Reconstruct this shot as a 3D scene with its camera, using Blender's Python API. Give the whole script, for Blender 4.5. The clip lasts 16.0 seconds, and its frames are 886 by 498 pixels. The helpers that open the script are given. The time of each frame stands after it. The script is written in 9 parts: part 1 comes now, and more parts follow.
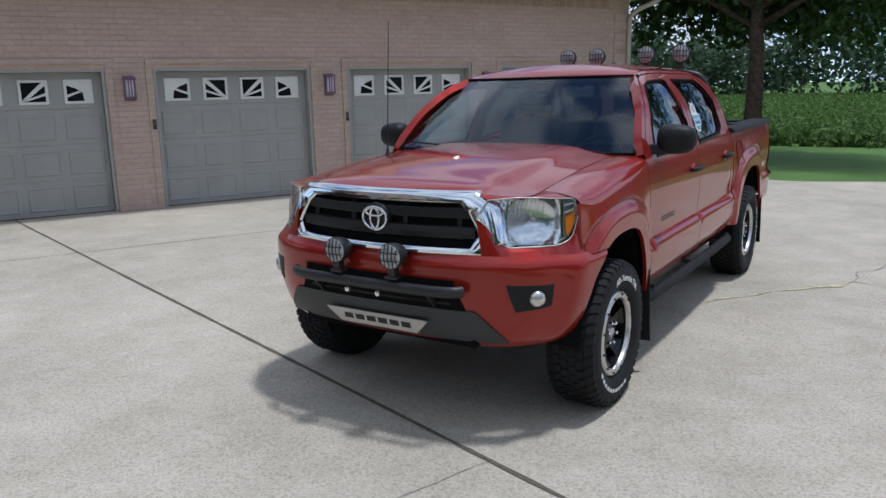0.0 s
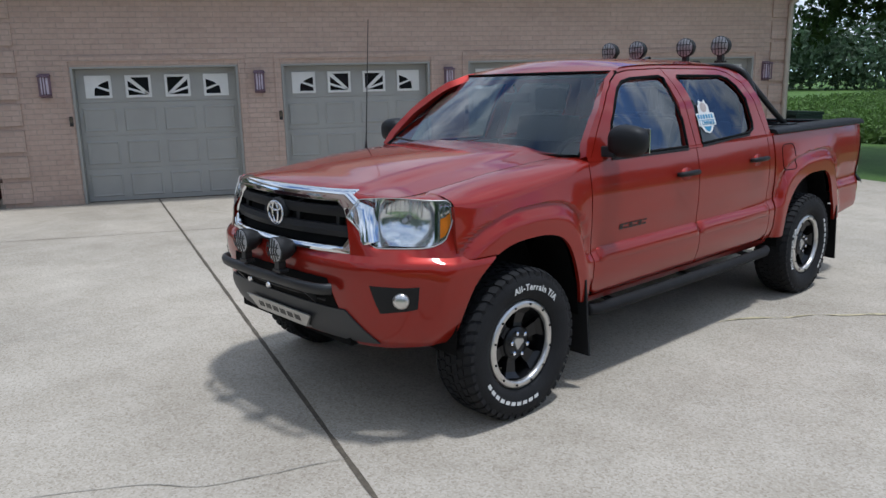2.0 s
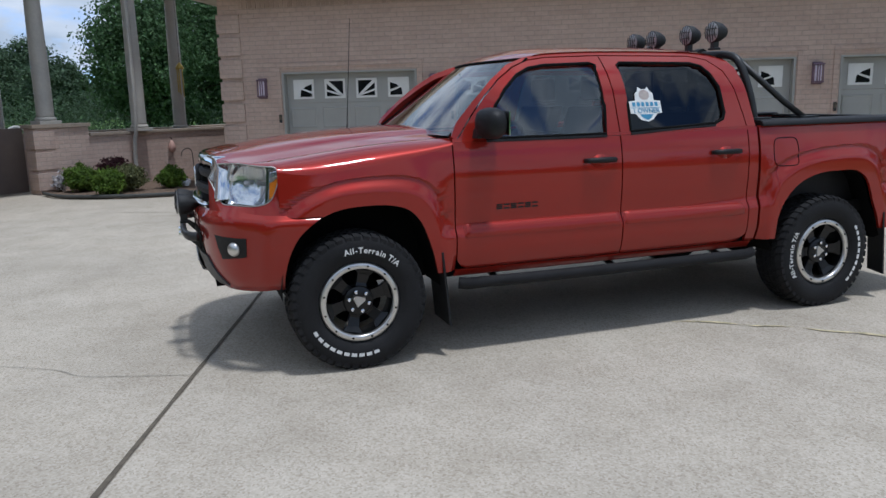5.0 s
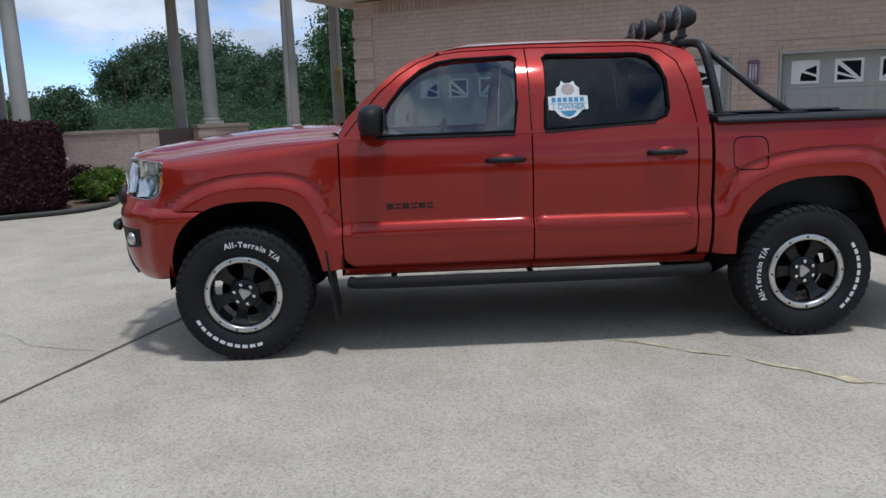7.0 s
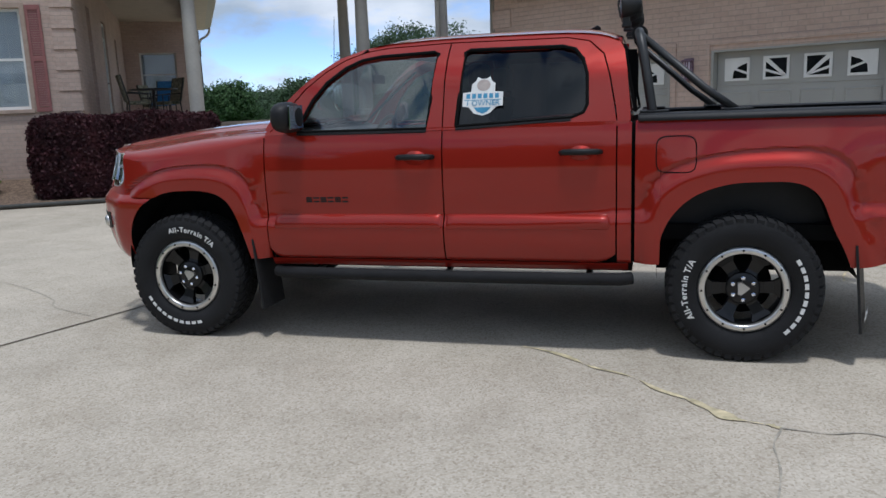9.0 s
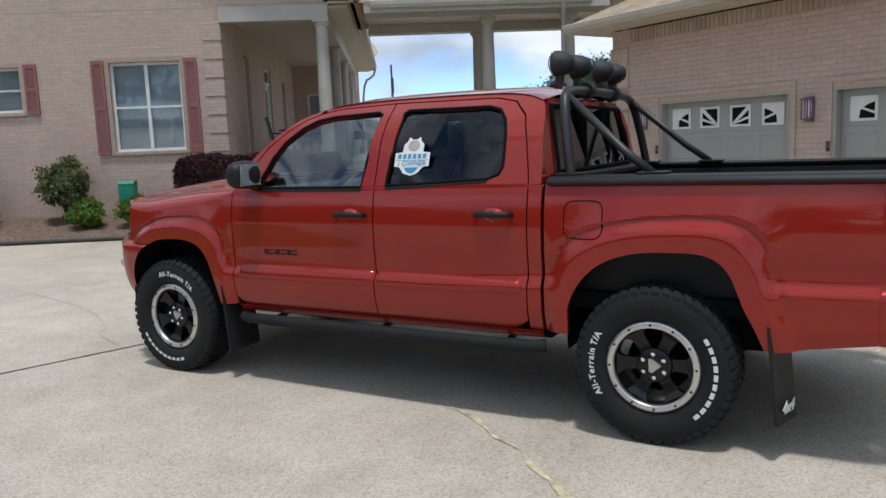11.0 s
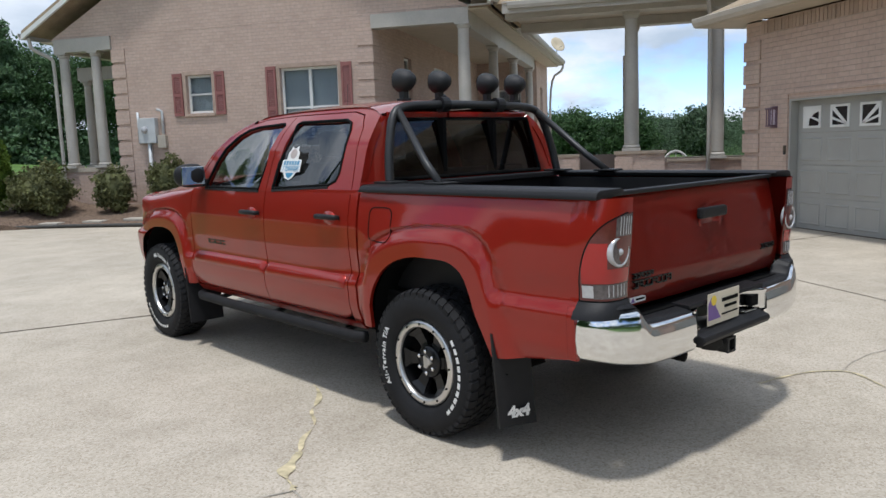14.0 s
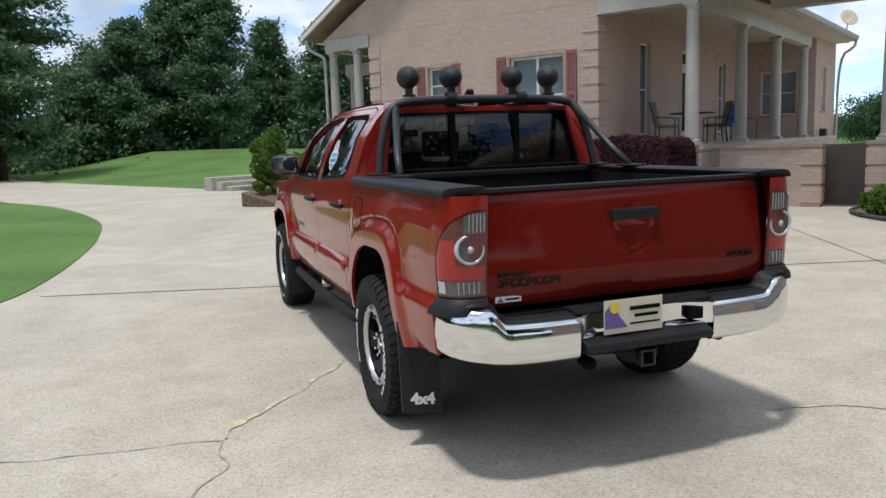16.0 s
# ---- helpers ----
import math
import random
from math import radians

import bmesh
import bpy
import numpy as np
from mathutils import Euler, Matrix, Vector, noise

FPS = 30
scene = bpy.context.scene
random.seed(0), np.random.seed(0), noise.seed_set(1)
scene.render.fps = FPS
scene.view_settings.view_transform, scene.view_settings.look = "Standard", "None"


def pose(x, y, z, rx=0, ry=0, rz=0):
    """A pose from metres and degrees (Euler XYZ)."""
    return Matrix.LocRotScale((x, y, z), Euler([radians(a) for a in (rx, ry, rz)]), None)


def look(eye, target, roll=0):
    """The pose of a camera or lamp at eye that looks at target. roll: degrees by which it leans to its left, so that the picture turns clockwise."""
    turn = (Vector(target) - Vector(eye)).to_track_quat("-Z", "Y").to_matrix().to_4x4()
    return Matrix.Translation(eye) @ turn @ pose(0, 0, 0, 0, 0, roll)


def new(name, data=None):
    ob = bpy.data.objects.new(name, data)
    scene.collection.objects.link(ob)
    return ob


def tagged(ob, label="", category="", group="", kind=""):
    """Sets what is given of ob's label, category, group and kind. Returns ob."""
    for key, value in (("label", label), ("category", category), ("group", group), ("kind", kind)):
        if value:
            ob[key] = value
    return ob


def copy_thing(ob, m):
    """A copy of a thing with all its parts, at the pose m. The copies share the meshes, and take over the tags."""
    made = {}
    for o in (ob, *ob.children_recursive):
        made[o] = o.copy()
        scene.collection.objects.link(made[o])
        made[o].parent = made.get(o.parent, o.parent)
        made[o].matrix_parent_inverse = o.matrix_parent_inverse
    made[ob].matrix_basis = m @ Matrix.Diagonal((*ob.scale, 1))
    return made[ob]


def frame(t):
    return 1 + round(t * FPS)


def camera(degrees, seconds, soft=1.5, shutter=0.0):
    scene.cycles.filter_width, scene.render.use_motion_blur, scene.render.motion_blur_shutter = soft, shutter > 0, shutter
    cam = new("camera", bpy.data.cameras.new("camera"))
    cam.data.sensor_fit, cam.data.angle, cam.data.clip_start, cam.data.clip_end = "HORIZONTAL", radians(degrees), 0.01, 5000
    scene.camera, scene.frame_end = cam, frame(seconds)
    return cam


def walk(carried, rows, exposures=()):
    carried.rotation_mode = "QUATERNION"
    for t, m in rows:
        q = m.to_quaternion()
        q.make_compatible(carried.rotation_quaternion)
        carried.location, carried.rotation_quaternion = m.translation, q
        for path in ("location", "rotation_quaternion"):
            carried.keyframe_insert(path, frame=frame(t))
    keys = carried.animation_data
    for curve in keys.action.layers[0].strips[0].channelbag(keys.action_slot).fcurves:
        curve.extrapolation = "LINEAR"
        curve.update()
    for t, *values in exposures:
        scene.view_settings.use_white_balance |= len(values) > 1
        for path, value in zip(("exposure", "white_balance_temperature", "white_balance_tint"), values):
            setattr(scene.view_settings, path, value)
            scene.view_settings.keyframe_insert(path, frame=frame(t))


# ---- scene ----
cam = camera(60.0, 16.0)
PATH = [
    (0, (-0.108, 0.044, 1.651), (-1.163, 1.692, 1.238), -1.35),
    (0.5, (0.247, 0.309, 1.64), (-0.894, 1.898, 1.225), -1.51),
    (1, (0.552, 0.483, 1.636), (-0.702, 1.985, 1.224), -1.24),
    (1.5, (0.814, 0.725, 1.624), (-0.564, 2.11, 1.196), -1.33),
    (2, (1.018, 1.029, 1.652), (-0.436, 2.335, 1.229), -1.30),
    (2.5, (1.286, 1.248, 1.615), (-0.236, 2.477, 1.2), -1.58),
    (3, (1.58, 1.537, 1.577), (-0.024, 2.654, 1.152), -1.70),
    (3.5, (1.832, 1.909, 1.594), (0.158, 2.919, 1.171), -1.78),
    (3.7, (1.959, 2.03, 1.58), (0.257, 2.993, 1.161), -1.72),
    (5.8, (2.761, 3.522, 1.429), (0.85, 3.966, 1.038), -1.60),
    (6, (2.769, 3.74, 1.45), (0.85, 4.136, 1.051), -1.73),
    (6.5, (2.82, 4.298, 1.4), (0.87, 4.543, 1.03), -1.95),
    (7, (2.854, 4.723, 1.387), (0.888, 4.785, 1.024), -1.99),
    (7.5, (2.805, 5.172, 1.355), (0.839, 5.089, 0.997), -2.10),
    (8, (2.818, 5.623, 1.329), (0.86, 5.408, 0.985), -2.01),
    (8.5, (2.834, 6.026, 1.322), (0.906, 5.625, 0.974), -1.90),
    (9, (2.659, 6.497, 1.37), (0.765, 5.974, 0.999), -2.17),
    (9.5, (2.645, 6.861, 1.332), (0.766, 6.237, 1.044), -1.83),
    (9.7, (2.619, 7.03, 1.35), (0.765, 6.326, 1.089), -1.73),
    (11.8, (1.813, 8.273, 1.493), (0.172, 7.165, 1.211), -2.47),
    (12, (1.763, 8.396, 1.488), (0.152, 7.242, 1.216), -2.34),
    (12.5, (1.667, 8.776, 1.5), (0.091, 7.573, 1.235), -2.31),
    (13, (1.514, 9.103, 1.467), (0.006, 7.819, 1.191), -2.26),
    (13.5, (1.283, 9.467, 1.492), (-0.132, 8.08, 1.223), -2.04),
    (14, (1.083, 9.863, 1.49), (-0.254, 8.4, 1.22), -2.00),
    (14.5, (0.761, 10.159, 1.448), (-0.49, 8.623, 1.169), -1.96),
    (15, (0.405, 10.485, 1.463), (-0.768, 8.887, 1.192), -1.80),
    (15.5, (0.071, 10.766, 1.485), (-0.866, 9.021, 1.207), -1.65),
    (16, (-0.376, 10.937, 1.473), (-1.054, 9.076, 1.195), -2.01),
]
walk(cam, [(t, look(eye, target, roll)) for t, eye, target, roll in PATH], [(0.0, 0.48, 5780, 10), (3.5, 0.49, 5780, 10), (6.0, 0.33, 5780, 10), (9.5, 0.38, 6000, 10), (12.0, 0.70, 6220, 10), (16.0, 0.72, 6220, 10)])

# ---- sky and sun ----
SUN_WAY = Vector((0.21, 0.115, 1.0)).normalized()
world = bpy.data.worlds.new("sky")
scene.world = world
world.use_nodes = True
wn, wl = world.node_tree.nodes, world.node_tree.links
wn.clear()
sky = wn.new("ShaderNodeTexSky")
sky.sky_type = "NISHITA"
sky.sun_disc = False
sky.sun_elevation = math.asin(SUN_WAY.z)
sky.sun_rotation = math.atan2(SUN_WAY.x, SUN_WAY.y)
sky.air_density, sky.dust_density, sky.ozone_density = 0.6, 0.0, 2.0
sky.altitude = 2500
way_in = wn.new("ShaderNodeTexCoord")
stretch = wn.new("ShaderNodeMapping")
stretch.inputs["Scale"].default_value = (1.0, 1.0, 2.6)
stretch.inputs["Location"].default_value = (3.1, 0.4, 0.0)
puffs = wn.new("ShaderNodeTexNoise")
puffs.inputs["Scale"].default_value = 3.3
puffs.inputs["Detail"].default_value = 9.0
puffs.inputs["Roughness"].default_value = 0.56
cover = wn.new("ShaderNodeValToRGB")
cover.color_ramp.elements[0].position, cover.color_ramp.elements[0].color = 0.39, (0, 0, 0, 1)
cover.color_ramp.elements[1].position, cover.color_ramp.elements[1].color = 0.49, (1, 1, 1, 1)
body_shade = wn.new("ShaderNodeTexNoise")
body_shade.inputs["Scale"].default_value = 4.0
body_shade.inputs["Detail"].default_value = 6.0
white = wn.new("ShaderNodeValToRGB")
white.color_ramp.elements[0].position, white.color_ramp.elements[0].color = 0.40, (2.1, 2.5, 3.0, 1)
white.color_ramp.elements[1].position, white.color_ramp.elements[1].color = 0.62, (4.1, 4.3, 4.6, 1)
mixed = wn.new("ShaderNodeMix")
mixed.data_type = "RGBA"
back = wn.new("ShaderNodeBackground")
back.inputs["Strength"].default_value = 0.15
sky_out = wn.new("ShaderNodeOutputWorld")
wl.new(way_in.outputs["Generated"], stretch.inputs["Vector"])
wl.new(stretch.outputs["Vector"], puffs.inputs["Vector"])
wl.new(stretch.outputs["Vector"], body_shade.inputs["Vector"])
wl.new(puffs.outputs["Fac"], cover.inputs["Fac"])
wl.new(body_shade.outputs["Fac"], white.inputs["Fac"])
wl.new(cover.outputs["Color"], mixed.inputs["Factor"])
wl.new(sky.outputs["Color"], mixed.inputs["A"])
wl.new(white.outputs["Color"], mixed.inputs["B"])
wl.new(mixed.outputs["Result"], back.inputs["Color"])
wl.new(back.outputs["Background"], sky_out.inputs["Surface"])
sun = new("sun", bpy.data.lights.new("sun", "SUN"))
sun.data.energy, sun.data.angle, sun.data.color = 1.65, radians(5.0), (1.0, 0.975, 0.94)
sun.matrix_world = look(SUN_WAY * 60, (0, 0, 0))

# ---- helpers for meshes and materials ----


def paint(name, base, rough=0.6, metal=0.0, vary=0.12, scale=6.0, fine=0.0, bump=0.0, bump_scale=60.0, coat=0.0, spec=0.5, per_piece=0.0, other=None):
    """A surface with a base colour, patches at one scale, grain at another, and a fine relief."""
    m = bpy.data.materials.new(name)
    m.use_nodes = True
    n, l = m.node_tree.nodes, m.node_tree.links
    b = n["Principled BSDF"]
    b.inputs["Roughness"].default_value, b.inputs["Metallic"].default_value = rough, metal
    b.inputs["Specular IOR Level"].default_value = spec
    b.inputs["Coat Weight"].default_value, b.inputs["Coat Roughness"].default_value = coat, 0.03
    where = n.new("ShaderNodeTexCoord")
    patch = n.new("ShaderNodeTexNoise")
    patch.inputs["Scale"].default_value, patch.inputs["Detail"].default_value = scale, 5.0
    l.new(where.outputs["Object"], patch.inputs["Vector"])
    ramp = n.new("ShaderNodeValToRGB")
    dark = other or [c * (1 - vary) for c in base]
    light = base if other else [min(1, c * (1 + vary)) for c in base]
    ramp.color_ramp.elements[0].position, ramp.color_ramp.elements[0].color = 0.32, (*dark, 1)
    ramp.color_ramp.elements[1].position, ramp.color_ramp.elements[1].color = 0.68, (*light, 1)
    l.new(patch.outputs["Fac"], ramp.inputs["Fac"])
    colour = ramp.outputs["Color"]
    if fine or per_piece:
        grain = n.new("ShaderNodeTexNoise")
        grain.inputs["Scale"].default_value, grain.inputs["Detail"].default_value = bump_scale, 3.0
        l.new(where.outputs["Object"], grain.inputs["Vector"])
        span = n.new("ShaderNodeMapRange")
        span.inputs["From Min"].default_value, span.inputs["From Max"].default_value = 0.3, 0.7
        span.inputs["To Min"].default_value, span.inputs["To Max"].default_value = 1 - fine, 1 + fine
        l.new(grain.outputs["Fac"], span.inputs["Value"])
        value = span.outputs["Result"]
        if per_piece:
            info = n.new("ShaderNodeObjectInfo")
            each = n.new("ShaderNodeMapRange")
            each.inputs["To Min"].default_value, each.inputs["To Max"].default_value = 1 - per_piece, 1 + per_piece
            l.new(info.outputs["Random"], each.inputs["Value"])
            times = n.new("ShaderNodeMath")
            times.operation = "MULTIPLY"
            l.new(value, times.inputs[0])
            l.new(each.outputs["Result"], times.inputs[1])
            value = times.outputs["Value"]
        mul = n.new("ShaderNodeVectorMath")
        mul.operation = "SCALE"
        l.new(colour, mul.inputs[0])
        l.new(value, mul.inputs["Scale"])
        colour = mul.outputs["Vector"]
    l.new(colour, b.inputs["Base Color"])
    if bump:
        relief = n.new("ShaderNodeTexNoise")
        relief.inputs["Scale"].default_value, relief.inputs["Detail"].default_value = bump_scale, 4.0
        l.new(where.outputs["Object"], relief.inputs["Vector"])
        lift = n.new("ShaderNodeBump")
        lift.inputs["Strength"].default_value, lift.inputs["Distance"].default_value = bump, 0.004
        l.new(relief.outputs["Fac"], lift.inputs["Height"])
        l.new(lift.outputs["Normal"], b.inputs["Normal"])
    return m


def brickwork(name, one, two, mortar, rough=0.9):
    """Running-bond brick on upright walls: metres, in the wall's own axes."""
    m = bpy.data.materials.new(name)
    m.use_nodes = True
    n, l = m.node_tree.nodes, m.node_tree.links
    b = n["Principled BSDF"]
    b.inputs["Roughness"].default_value, b.inputs["Specular IOR Level"].default_value = rough, 0.2
    where = n.new("ShaderNodeTexCoord")
    split = n.new("ShaderNodeSeparateXYZ")
    l.new(where.outputs["Object"], split.inputs["Vector"])
    add = n.new("ShaderNodeMath")
    add.operation = "ADD"
    l.new(split.outputs["X"], add.inputs[0])
    l.new(split.outputs["Y"], add.inputs[1])
    flat = n.new("ShaderNodeCombineXYZ")
    l.new(add.outputs["Value"], flat.inputs["X"])
    l.new(split.outputs["Z"], flat.inputs["Y"])
    bricks = n.new("ShaderNodeTexBrick")
    bricks.inputs["Scale"].default_value = 1.0
    bricks.inputs["Brick Width"].default_value, bricks.inputs["Row Height"].default_value = 0.215, 0.0745
    bricks.inputs["Mortar Size"].default_value, bricks.inputs["Mortar Smooth"].default_value = 0.006, 0.3
    bricks.inputs["Color1"].default_value, bricks.inputs["Color2"].default_value, bricks.inputs["Mortar"].default_value = (*one, 1), (*two, 1), (*mortar, 1)
    l.new(flat.outputs["Vector"], bricks.inputs["Vector"])
    stain = n.new("ShaderNodeTexNoise")
    stain.inputs["Scale"].default_value, stain.inputs["Detail"].default_value = 1.3, 6.0
    l.new(where.outputs["Object"], stain.inputs["Vector"])
    span = n.new("ShaderNodeMapRange")
    span.inputs["From Min"].default_value, span.inputs["From Max"].default_value = 0.3, 0.7
    span.inputs["To Min"].default_value, span.inputs["To Max"].default_value = 0.94, 1.06
    l.new(stain.outputs["Fac"], span.inputs["Value"])
    streak = n.new("ShaderNodeTexNoise")
    streak.inputs["Scale"].default_value, streak.inputs["Detail"].default_value = 14.0, 3.0
    l.new(flat.outputs["Vector"], streak.inputs["Vector"])
    span2 = n.new("ShaderNodeMapRange")
    span2.inputs["From Min"].default_value, span2.inputs["From Max"].default_value = 0.3, 0.7
    span2.inputs["To Min"].default_value, span2.inputs["To Max"].default_value = 0.93, 1.06
    l.new(streak.outputs["Fac"], span2.inputs["Value"])
    both = n.new("ShaderNodeMath")
    both.operation = "MULTIPLY"
    l.new(span.outputs["Result"], both.inputs[0])
    l.new(span2.outputs["Result"], both.inputs[1])
    mul = n.new("ShaderNodeVectorMath")
    mul.operation = "SCALE"
    l.new(bricks.outputs["Color"], mul.inputs[0])
    l.new(both.outputs["Value"], mul.inputs["Scale"])
    l.new(mul.outputs["Vector"], b.inputs["Base Color"])
    lift = n.new("ShaderNodeBump")
    lift.inputs["Strength"].default_value, lift.inputs["Distance"].default_value = 0.8, 0.006
    lift.invert = True
    l.new(bricks.outputs["Fac"], lift.inputs["Height"])
    l.new(lift.outputs["Normal"], b.inputs["Normal"])
    return m


def glassy(name, tint, shine=0.055, rough=0.02):
    """Tinted pane: partly see-through, with a clean reflection."""
    m = bpy.data.materials.new(name)
    m.use_nodes = True
    n, l = m.node_tree.nodes, m.node_tree.links
    n.clear()
    clear = n.new("ShaderNodeBsdfTransparent")
    clear.inputs["Color"].default_value = (*tint, 1)
    gloss = n.new("ShaderNodeBsdfGlossy")
    gloss.inputs["Roughness"].default_value = rough
    gloss.inputs["Color"].default_value = (0.95, 0.98, 1.0, 1)
    edge_on = n.new("ShaderNodeLayerWeight")
    edge_on.inputs["Blend"].default_value = 0.5
    steep = n.new("ShaderNodeMath")
    steep.operation, steep.inputs[1].default_value = "POWER", 3.3
    l.new(edge_on.outputs["Facing"], steep.inputs[0])
    fres = n.new("ShaderNodeMapRange")
    fres.inputs["To Min"].default_value, fres.inputs["To Max"].default_value = shine, 0.85
    l.new(steep.outputs["Value"], fres.inputs["Value"])
    mix = n.new("ShaderNodeMixShader")
    out = n.new("ShaderNodeOutputMaterial")
    l.new(fres.outputs["Result"], mix.inputs["Fac"])
    l.new(clear.outputs["BSDF"], mix.inputs[1])
    l.new(gloss.outputs["BSDF"], mix.inputs[2])
    l.new(mix.outputs["Shader"], out.inputs["Surface"])
    return m


def concrete_mat():
    """Washed-aggregate driveway: pale cement with fine stones, broad stains."""
    m = paint("exposed_aggregate_concrete", (0.455, 0.415, 0.35), 0.85, vary=0.1, scale=0.5, spec=0.25)
    n, l = m.node_tree.nodes, m.node_tree.links
    b = n["Principled BSDF"]
    where = n["Texture Coordinate"]
    first = b.inputs["Base Color"].links[0].from_socket
    stones = n.new("ShaderNodeTexVoronoi")
    stones.inputs["Scale"].default_value = 105.0
    l.new(where.outputs["Object"], stones.inputs["Vector"])
    tone = n.new("ShaderNodeValToRGB")
    e = tone.color_ramp.elements
    e[0].position, e[0].color = 0.0, (0.76, 0.72, 0.66, 1)
    e[1].position, e[1].color = 1.0, (1.17, 1.16, 1.14, 1)
    e.new(0.22).color = (0.95, 0.92, 0.88, 1)
    e.new(0.6).color = (1.05, 1.02, 0.98, 1)
    split = n.new("ShaderNodeSeparateColor")
    l.new(stones.outputs["Color"], split.inputs["Color"])
    l.new(split.outputs["Red"], tone.inputs["Fac"])
    mul = n.new("ShaderNodeVectorMath")
    mul.operation = "MULTIPLY"
    l.new(first, mul.inputs[0])
    l.new(tone.outputs["Color"], mul.inputs[1])
    mid = n.new("ShaderNodeTexNoise")
    mid.inputs["Scale"].default_value, mid.inputs["Detail"].default_value, mid.inputs["Roughness"].default_value = 2.2, 8.0, 0.65
    l.new(where.outputs["Object"], mid.inputs["Vector"])
    span = n.new("ShaderNodeValToRGB")
    q = span.color_ramp.elements
    q[0].position, q[0].color = 0.3, (0.86, 0.845, 0.825, 1)
    q[1].position, q[1].color = 0.68, (1.08, 1.08, 1.085, 1)
    l.new(mid.outputs["Fac"], span.inputs["Fac"])
    mul2 = n.new("ShaderNodeVectorMath")
    mul2.operation = "MULTIPLY"
    l.new(mul.outputs["Vector"], mul2.inputs[0])
    l.new(span.outputs["Color"], mul2.inputs[1])
    l.new(mul2.outputs["Vector"], b.inputs["Base Color"])
    lift = n.new("ShaderNodeBump")
    lift.inputs["Strength"].default_value, lift.inputs["Distance"].default_value = 0.28, 0.002
    l.new(stones.outputs["Distance"], lift.inputs["Height"])
    l.new(lift.outputs["Normal"], b.inputs["Normal"])
    return m


BRICK = brickwork("tan_brick", (0.545, 0.415, 0.345), (0.495, 0.37, 0.305), (0.44, 0.36, 0.305))
BRICK_CAP = paint("tan_brick_units", (0.44, 0.335, 0.27), 0.9, vary=0.1, scale=9, fine=0.12, bump=0.3, bump_scale=80, per_piece=0.1, spec=0.2)
CONCRETE = concrete_mat()
JOINT = paint("dark_joint", (0.11, 0.09, 0.065), 0.9, vary=0.3, scale=20)
CRACK_FILL = paint("yellow_crack_sealant", (0.50, 0.43, 0.27), 0.8, vary=0.4, scale=12)
CRACK = paint("hairline_crack", (0.35, 0.32, 0.265), 0.9, vary=0.25, scale=30)
GRASS = paint("mown_lawn", (0.10, 0.175, 0.045), 0.85, vary=0.22, scale=0.35, fine=0.35, bump=0.6, bump_scale=45, spec=0.15)
MULCH = paint("bark_mulch", (0.16, 0.115, 0.085), 0.95, vary=0.35, scale=14, fine=0.4, bump=1.0, bump_scale=50, spec=0.1)
SHINGLE = paint("tan_shingle", (0.34, 0.265, 0.18), 0.9, vary=0.2, scale=3, fine=0.25, bump=0.4, bump_scale=120, spec=0.15)
TRIM = paint("tan_painted_trim", (0.46, 0.41, 0.34), 0.55, vary=0.06, scale=4, fine=0.05, bump_scale=40)
SOFFIT = paint("cream_soffit", (0.50, 0.44, 0.35), 0.6, vary=0.06, scale=4)
WHITE_TRIM = paint("white_painted_trim", (0.72, 0.72, 0.69), 0.5, vary=0.05, scale=5)
GARAGE_GREY = paint("taupe_painted_steel", (0.35, 0.35, 0.325), 0.5, vary=0.05, scale=2.5, fine=0.04, bump=0.15, bump_scale=200)
COLUMN = paint("stone_grey_column_paint", (0.43, 0.405, 0.36), 0.55, vary=0.06, scale=3, fine=0.05, bump_scale=30)
SHUTTER = paint("mauve_shutter", (0.27, 0.105, 0.095), 0.6, vary=0.1, scale=5, fine=0.08)
WINDOW_DARK = glassy("window_pane", (0.80, 0.83, 0.85), 0.045)
BLIND = paint("pale_blind", (0.60, 0.63, 0.64), 0.8, vary=0.12, scale=3)
BARK = paint("tree_bark", (0.07, 0.052, 0.04), 0.95, vary=0.3, scale=8, fine=0.3, bump=1.0, bump_scale=30, spec=0.1)
BLACK_IRON = paint("black_painted_metal", (0.018, 0.018, 0.018), 0.45, vary=0.2, scale=10)
GREY_METAL = paint("grey_metal_box", (0.56, 0.58, 0.59), 0.45, metal=0.2, vary=0.06, scale=6)


def leaf_mat(name, dark, light, rough=0.6):
    m = paint(name, light, rough, other=dark, scale=2.5, fine=0.3, bump_scale=9, spec=0.25)
    n, l = m.node_tree.nodes, m.node_tree.links
    b = n["Principled BSDF"]
    first = b.inputs["Base Color"].links[0].from_socket
    isle = n.new("ShaderNodeNewGeometry")
    span = n.new("ShaderNodeMapRange")
    span.inputs["To Min"].default_value, span.inputs["To Max"].default_value = 0.65, 1.35
    l.new(isle.outputs["Random Per Island"], span.inputs["Value"])
    mul = n.new("ShaderNodeVectorMath")
    mul.operation = "SCALE"
    l.new(first, mul.inputs[0])
    l.new(span.outputs["Result"], mul.inputs["Scale"])
    l.new(mul.outputs["Vector"], b.inputs["Base Color"])
    thin = n.new("ShaderNodeBsdfTranslucent")
    both = n.new("ShaderNodeMixShader")
    both.inputs["Fac"].default_value = 0.35
    end = n["Material Output"].inputs["Surface"]
    l.new(mul.outputs["Vector"], thin.inputs["Color"])
    l.new(b.outputs["BSDF"], both.inputs[1])
    l.new(thin.outputs["BSDF"], both.inputs[2])
    l.new(both.outputs["Shader"], end)
    return m


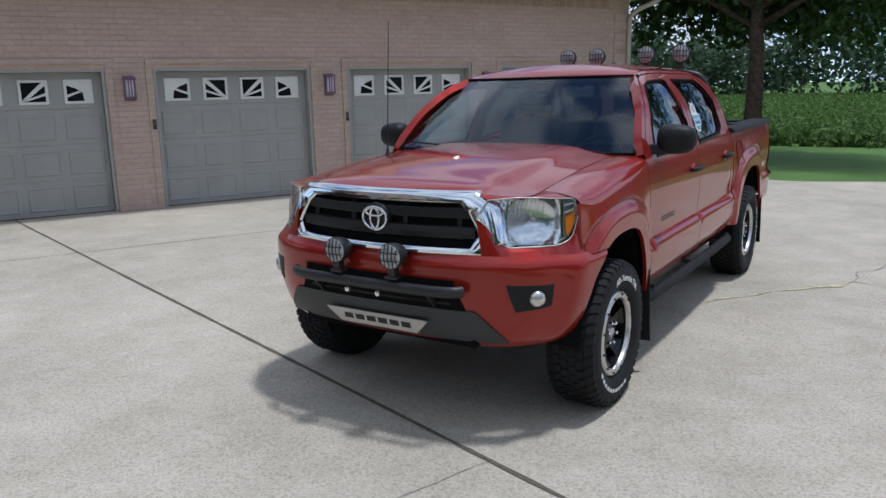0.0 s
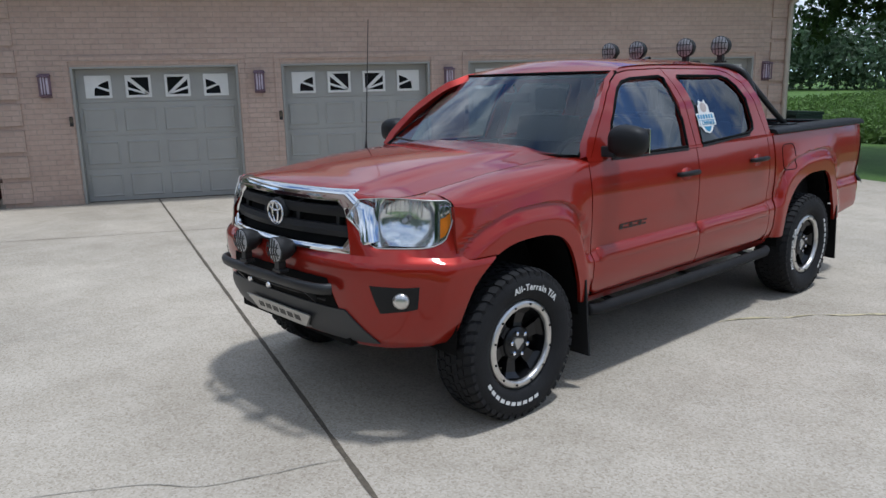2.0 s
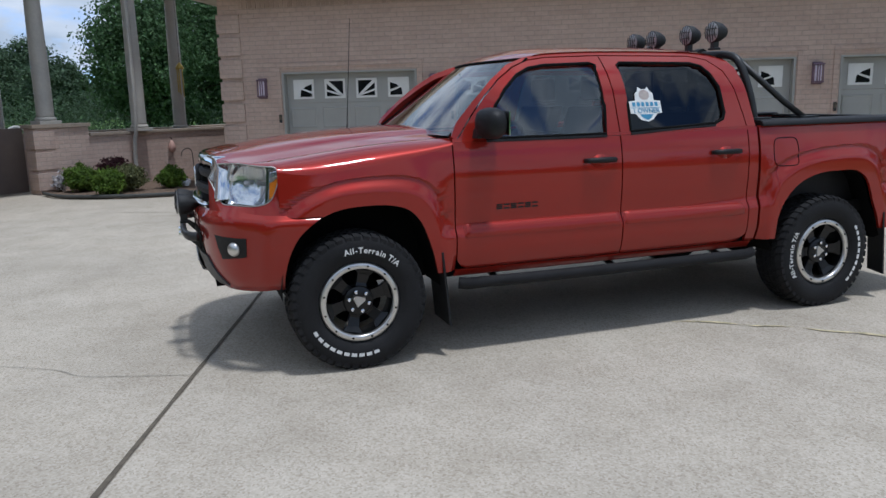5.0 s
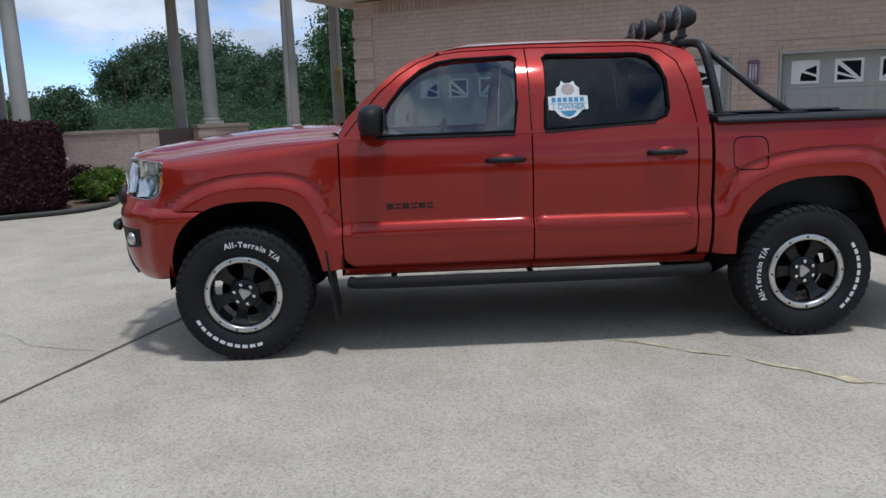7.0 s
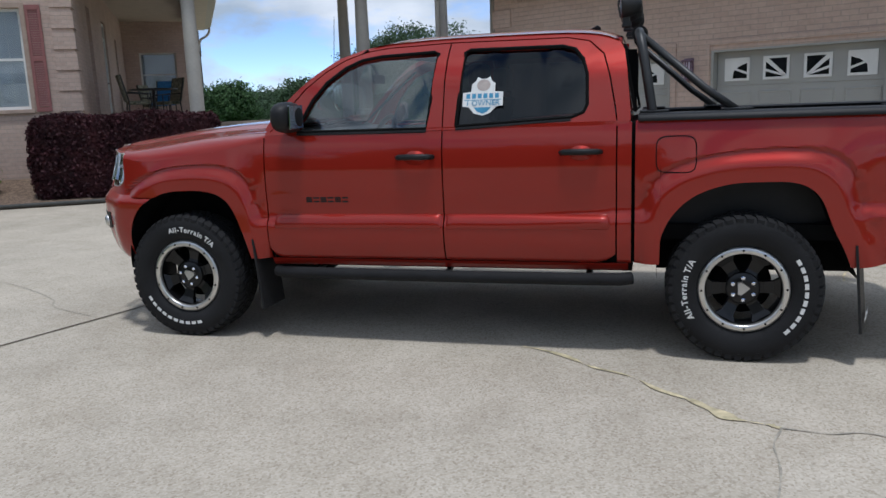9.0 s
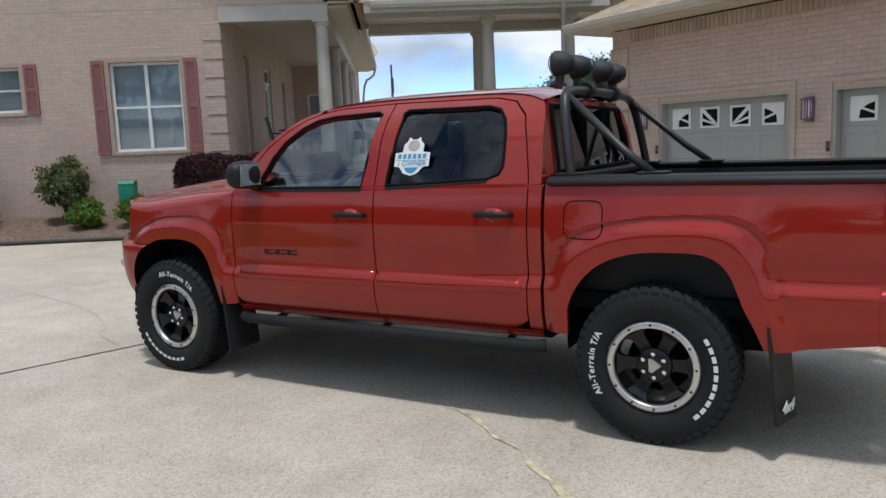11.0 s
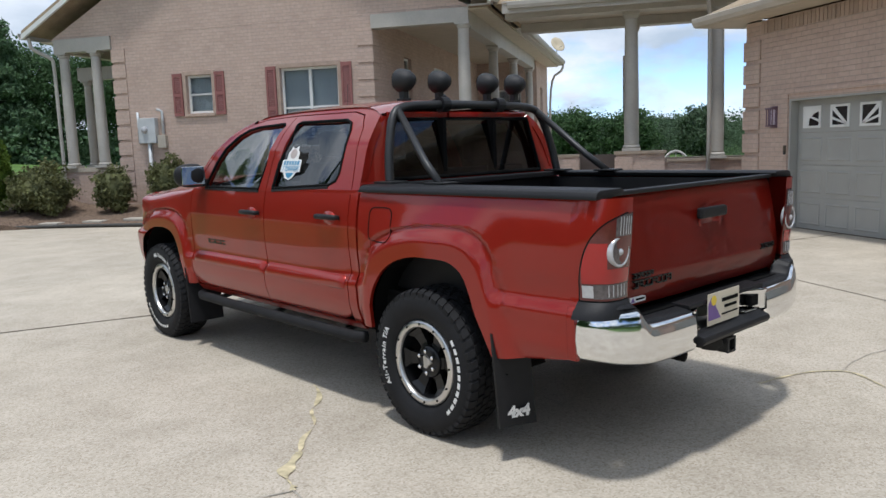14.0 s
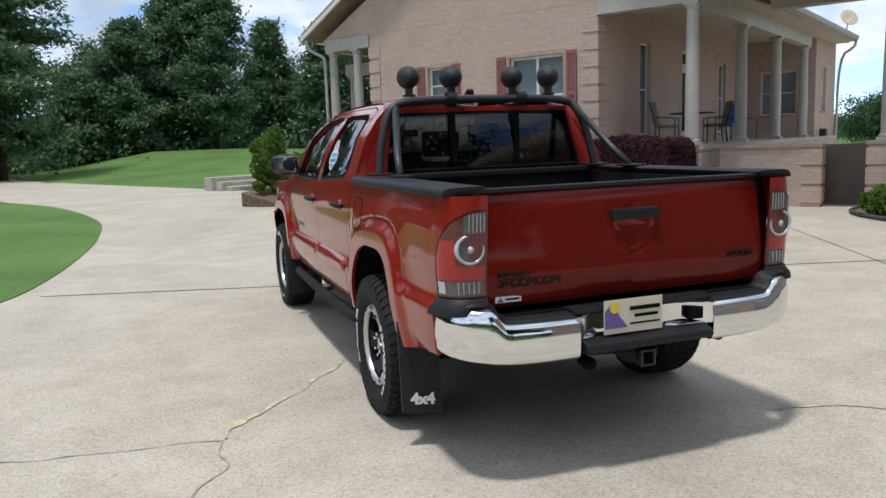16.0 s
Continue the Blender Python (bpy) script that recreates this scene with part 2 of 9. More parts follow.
LEAF_OAK = leaf_mat("oak_leaves", (0.026, 0.053, 0.015), (0.058, 0.11, 0.025))
LEAF_PINE = leaf_mat("pine_needles", (0.085, 0.145, 0.075), (0.16, 0.25, 0.13))
LEAF_WOODS = leaf_mat("woodland_leaves", (0.045, 0.09, 0.036), (0.095, 0.17, 0.065))
# paler, greyer leaves for far trees: distance haze is mixed into the colour
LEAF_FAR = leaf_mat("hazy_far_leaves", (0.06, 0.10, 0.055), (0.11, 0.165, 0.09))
LEAF_BOX = leaf_mat("boxwood_leaves", (0.07, 0.13, 0.018), (0.15, 0.235, 0.035))
LEAF_HOLLY = leaf_mat("holly_leaves", (0.10, 0.11, 0.05), (0.19, 0.20, 0.085))
LEAF_PURPLE = leaf_mat("purple_barberry_leaves", (0.035, 0.012, 0.016), (0.085, 0.03, 0.035))
LEAF_CORN = leaf_mat("corn_leaves", (0.07, 0.13, 0.025), (0.13, 0.21, 0.05))


def part(name, bm, material, parent=None, label="", smooth=False, kind=""):
    """A bmesh as one mesh object under a thing or part; with no parent, a thing."""
    me = bpy.data.meshes.new(name)
    bm.to_mesh(me)
    bm.free()
    if smooth:
        me.shade_smooth()
    for one in material if isinstance(material, (list, tuple)) else (material,):
        me.materials.append(one)
    ob = new(name, me)
    ob.parent = parent
    return tagged(ob, label, kind=kind)


def smooth_by_angle(ob, degrees=35):
    me = ob.data
    me.shade_smooth()
    bm = bmesh.new()
    bm.from_mesh(me)
    for e in bm.edges:
        if len(e.link_faces) == 2 and e.calc_face_angle() > radians(degrees):
            e.smooth = False
    bm.to_mesh(me)
    bm.free()
    return ob


def thing(name, m, label, category, group="", kind=""):
    ob = new(name)
    ob.matrix_world = m
    return tagged(ob, label, category, group, kind)


def box(bm, x0, x1, y0, y1, z0, z1, bevel=0.0):
    made = bmesh.ops.create_cube(bm, size=1.0, matrix=Matrix.Translation(((x0 + x1) / 2, (y0 + y1) / 2, (z0 + z1) / 2)) @ Matrix.Diagonal((abs(x1 - x0), abs(y1 - y0), abs(z1 - z0), 1)))
    if bevel:
        edges = list({e for v in made["verts"] for e in v.link_edges})
        bmesh.ops.bevel(bm, geom=edges, offset=bevel, segments=2, affect="EDGES", profile=0.6)
    return bm


def boxes(*dims, bevel=0.0):
    bm = bmesh.new()
    for d in dims:
        box(bm, *d, bevel=bevel)
    return bm


def prism(points, x0, x1, axis="x", bevel=0.0):
    """A flat outline (list of 2D points) drawn out along an axis. x: points are y, z; y: x, z; z: x, y."""
    bm = bmesh.new()

    def at(a, p):
        return {"x": (a, p[0], p[1]), "y": (p[0], a, p[1]), "z": (p[0], p[1], a)}[axis]

    one = [bm.verts.new(at(x0, p)) for p in points]
    two = [bm.verts.new(at(x1, p)) for p in points]
    bm.faces.new(one)
    bm.faces.new(two[::-1])
    for i in range(len(points)):
        j = (i + 1) % len(points)
        bm.faces.new((one[j], one[i], two[i], two[j]))
    bmesh.ops.recalc_face_normals(bm, faces=bm.faces)
    if bevel:
        bmesh.ops.bevel(bm, geom=list(bm.edges), offset=bevel, segments=2, affect="EDGES", profile=0.6)
    return bm


def lathe(profile, turns=24, centre=(0, 0, 0), axis="z", bm=None, close=True):
    """Turns a profile of (radius, height) round an axis."""
    bm = bm or bmesh.new()
    rings = []
    for r, h in profile:
        ring = []
        for k in range(turns):
            a = 2 * math.pi * k / turns
            p = {"z": (r * math.cos(a), r * math.sin(a), h), "x": (h, r * math.cos(a), r * math.sin(a)), "y": (r * math.sin(a), h, r * math.cos(a))}[axis]
            ring.append(bm.verts.new(Vector(p) + Vector(centre)))
        rings.append(ring)
    for a, b in zip(rings, rings[1:]):
        for k in range(turns):
            bm.faces.new((a[k], a[(k + 1) % turns], b[(k + 1) % turns], b[k]))
    if close:
        bm.faces.new(rings[0][::-1])
        bm.faces.new(rings[-1])
    return bm


def tube(points, radius, sides=10, bm=None, smooth_turns=0):
    """A round bar along a line of points; radius may be a list."""
    bm = bm or bmesh.new()
    pts = [Vector(p) for p in points]
    for _ in range(smooth_turns):
        fine = [pts[0]]
        for a, b in zip(pts, pts[1:]):
            fine += [a.lerp(b, 0.25), a.lerp(b, 0.75)]
        pts = fine + [pts[-1]]
    rad = radius if isinstance(radius, (list, tuple)) else [radius] * len(pts)
    side = None
    rings = []
    for i, p in enumerate(pts):
        ahead = (pts[min(i + 1, len(pts) - 1)] - pts[max(i - 1, 0)]).normalized()
        if side is None:
            side = ahead.orthogonal().normalized()
        side = (side - ahead * side.dot(ahead)).normalized()
        up = ahead.cross(side)
        rings.append([bm.verts.new(p + rad[i] * (math.cos(2 * math.pi * k / sides) * side + math.sin(2 * math.pi * k / sides) * up)) for k in range(sides)])
    for a, b in zip(rings, rings[1:]):
        for k in range(sides):
            bm.faces.new((a[k], a[(k + 1) % sides], b[(k + 1) % sides], b[k]))
    bm.faces.new(rings[0][::-1])
    bm.faces.new(rings[-1])
    return bm


def curve_at(table, x):
    """Smooth value of a table of (x, value) pairs at x."""
    if x <= table[0][0]:
        return table[0][1]
    if x >= table[-1][0]:
        return table[-1][1]
    for i in range(len(table) - 1):
        (x0, v0), (x1, v1) = table[i], table[i + 1]
        if x0 <= x <= x1:
            t = (x - x0) / (x1 - x0)
            m0 = (v1 - table[i - 1][1]) / (x1 - table[i - 1][0]) * (x1 - x0) if i else v1 - v0
            m1 = (table[i + 2][1] - v0) / (table[i + 2][0] - x0) * (x1 - x0) if i + 2 < len(table) else v1 - v0
            lo = min(abs(m0), abs(m1), 3 * abs(v1 - v0))
            m0 = math.copysign(min(abs(m0), 3 * abs(v1 - v0)), m0) if m0 * (v1 - v0) > 0 else 0
            m1 = math.copysign(min(abs(m1), 3 * abs(v1 - v0)), m1) if m1 * (v1 - v0) > 0 else 0
            return (2 * t**3 - 3 * t**2 + 1) * v0 + (t**3 - 2 * t**2 + t) * m0 + (-2 * t**3 + 3 * t**2) * v1 + (t**3 - t**2) * m1
    return table[-1][1]

# ---- ground and driveway ----
GARAGE = pose(-10.891, 4.862, 0, 0, 0, 62.32)  # x along the fronts of the doors, y into the building
HOUSE = pose(-9.205, -3.401, 0, 0, 0, 122.79) @ Matrix.Diagonal((0.896, 0.896, 0.962, 1))  # x along the gable wall, y into the house


def sheet(name, outline, z, thick, material, label, category, cuts=0):
    """A flat slab with an uneven outline."""
    bm = bmesh.new()
    top = [bm.verts.new((x, y, z)) for x, y in outline]
    low = [bm.verts.new((x, y, z - thick)) for x, y in outline]
    bm.faces.new(top)
    for i in range(len(top)):
        j = (i + 1) % len(top)
        bm.faces.new((top[j], top[i], low[i], low[j]))
    bmesh.ops.recalc_face_normals(bm, faces=bm.faces)
    return tagged(part(name, bm, material), label, category, kind="structure")


def arc_line(points, steps=8):
    """A smooth line through points."""
    out = []
    n = len(points)
    for i in range(n - 1):
        p0, p1, p2, p3 = (Vector(points[max(i - 1, 0)]), Vector(points[i]), Vector(points[i + 1]), Vector(points[min(i + 2, n - 1)]))
        for k in range(steps):
            t = k / steps
            out.append(0.5 * (2 * p1 + (p2 - p0) * t + (2 * p0 - 5 * p1 + 4 * p2 - p3) * t * t + (3 * p1 - p0 - 3 * p2 + p3) * t**3))
    return out + [Vector(points[-1])]


def lawn_rise(x, y):
    """Height of the lawn that climbs toward the pines."""
    return 1.55 * max(0.0, min(1.0, (-y - 24) / 30)) * max(0.0, min(1.0, (x + 30) / 20)) * max(0.0, min(1.0, (-14.3 - 0.43 * y - x) / 8))


bm = bmesh.new()
bmesh.ops.create_grid(bm, x_segments=120, y_segments=120, size=400)
for v in bm.verts:
    far = max(0.0, v.co.length - 40)
    v.co.z = -0.05 + lawn_rise(v.co.x, v.co.y) + 0.004 * far * noise.noise(v.co / 90)
tagged(part("ground", bm, GRASS, smooth=True), "mown green lawn reaching to the woods", "ground", kind="structure")

far_edge = arc_line([(-9.2, -12.5), (-6.0, -11.6), (-4.0, -14.9), (-1.6, -20.2), (4.5, -34), (12.4, -54), (22, -72)])
right_edge = arc_line([(30, -72), (22, -52), (18, -30), (17, -8), (18, 6), (20, 14), (12, 16.8), (4, 15.3), (-0.6, 14.2), (-2.2, 13.8), (-4.2, 14.6), (-6.2, 17.2), (-6.6, 19.0)])
driveway = [(p.x, p.y) for p in far_edge] + [(p.x, p.y) for p in right_edge] + [(-13.0, 20.0), (-20.5, 9.0), (-30, 6.0), (-32, -8), (-24, -18)]
sheet("driveway", driveway, 0.0, 0.12, CONCRETE, "pale exposed-aggregate concrete driveway with joints and cracks", "driveway")
island = arc_line([(9, -26), (6.6, -23), (4.6, -17.7), (2.4, -13.0), (1.0, -7.6), (0.72, -4.0), (0.76, -1.5), (0.95, 0.8), (1.25, 2.2), (1.75, 2.7), (2.6, 2.3), (3.7, 1.2), (5.5, -1), (10, -6), (12.5, -14), (12, -22), (9, -26)])
sheet("lawn_island", [(p.x, p.y) for p in island][:-1], 0.012, 0.05, GRASS, "rounded lawn island inside the curving driveway", "lawn")


def ribbon(name, points, width, z, material, label, rough=0.0, category="joint"):
    """A thin strip that follows a line on the ground."""
    bm = bmesh.new()
    pairs = []
    for i, p in enumerate(points):
        p = Vector(p)
        along = (Vector(points[min(i + 1, len(points) - 1)]) - Vector(points[max(i - 1, 0)])).normalized()
        side = Vector((-along.y, along.x))
        w = width * (1 + rough * noise.noise(Vector((p.x * 9, p.y * 9, 2.0))) * 1.6)
        wob = max(0.0, rough - 0.5) * 0.08 * noise.noise(Vector((p.x * 4, p.y * 4, 7.0)))
        a, b = p + side * (w / 2 + wob), p - side * (w / 2 - wob)
        pairs.append((bm.verts.new((a.x, a.y, z)), bm.verts.new((b.x, b.y, z))))
    for (a, b), (c, d) in zip(pairs, pairs[1:]):
        bm.faces.new((a, b, d, c))
    return tagged(part(name, bm, material), label, category, kind="structure")


def between(a, b, n=24):
    a, b = Vector(a), Vector(b)
    return [a.lerp(b, k / n) for k in range(n + 1)]


ribbon("expansion_joint", between((-10.72, 5.66), (0.9, 2.02), 90), 0.026, 0.004, JOINT, "dark expansion joint across the concrete", 0.35)
ribbon("expansion_joint", between((-9.35, 1.7), (-4.4, 11.0), 60), 0.012, 0.004, JOINT, "narrow joint in the concrete", 0.35)
ribbon("concrete_crack", arc_line([(-1.67, 2.83), (-1.78, 2.5), (-1.9, 2.24), (-2.16, 1.95), (-2.6, 1.0), (-3.0, -0.8)], 10), 0.006, 0.004, CRACK, "hairline crack in the concrete", 0.8, "crack")
ribbon("concrete_crack", arc_line([(-3.9, 4.2), (-4.36, 2.95), (-4.65, 2.2), (-4.9, 1.2)], 10), 0.0035, 0.004, CRACK, "hairline crack in the concrete", 0.9, "crack")
ribbon("concrete_crack", arc_line([(-1.46, 5.80), (-1.38, 5.98), (-1.20, 6.21), (-1.04, 6.44), (-0.81, 6.65), (-0.67, 6.85), (-0.56, 7.02)], 12), 0.022, 0.005, CRACK_FILL, "crack filled with yellowed sealant", 1.0, "crack")
ribbon("concrete_crack", arc_line([(-0.80, 6.66), (-0.70, 6.80), (-0.64, 6.88), (-0.58, 7.0)], 12), 0.05, 0.0055, CRACK_FILL, "wide smear of yellowed crack sealant", 1.0, "crack")
ribbon("concrete_crack", arc_line([(-0.56, 7.02), (-0.55, 7.2), (-0.56, 7.36), (-0.42, 7.6), (-0.2, 8.1)], 10), 0.008, 0.005, CRACK, "branching crack in the concrete", 1.0, "crack")
ribbon("concrete_crack", arc_line([(-0.56, 7.02), (-0.42, 6.99), (-0.1, 6.96), (0.2, 6.9), (0.9, 6.75)], 10), 0.007, 0.005, CRACK, "crack filled with yellowed sealant", 1.0, "crack")
ribbon("concrete_crack", arc_line([(-3.3, 7.82), (-3.64, 7.94), (-3.86, 8.1), (-3.7, 8.4), (-3.37, 8.8), (-3.2, 9.6)], 12), 0.014, 0.005, CRACK_FILL, "crack filled with yellowed sealant", 1.0, "crack")
ribbon("concrete_crack", arc_line([(-3.86, 8.1), (-4.4, 8.1), (-5.3, 8.4), (-6.3, 8.1)], 10), 0.006, 0.005, CRACK, "hairline crack in the concrete", 0.9, "crack")


# ---- garage ----
WALL_TOP, EAVE = 3.27, 3.29
PITCH, DOOR_L, DOOR_R, DOOR_H = 2.993, -0.185, 2.09, 1.965  # door leaves repeat along the wall
G_LEFT, G_RIGHT, G_DEEP = -1.29, 11.80, 8.0


def structure(name, m, bm, material, label, category, smooth=False):
    ob = part(name, bm, material, smooth=smooth)
    ob.matrix_world = m
    return tagged(ob, label, category, kind="structure")


front = [(G_LEFT, 0)]
for k in range(4):
    a, b = DOOR_L - 0.04 + PITCH * k, DOOR_R + 0.04 + PITCH * k
    front += [(a, 0), (a, DOOR_H + 0.03), (b, DOOR_H + 0.03), (b, 0)]
front += [(G_RIGHT, 0), (G_RIGHT, WALL_TOP), (G_LEFT, WALL_TOP)]
structure("wall_garage_front", GARAGE, prism(front, 0.0, 0.3, axis="y"), BRICK, "tan brick garage wall with four door openings", "wall")
structure("wall_garage_side", GARAGE, boxes((G_LEFT, G_LEFT + 0.3, 0.3, G_DEEP, 0, WALL_TOP)), BRICK, "tan brick side wall of the garage", "wall")
structure("wall_garage_end", GARAGE, boxes((G_RIGHT - 0.3, G_RIGHT, 0.3, G_DEEP, 0, WALL_TOP)), BRICK, "tan brick end wall of the garage", "wall")
structure("wall_garage_back", GARAGE, boxes((G_LEFT, G_RIGHT, G_DEEP, G_DEEP + 0.3, 0, WALL_TOP)), BRICK, "tan brick back wall of the garage", "wall")
structure("floor_garage", GARAGE, boxes((G_LEFT + 0.3, G_RIGHT - 0.3, 0.32, G_DEEP, -0.02, 0.012)), CONCRETE, "plain concrete garage floor", "floor")


def hip_roof(x0, x1, y0, y1, z, pitch, over):
    bm = bmesh.new()
    a, b, c, d = x0 - over, x1 + over, y0 - over, y1 + over
    rise = (d - c) / 2 * pitch
    half = (d - c) / 2
    p = [bm.verts.new(v) for v in ((a, c, z), (b, c, z), (b, d, z), (a, d, z), (a + half, (c + d) / 2, z + rise), (b - half, (c + d) / 2, z + rise))]
    for f in ((0, 1, 5, 4), (1, 2, 5), (2, 3, 4, 5), (3, 0, 4), (3, 2, 1, 0)):
        bm.faces.new([p[i] for i in f])
    return bm


OVER = 0.55
roof = structure("roof_garage", GARAGE, hip_roof(G_LEFT, G_RIGHT, 0, G_DEEP, EAVE + 0.16, 0.5, OVER), SHINGLE, "tan asphalt shingle hip roof of the garage", "roof")
structure("soffit_garage", GARAGE, boxes((G_LEFT - OVER, G_RIGHT + OVER, -OVER, -0.002, EAVE, EAVE + 0.03), (G_LEFT - OVER, G_LEFT - 0.002, 0.0, G_DEEP, EAVE, EAVE + 0.03), (G_RIGHT + 0.002, G_RIGHT + OVER, 0.0, G_DEEP, EAVE, EAVE + 0.03)), SOFFIT, "cream boarded soffit under the garage eave", "soffit")


def gutter(bm, a, b, z, out, size=0.13):
    """An open eaves gutter with a rolled lip from a to b; out points away from the building."""
    a, b, out = Vector(a), Vector(b), Vector(out)
    shape = [(0, 0.14), (0, 0), (0.085, 0), (0.10, 0.03), (0.12, 0.06), (0.125, 0.13), (0.11, 0.14), (0.108, 0.07), (0.085, 0.015), (0.012, 0.015), (0.012, 0.14)]
    rows = [[bm.verts.new(p + out * o + Vector((0, 0, z + h))) for o, h in shape] for p in (a, b)]
    n = len(shape)
    for i in range(n):
        bm.faces.new((rows[0][i], rows[0][(i + 1) % n], rows[1][(i + 1) % n], rows[1][i]))
    bm.faces.new(rows[0][::-1])
    bm.faces.new(rows[1])
    bmesh.ops.recalc_face_normals(bm, faces=bm.faces)
    return bm


bm = gutter(bmesh.new(), (G_LEFT - OVER, -OVER, 0), (G_RIGHT + OVER, -OVER, 0), EAVE + 0.01, (0, -1, 0))
gutter(bm, (G_LEFT - OVER, -OVER, 0), (G_LEFT - OVER, G_DEEP, 0), EAVE + 0.01, (-1, 0, 0))
structure("gutter_garage", GARAGE, bm, TRIM, "tan metal gutter along the garage eave", "gutter")


def downspout(name, m, points, label):
    ob = part(name, tube(points, 0.045, 8, smooth_turns=2), TRIM if m is GARAGE else COLUMN, smooth=True)
    ob.matrix_world = m
    return tagged(ob, label, "downspout", kind="structure")


downspout("downspout", GARAGE, [(G_RIGHT + 0.3, -OVER - 0.06, EAVE), (G_RIGHT + 0.28, -OVER, EAVE - 0.1), (G_RIGHT - 0.05, -0.10, EAVE - 0.3), (G_RIGHT - 0.05, -0.07, EAVE - 0.6), (G_RIGHT - 0.05, -0.07, 0.2), (G_RIGHT - 0.02, -0.25, 0.08)], "tan downspout on the end of the garage wall")

# raised brick quoins on the corners, and a soldier course under the eave
QUOIN_H, QUOIN_STEP = 0.315, 0.372


def quoins(parent, x0, x1, front, side_x, z0, z1, reach=0.4):
    """Blocks of brick that stand proud of a corner. side_x: which way the return faces."""
    z, k = z0, 0
    mesh = None
    while z + QUOIN_H < z1:
        if mesh is None:
            bm = bmesh.new()
            box(bm, x0, x1, front - 0.03, front + 0.0, 0, QUOIN_H, bevel=0.008)
            sx = x0 if side_x < 0 else x1
            box(bm, sx - (0.03 if side_x < 0 else 0), sx + (0 if side_x < 0 else 0.03), front - 0.03, front + reach, 0, QUOIN_H, bevel=0.008)
            first = part("quoin", bm, BRICK, parent)
            mesh = first.data
            first.location = (0, 0, z)
        else:
            ob = new("quoin", mesh)
            ob.parent = parent
            ob.location = (0, 0, z)
        z += QUOIN_STEP
        k += 1


garage_front = bpy.data.objects["wall_garage_front"]
quoins(garage_front, G_LEFT, G_LEFT + 0.38, 0.0, -1, 0.06, WALL_TOP)
quoins(garage_front, G_RIGHT - 0.38, G_RIGHT, 0.0, 1, 0.06, WALL_TOP)
unit = part("brick", boxes((-0.034, 0.034, -0.012, 0.0, 0, 0.2), bevel=0.004), BRICK_CAP, garage_front)
unit.location = (G_LEFT + 0.42, 0, WALL_TOP - 0.21)
for k in range(1, 152):
    ob = new("brick", unit.data)
    ob.parent = garage_front
    ob.location = (G_LEFT + 0.42 + 0.0802 * k, -0.004 if k % 2 else 0, WALL_TOP - 0.21)

# door surrounds: a brick rim, a painted jamb, and the sectional door
for k in range(4):
    o = PITCH * k
    rim = structure("door_surround", GARAGE, boxes((DOOR_L - 0.14 + o, DOOR_L - 0.05 + o, -0.022, 0.0, 0, DOOR_H + 0.1), (DOOR_R + 0.05 + o, DOOR_R + 0.14 + o, -0.022, 0.0, 0, DOOR_H + 0.1), (DOOR_L - 0.14 + o, DOOR_R + 0.14 + o, -0.026, 0.0, DOOR_H + 0.1, DOOR_H + 0.17), bevel=0.006), BRICK, "raised tan brick rim round a garage door", "trim")
    structure("door_jamb", GARAGE, boxes((DOOR_L - 0.036 + o, DOOR_L + o, 0.0, 0.2, 0, DOOR_H), (DOOR_R + o, DOOR_R + 0.036 + o, 0.0, 0.2, 0, DOOR_H), (DOOR_L - 0.036 + o, DOOR_R + 0.036 + o, 0.0, 0.2, DOOR_H, DOOR_H + 0.028)), GARAGE_GREY, "taupe painted jamb of a garage door", "trim")

PANE_BLACK = paint("dark_door_pane", (0.012, 0.013, 0.015), 0.08, vary=0.3, scale=3)


def fan_window(bm_frame, bm_glass, x0, x1, z0, z1, kind):
    """White insert with a sunburst: kind 0 and 3 are the outer quarters, 1 and 2 the inner ones."""
    y0, y1, w = -0.012, 0.006, 0.035
    for d in ((x0, x1, y0, y1, z1 - w, z1), (x0, x1, y0, y1, z0, z0 + w), (x0, x0 + w, y0, y1, z0 + w, z1 - w), (x1 - w, x1, y0, y1, z0 + w, z1 - w)):
        box(bm_frame, *d)
    box(bm_glass, x0 + w, x1 - w, 0.0, 0.006, z0 + w, z1 - w)
    a0, a1, b0, b1 = x0 + w, x1 - w, z0 + w, z1 - w
    flip = kind in (2, 3)

    def put(points):
        pts = [((a0 + a1 - x) if flip else x, z) for x, z in points]
        vs = [bm_frame.verts.new((x, -0.008, z)) for x, z in pts]
        vb = [bm_frame.verts.new((x, 0.0, z)) for x, z in pts]
        bm_frame.faces.new(vs if flip else vs[::-1])
        for i in range(len(vs)):
            j = (i + 1) % len(vs)
            bm_frame.faces.new((vs[i], vs[j], vb[j], vb[i]))

    wide, high = a1 - a0, b1 - b0
    if kind in (0, 3):
        put([(a0, b1), (a0, b0), (a0 + 0.08, b0), (a0 + wide * 0.32, b0 + high * 0.42), (a0 + wide * 0.62, b0 + high * 0.68), (a1, b0 + high * 0.84), (a1, b1)])
        put([(a0 + wide * 0.36, b0 + high * 0.48), (a0 + wide * 0.44, b0 + high * 0.56), (a1, b0 + high * 0.34), (a1, b0 + high * 0.2)])
    else:
        put([(a0, b1), (a0, b1 - high * 0.16), (a1 - wide * 0.12, b0), (a1, b0), (a1, b0 + high * 0.08), (a0 + wide * 0.14, b1)])
        put([(a0, b0 + high * 0.46), (a0, b0 + high * 0.32), (a1 - wide * 0.1, b0), (a1, b0 + high * 0.06)])


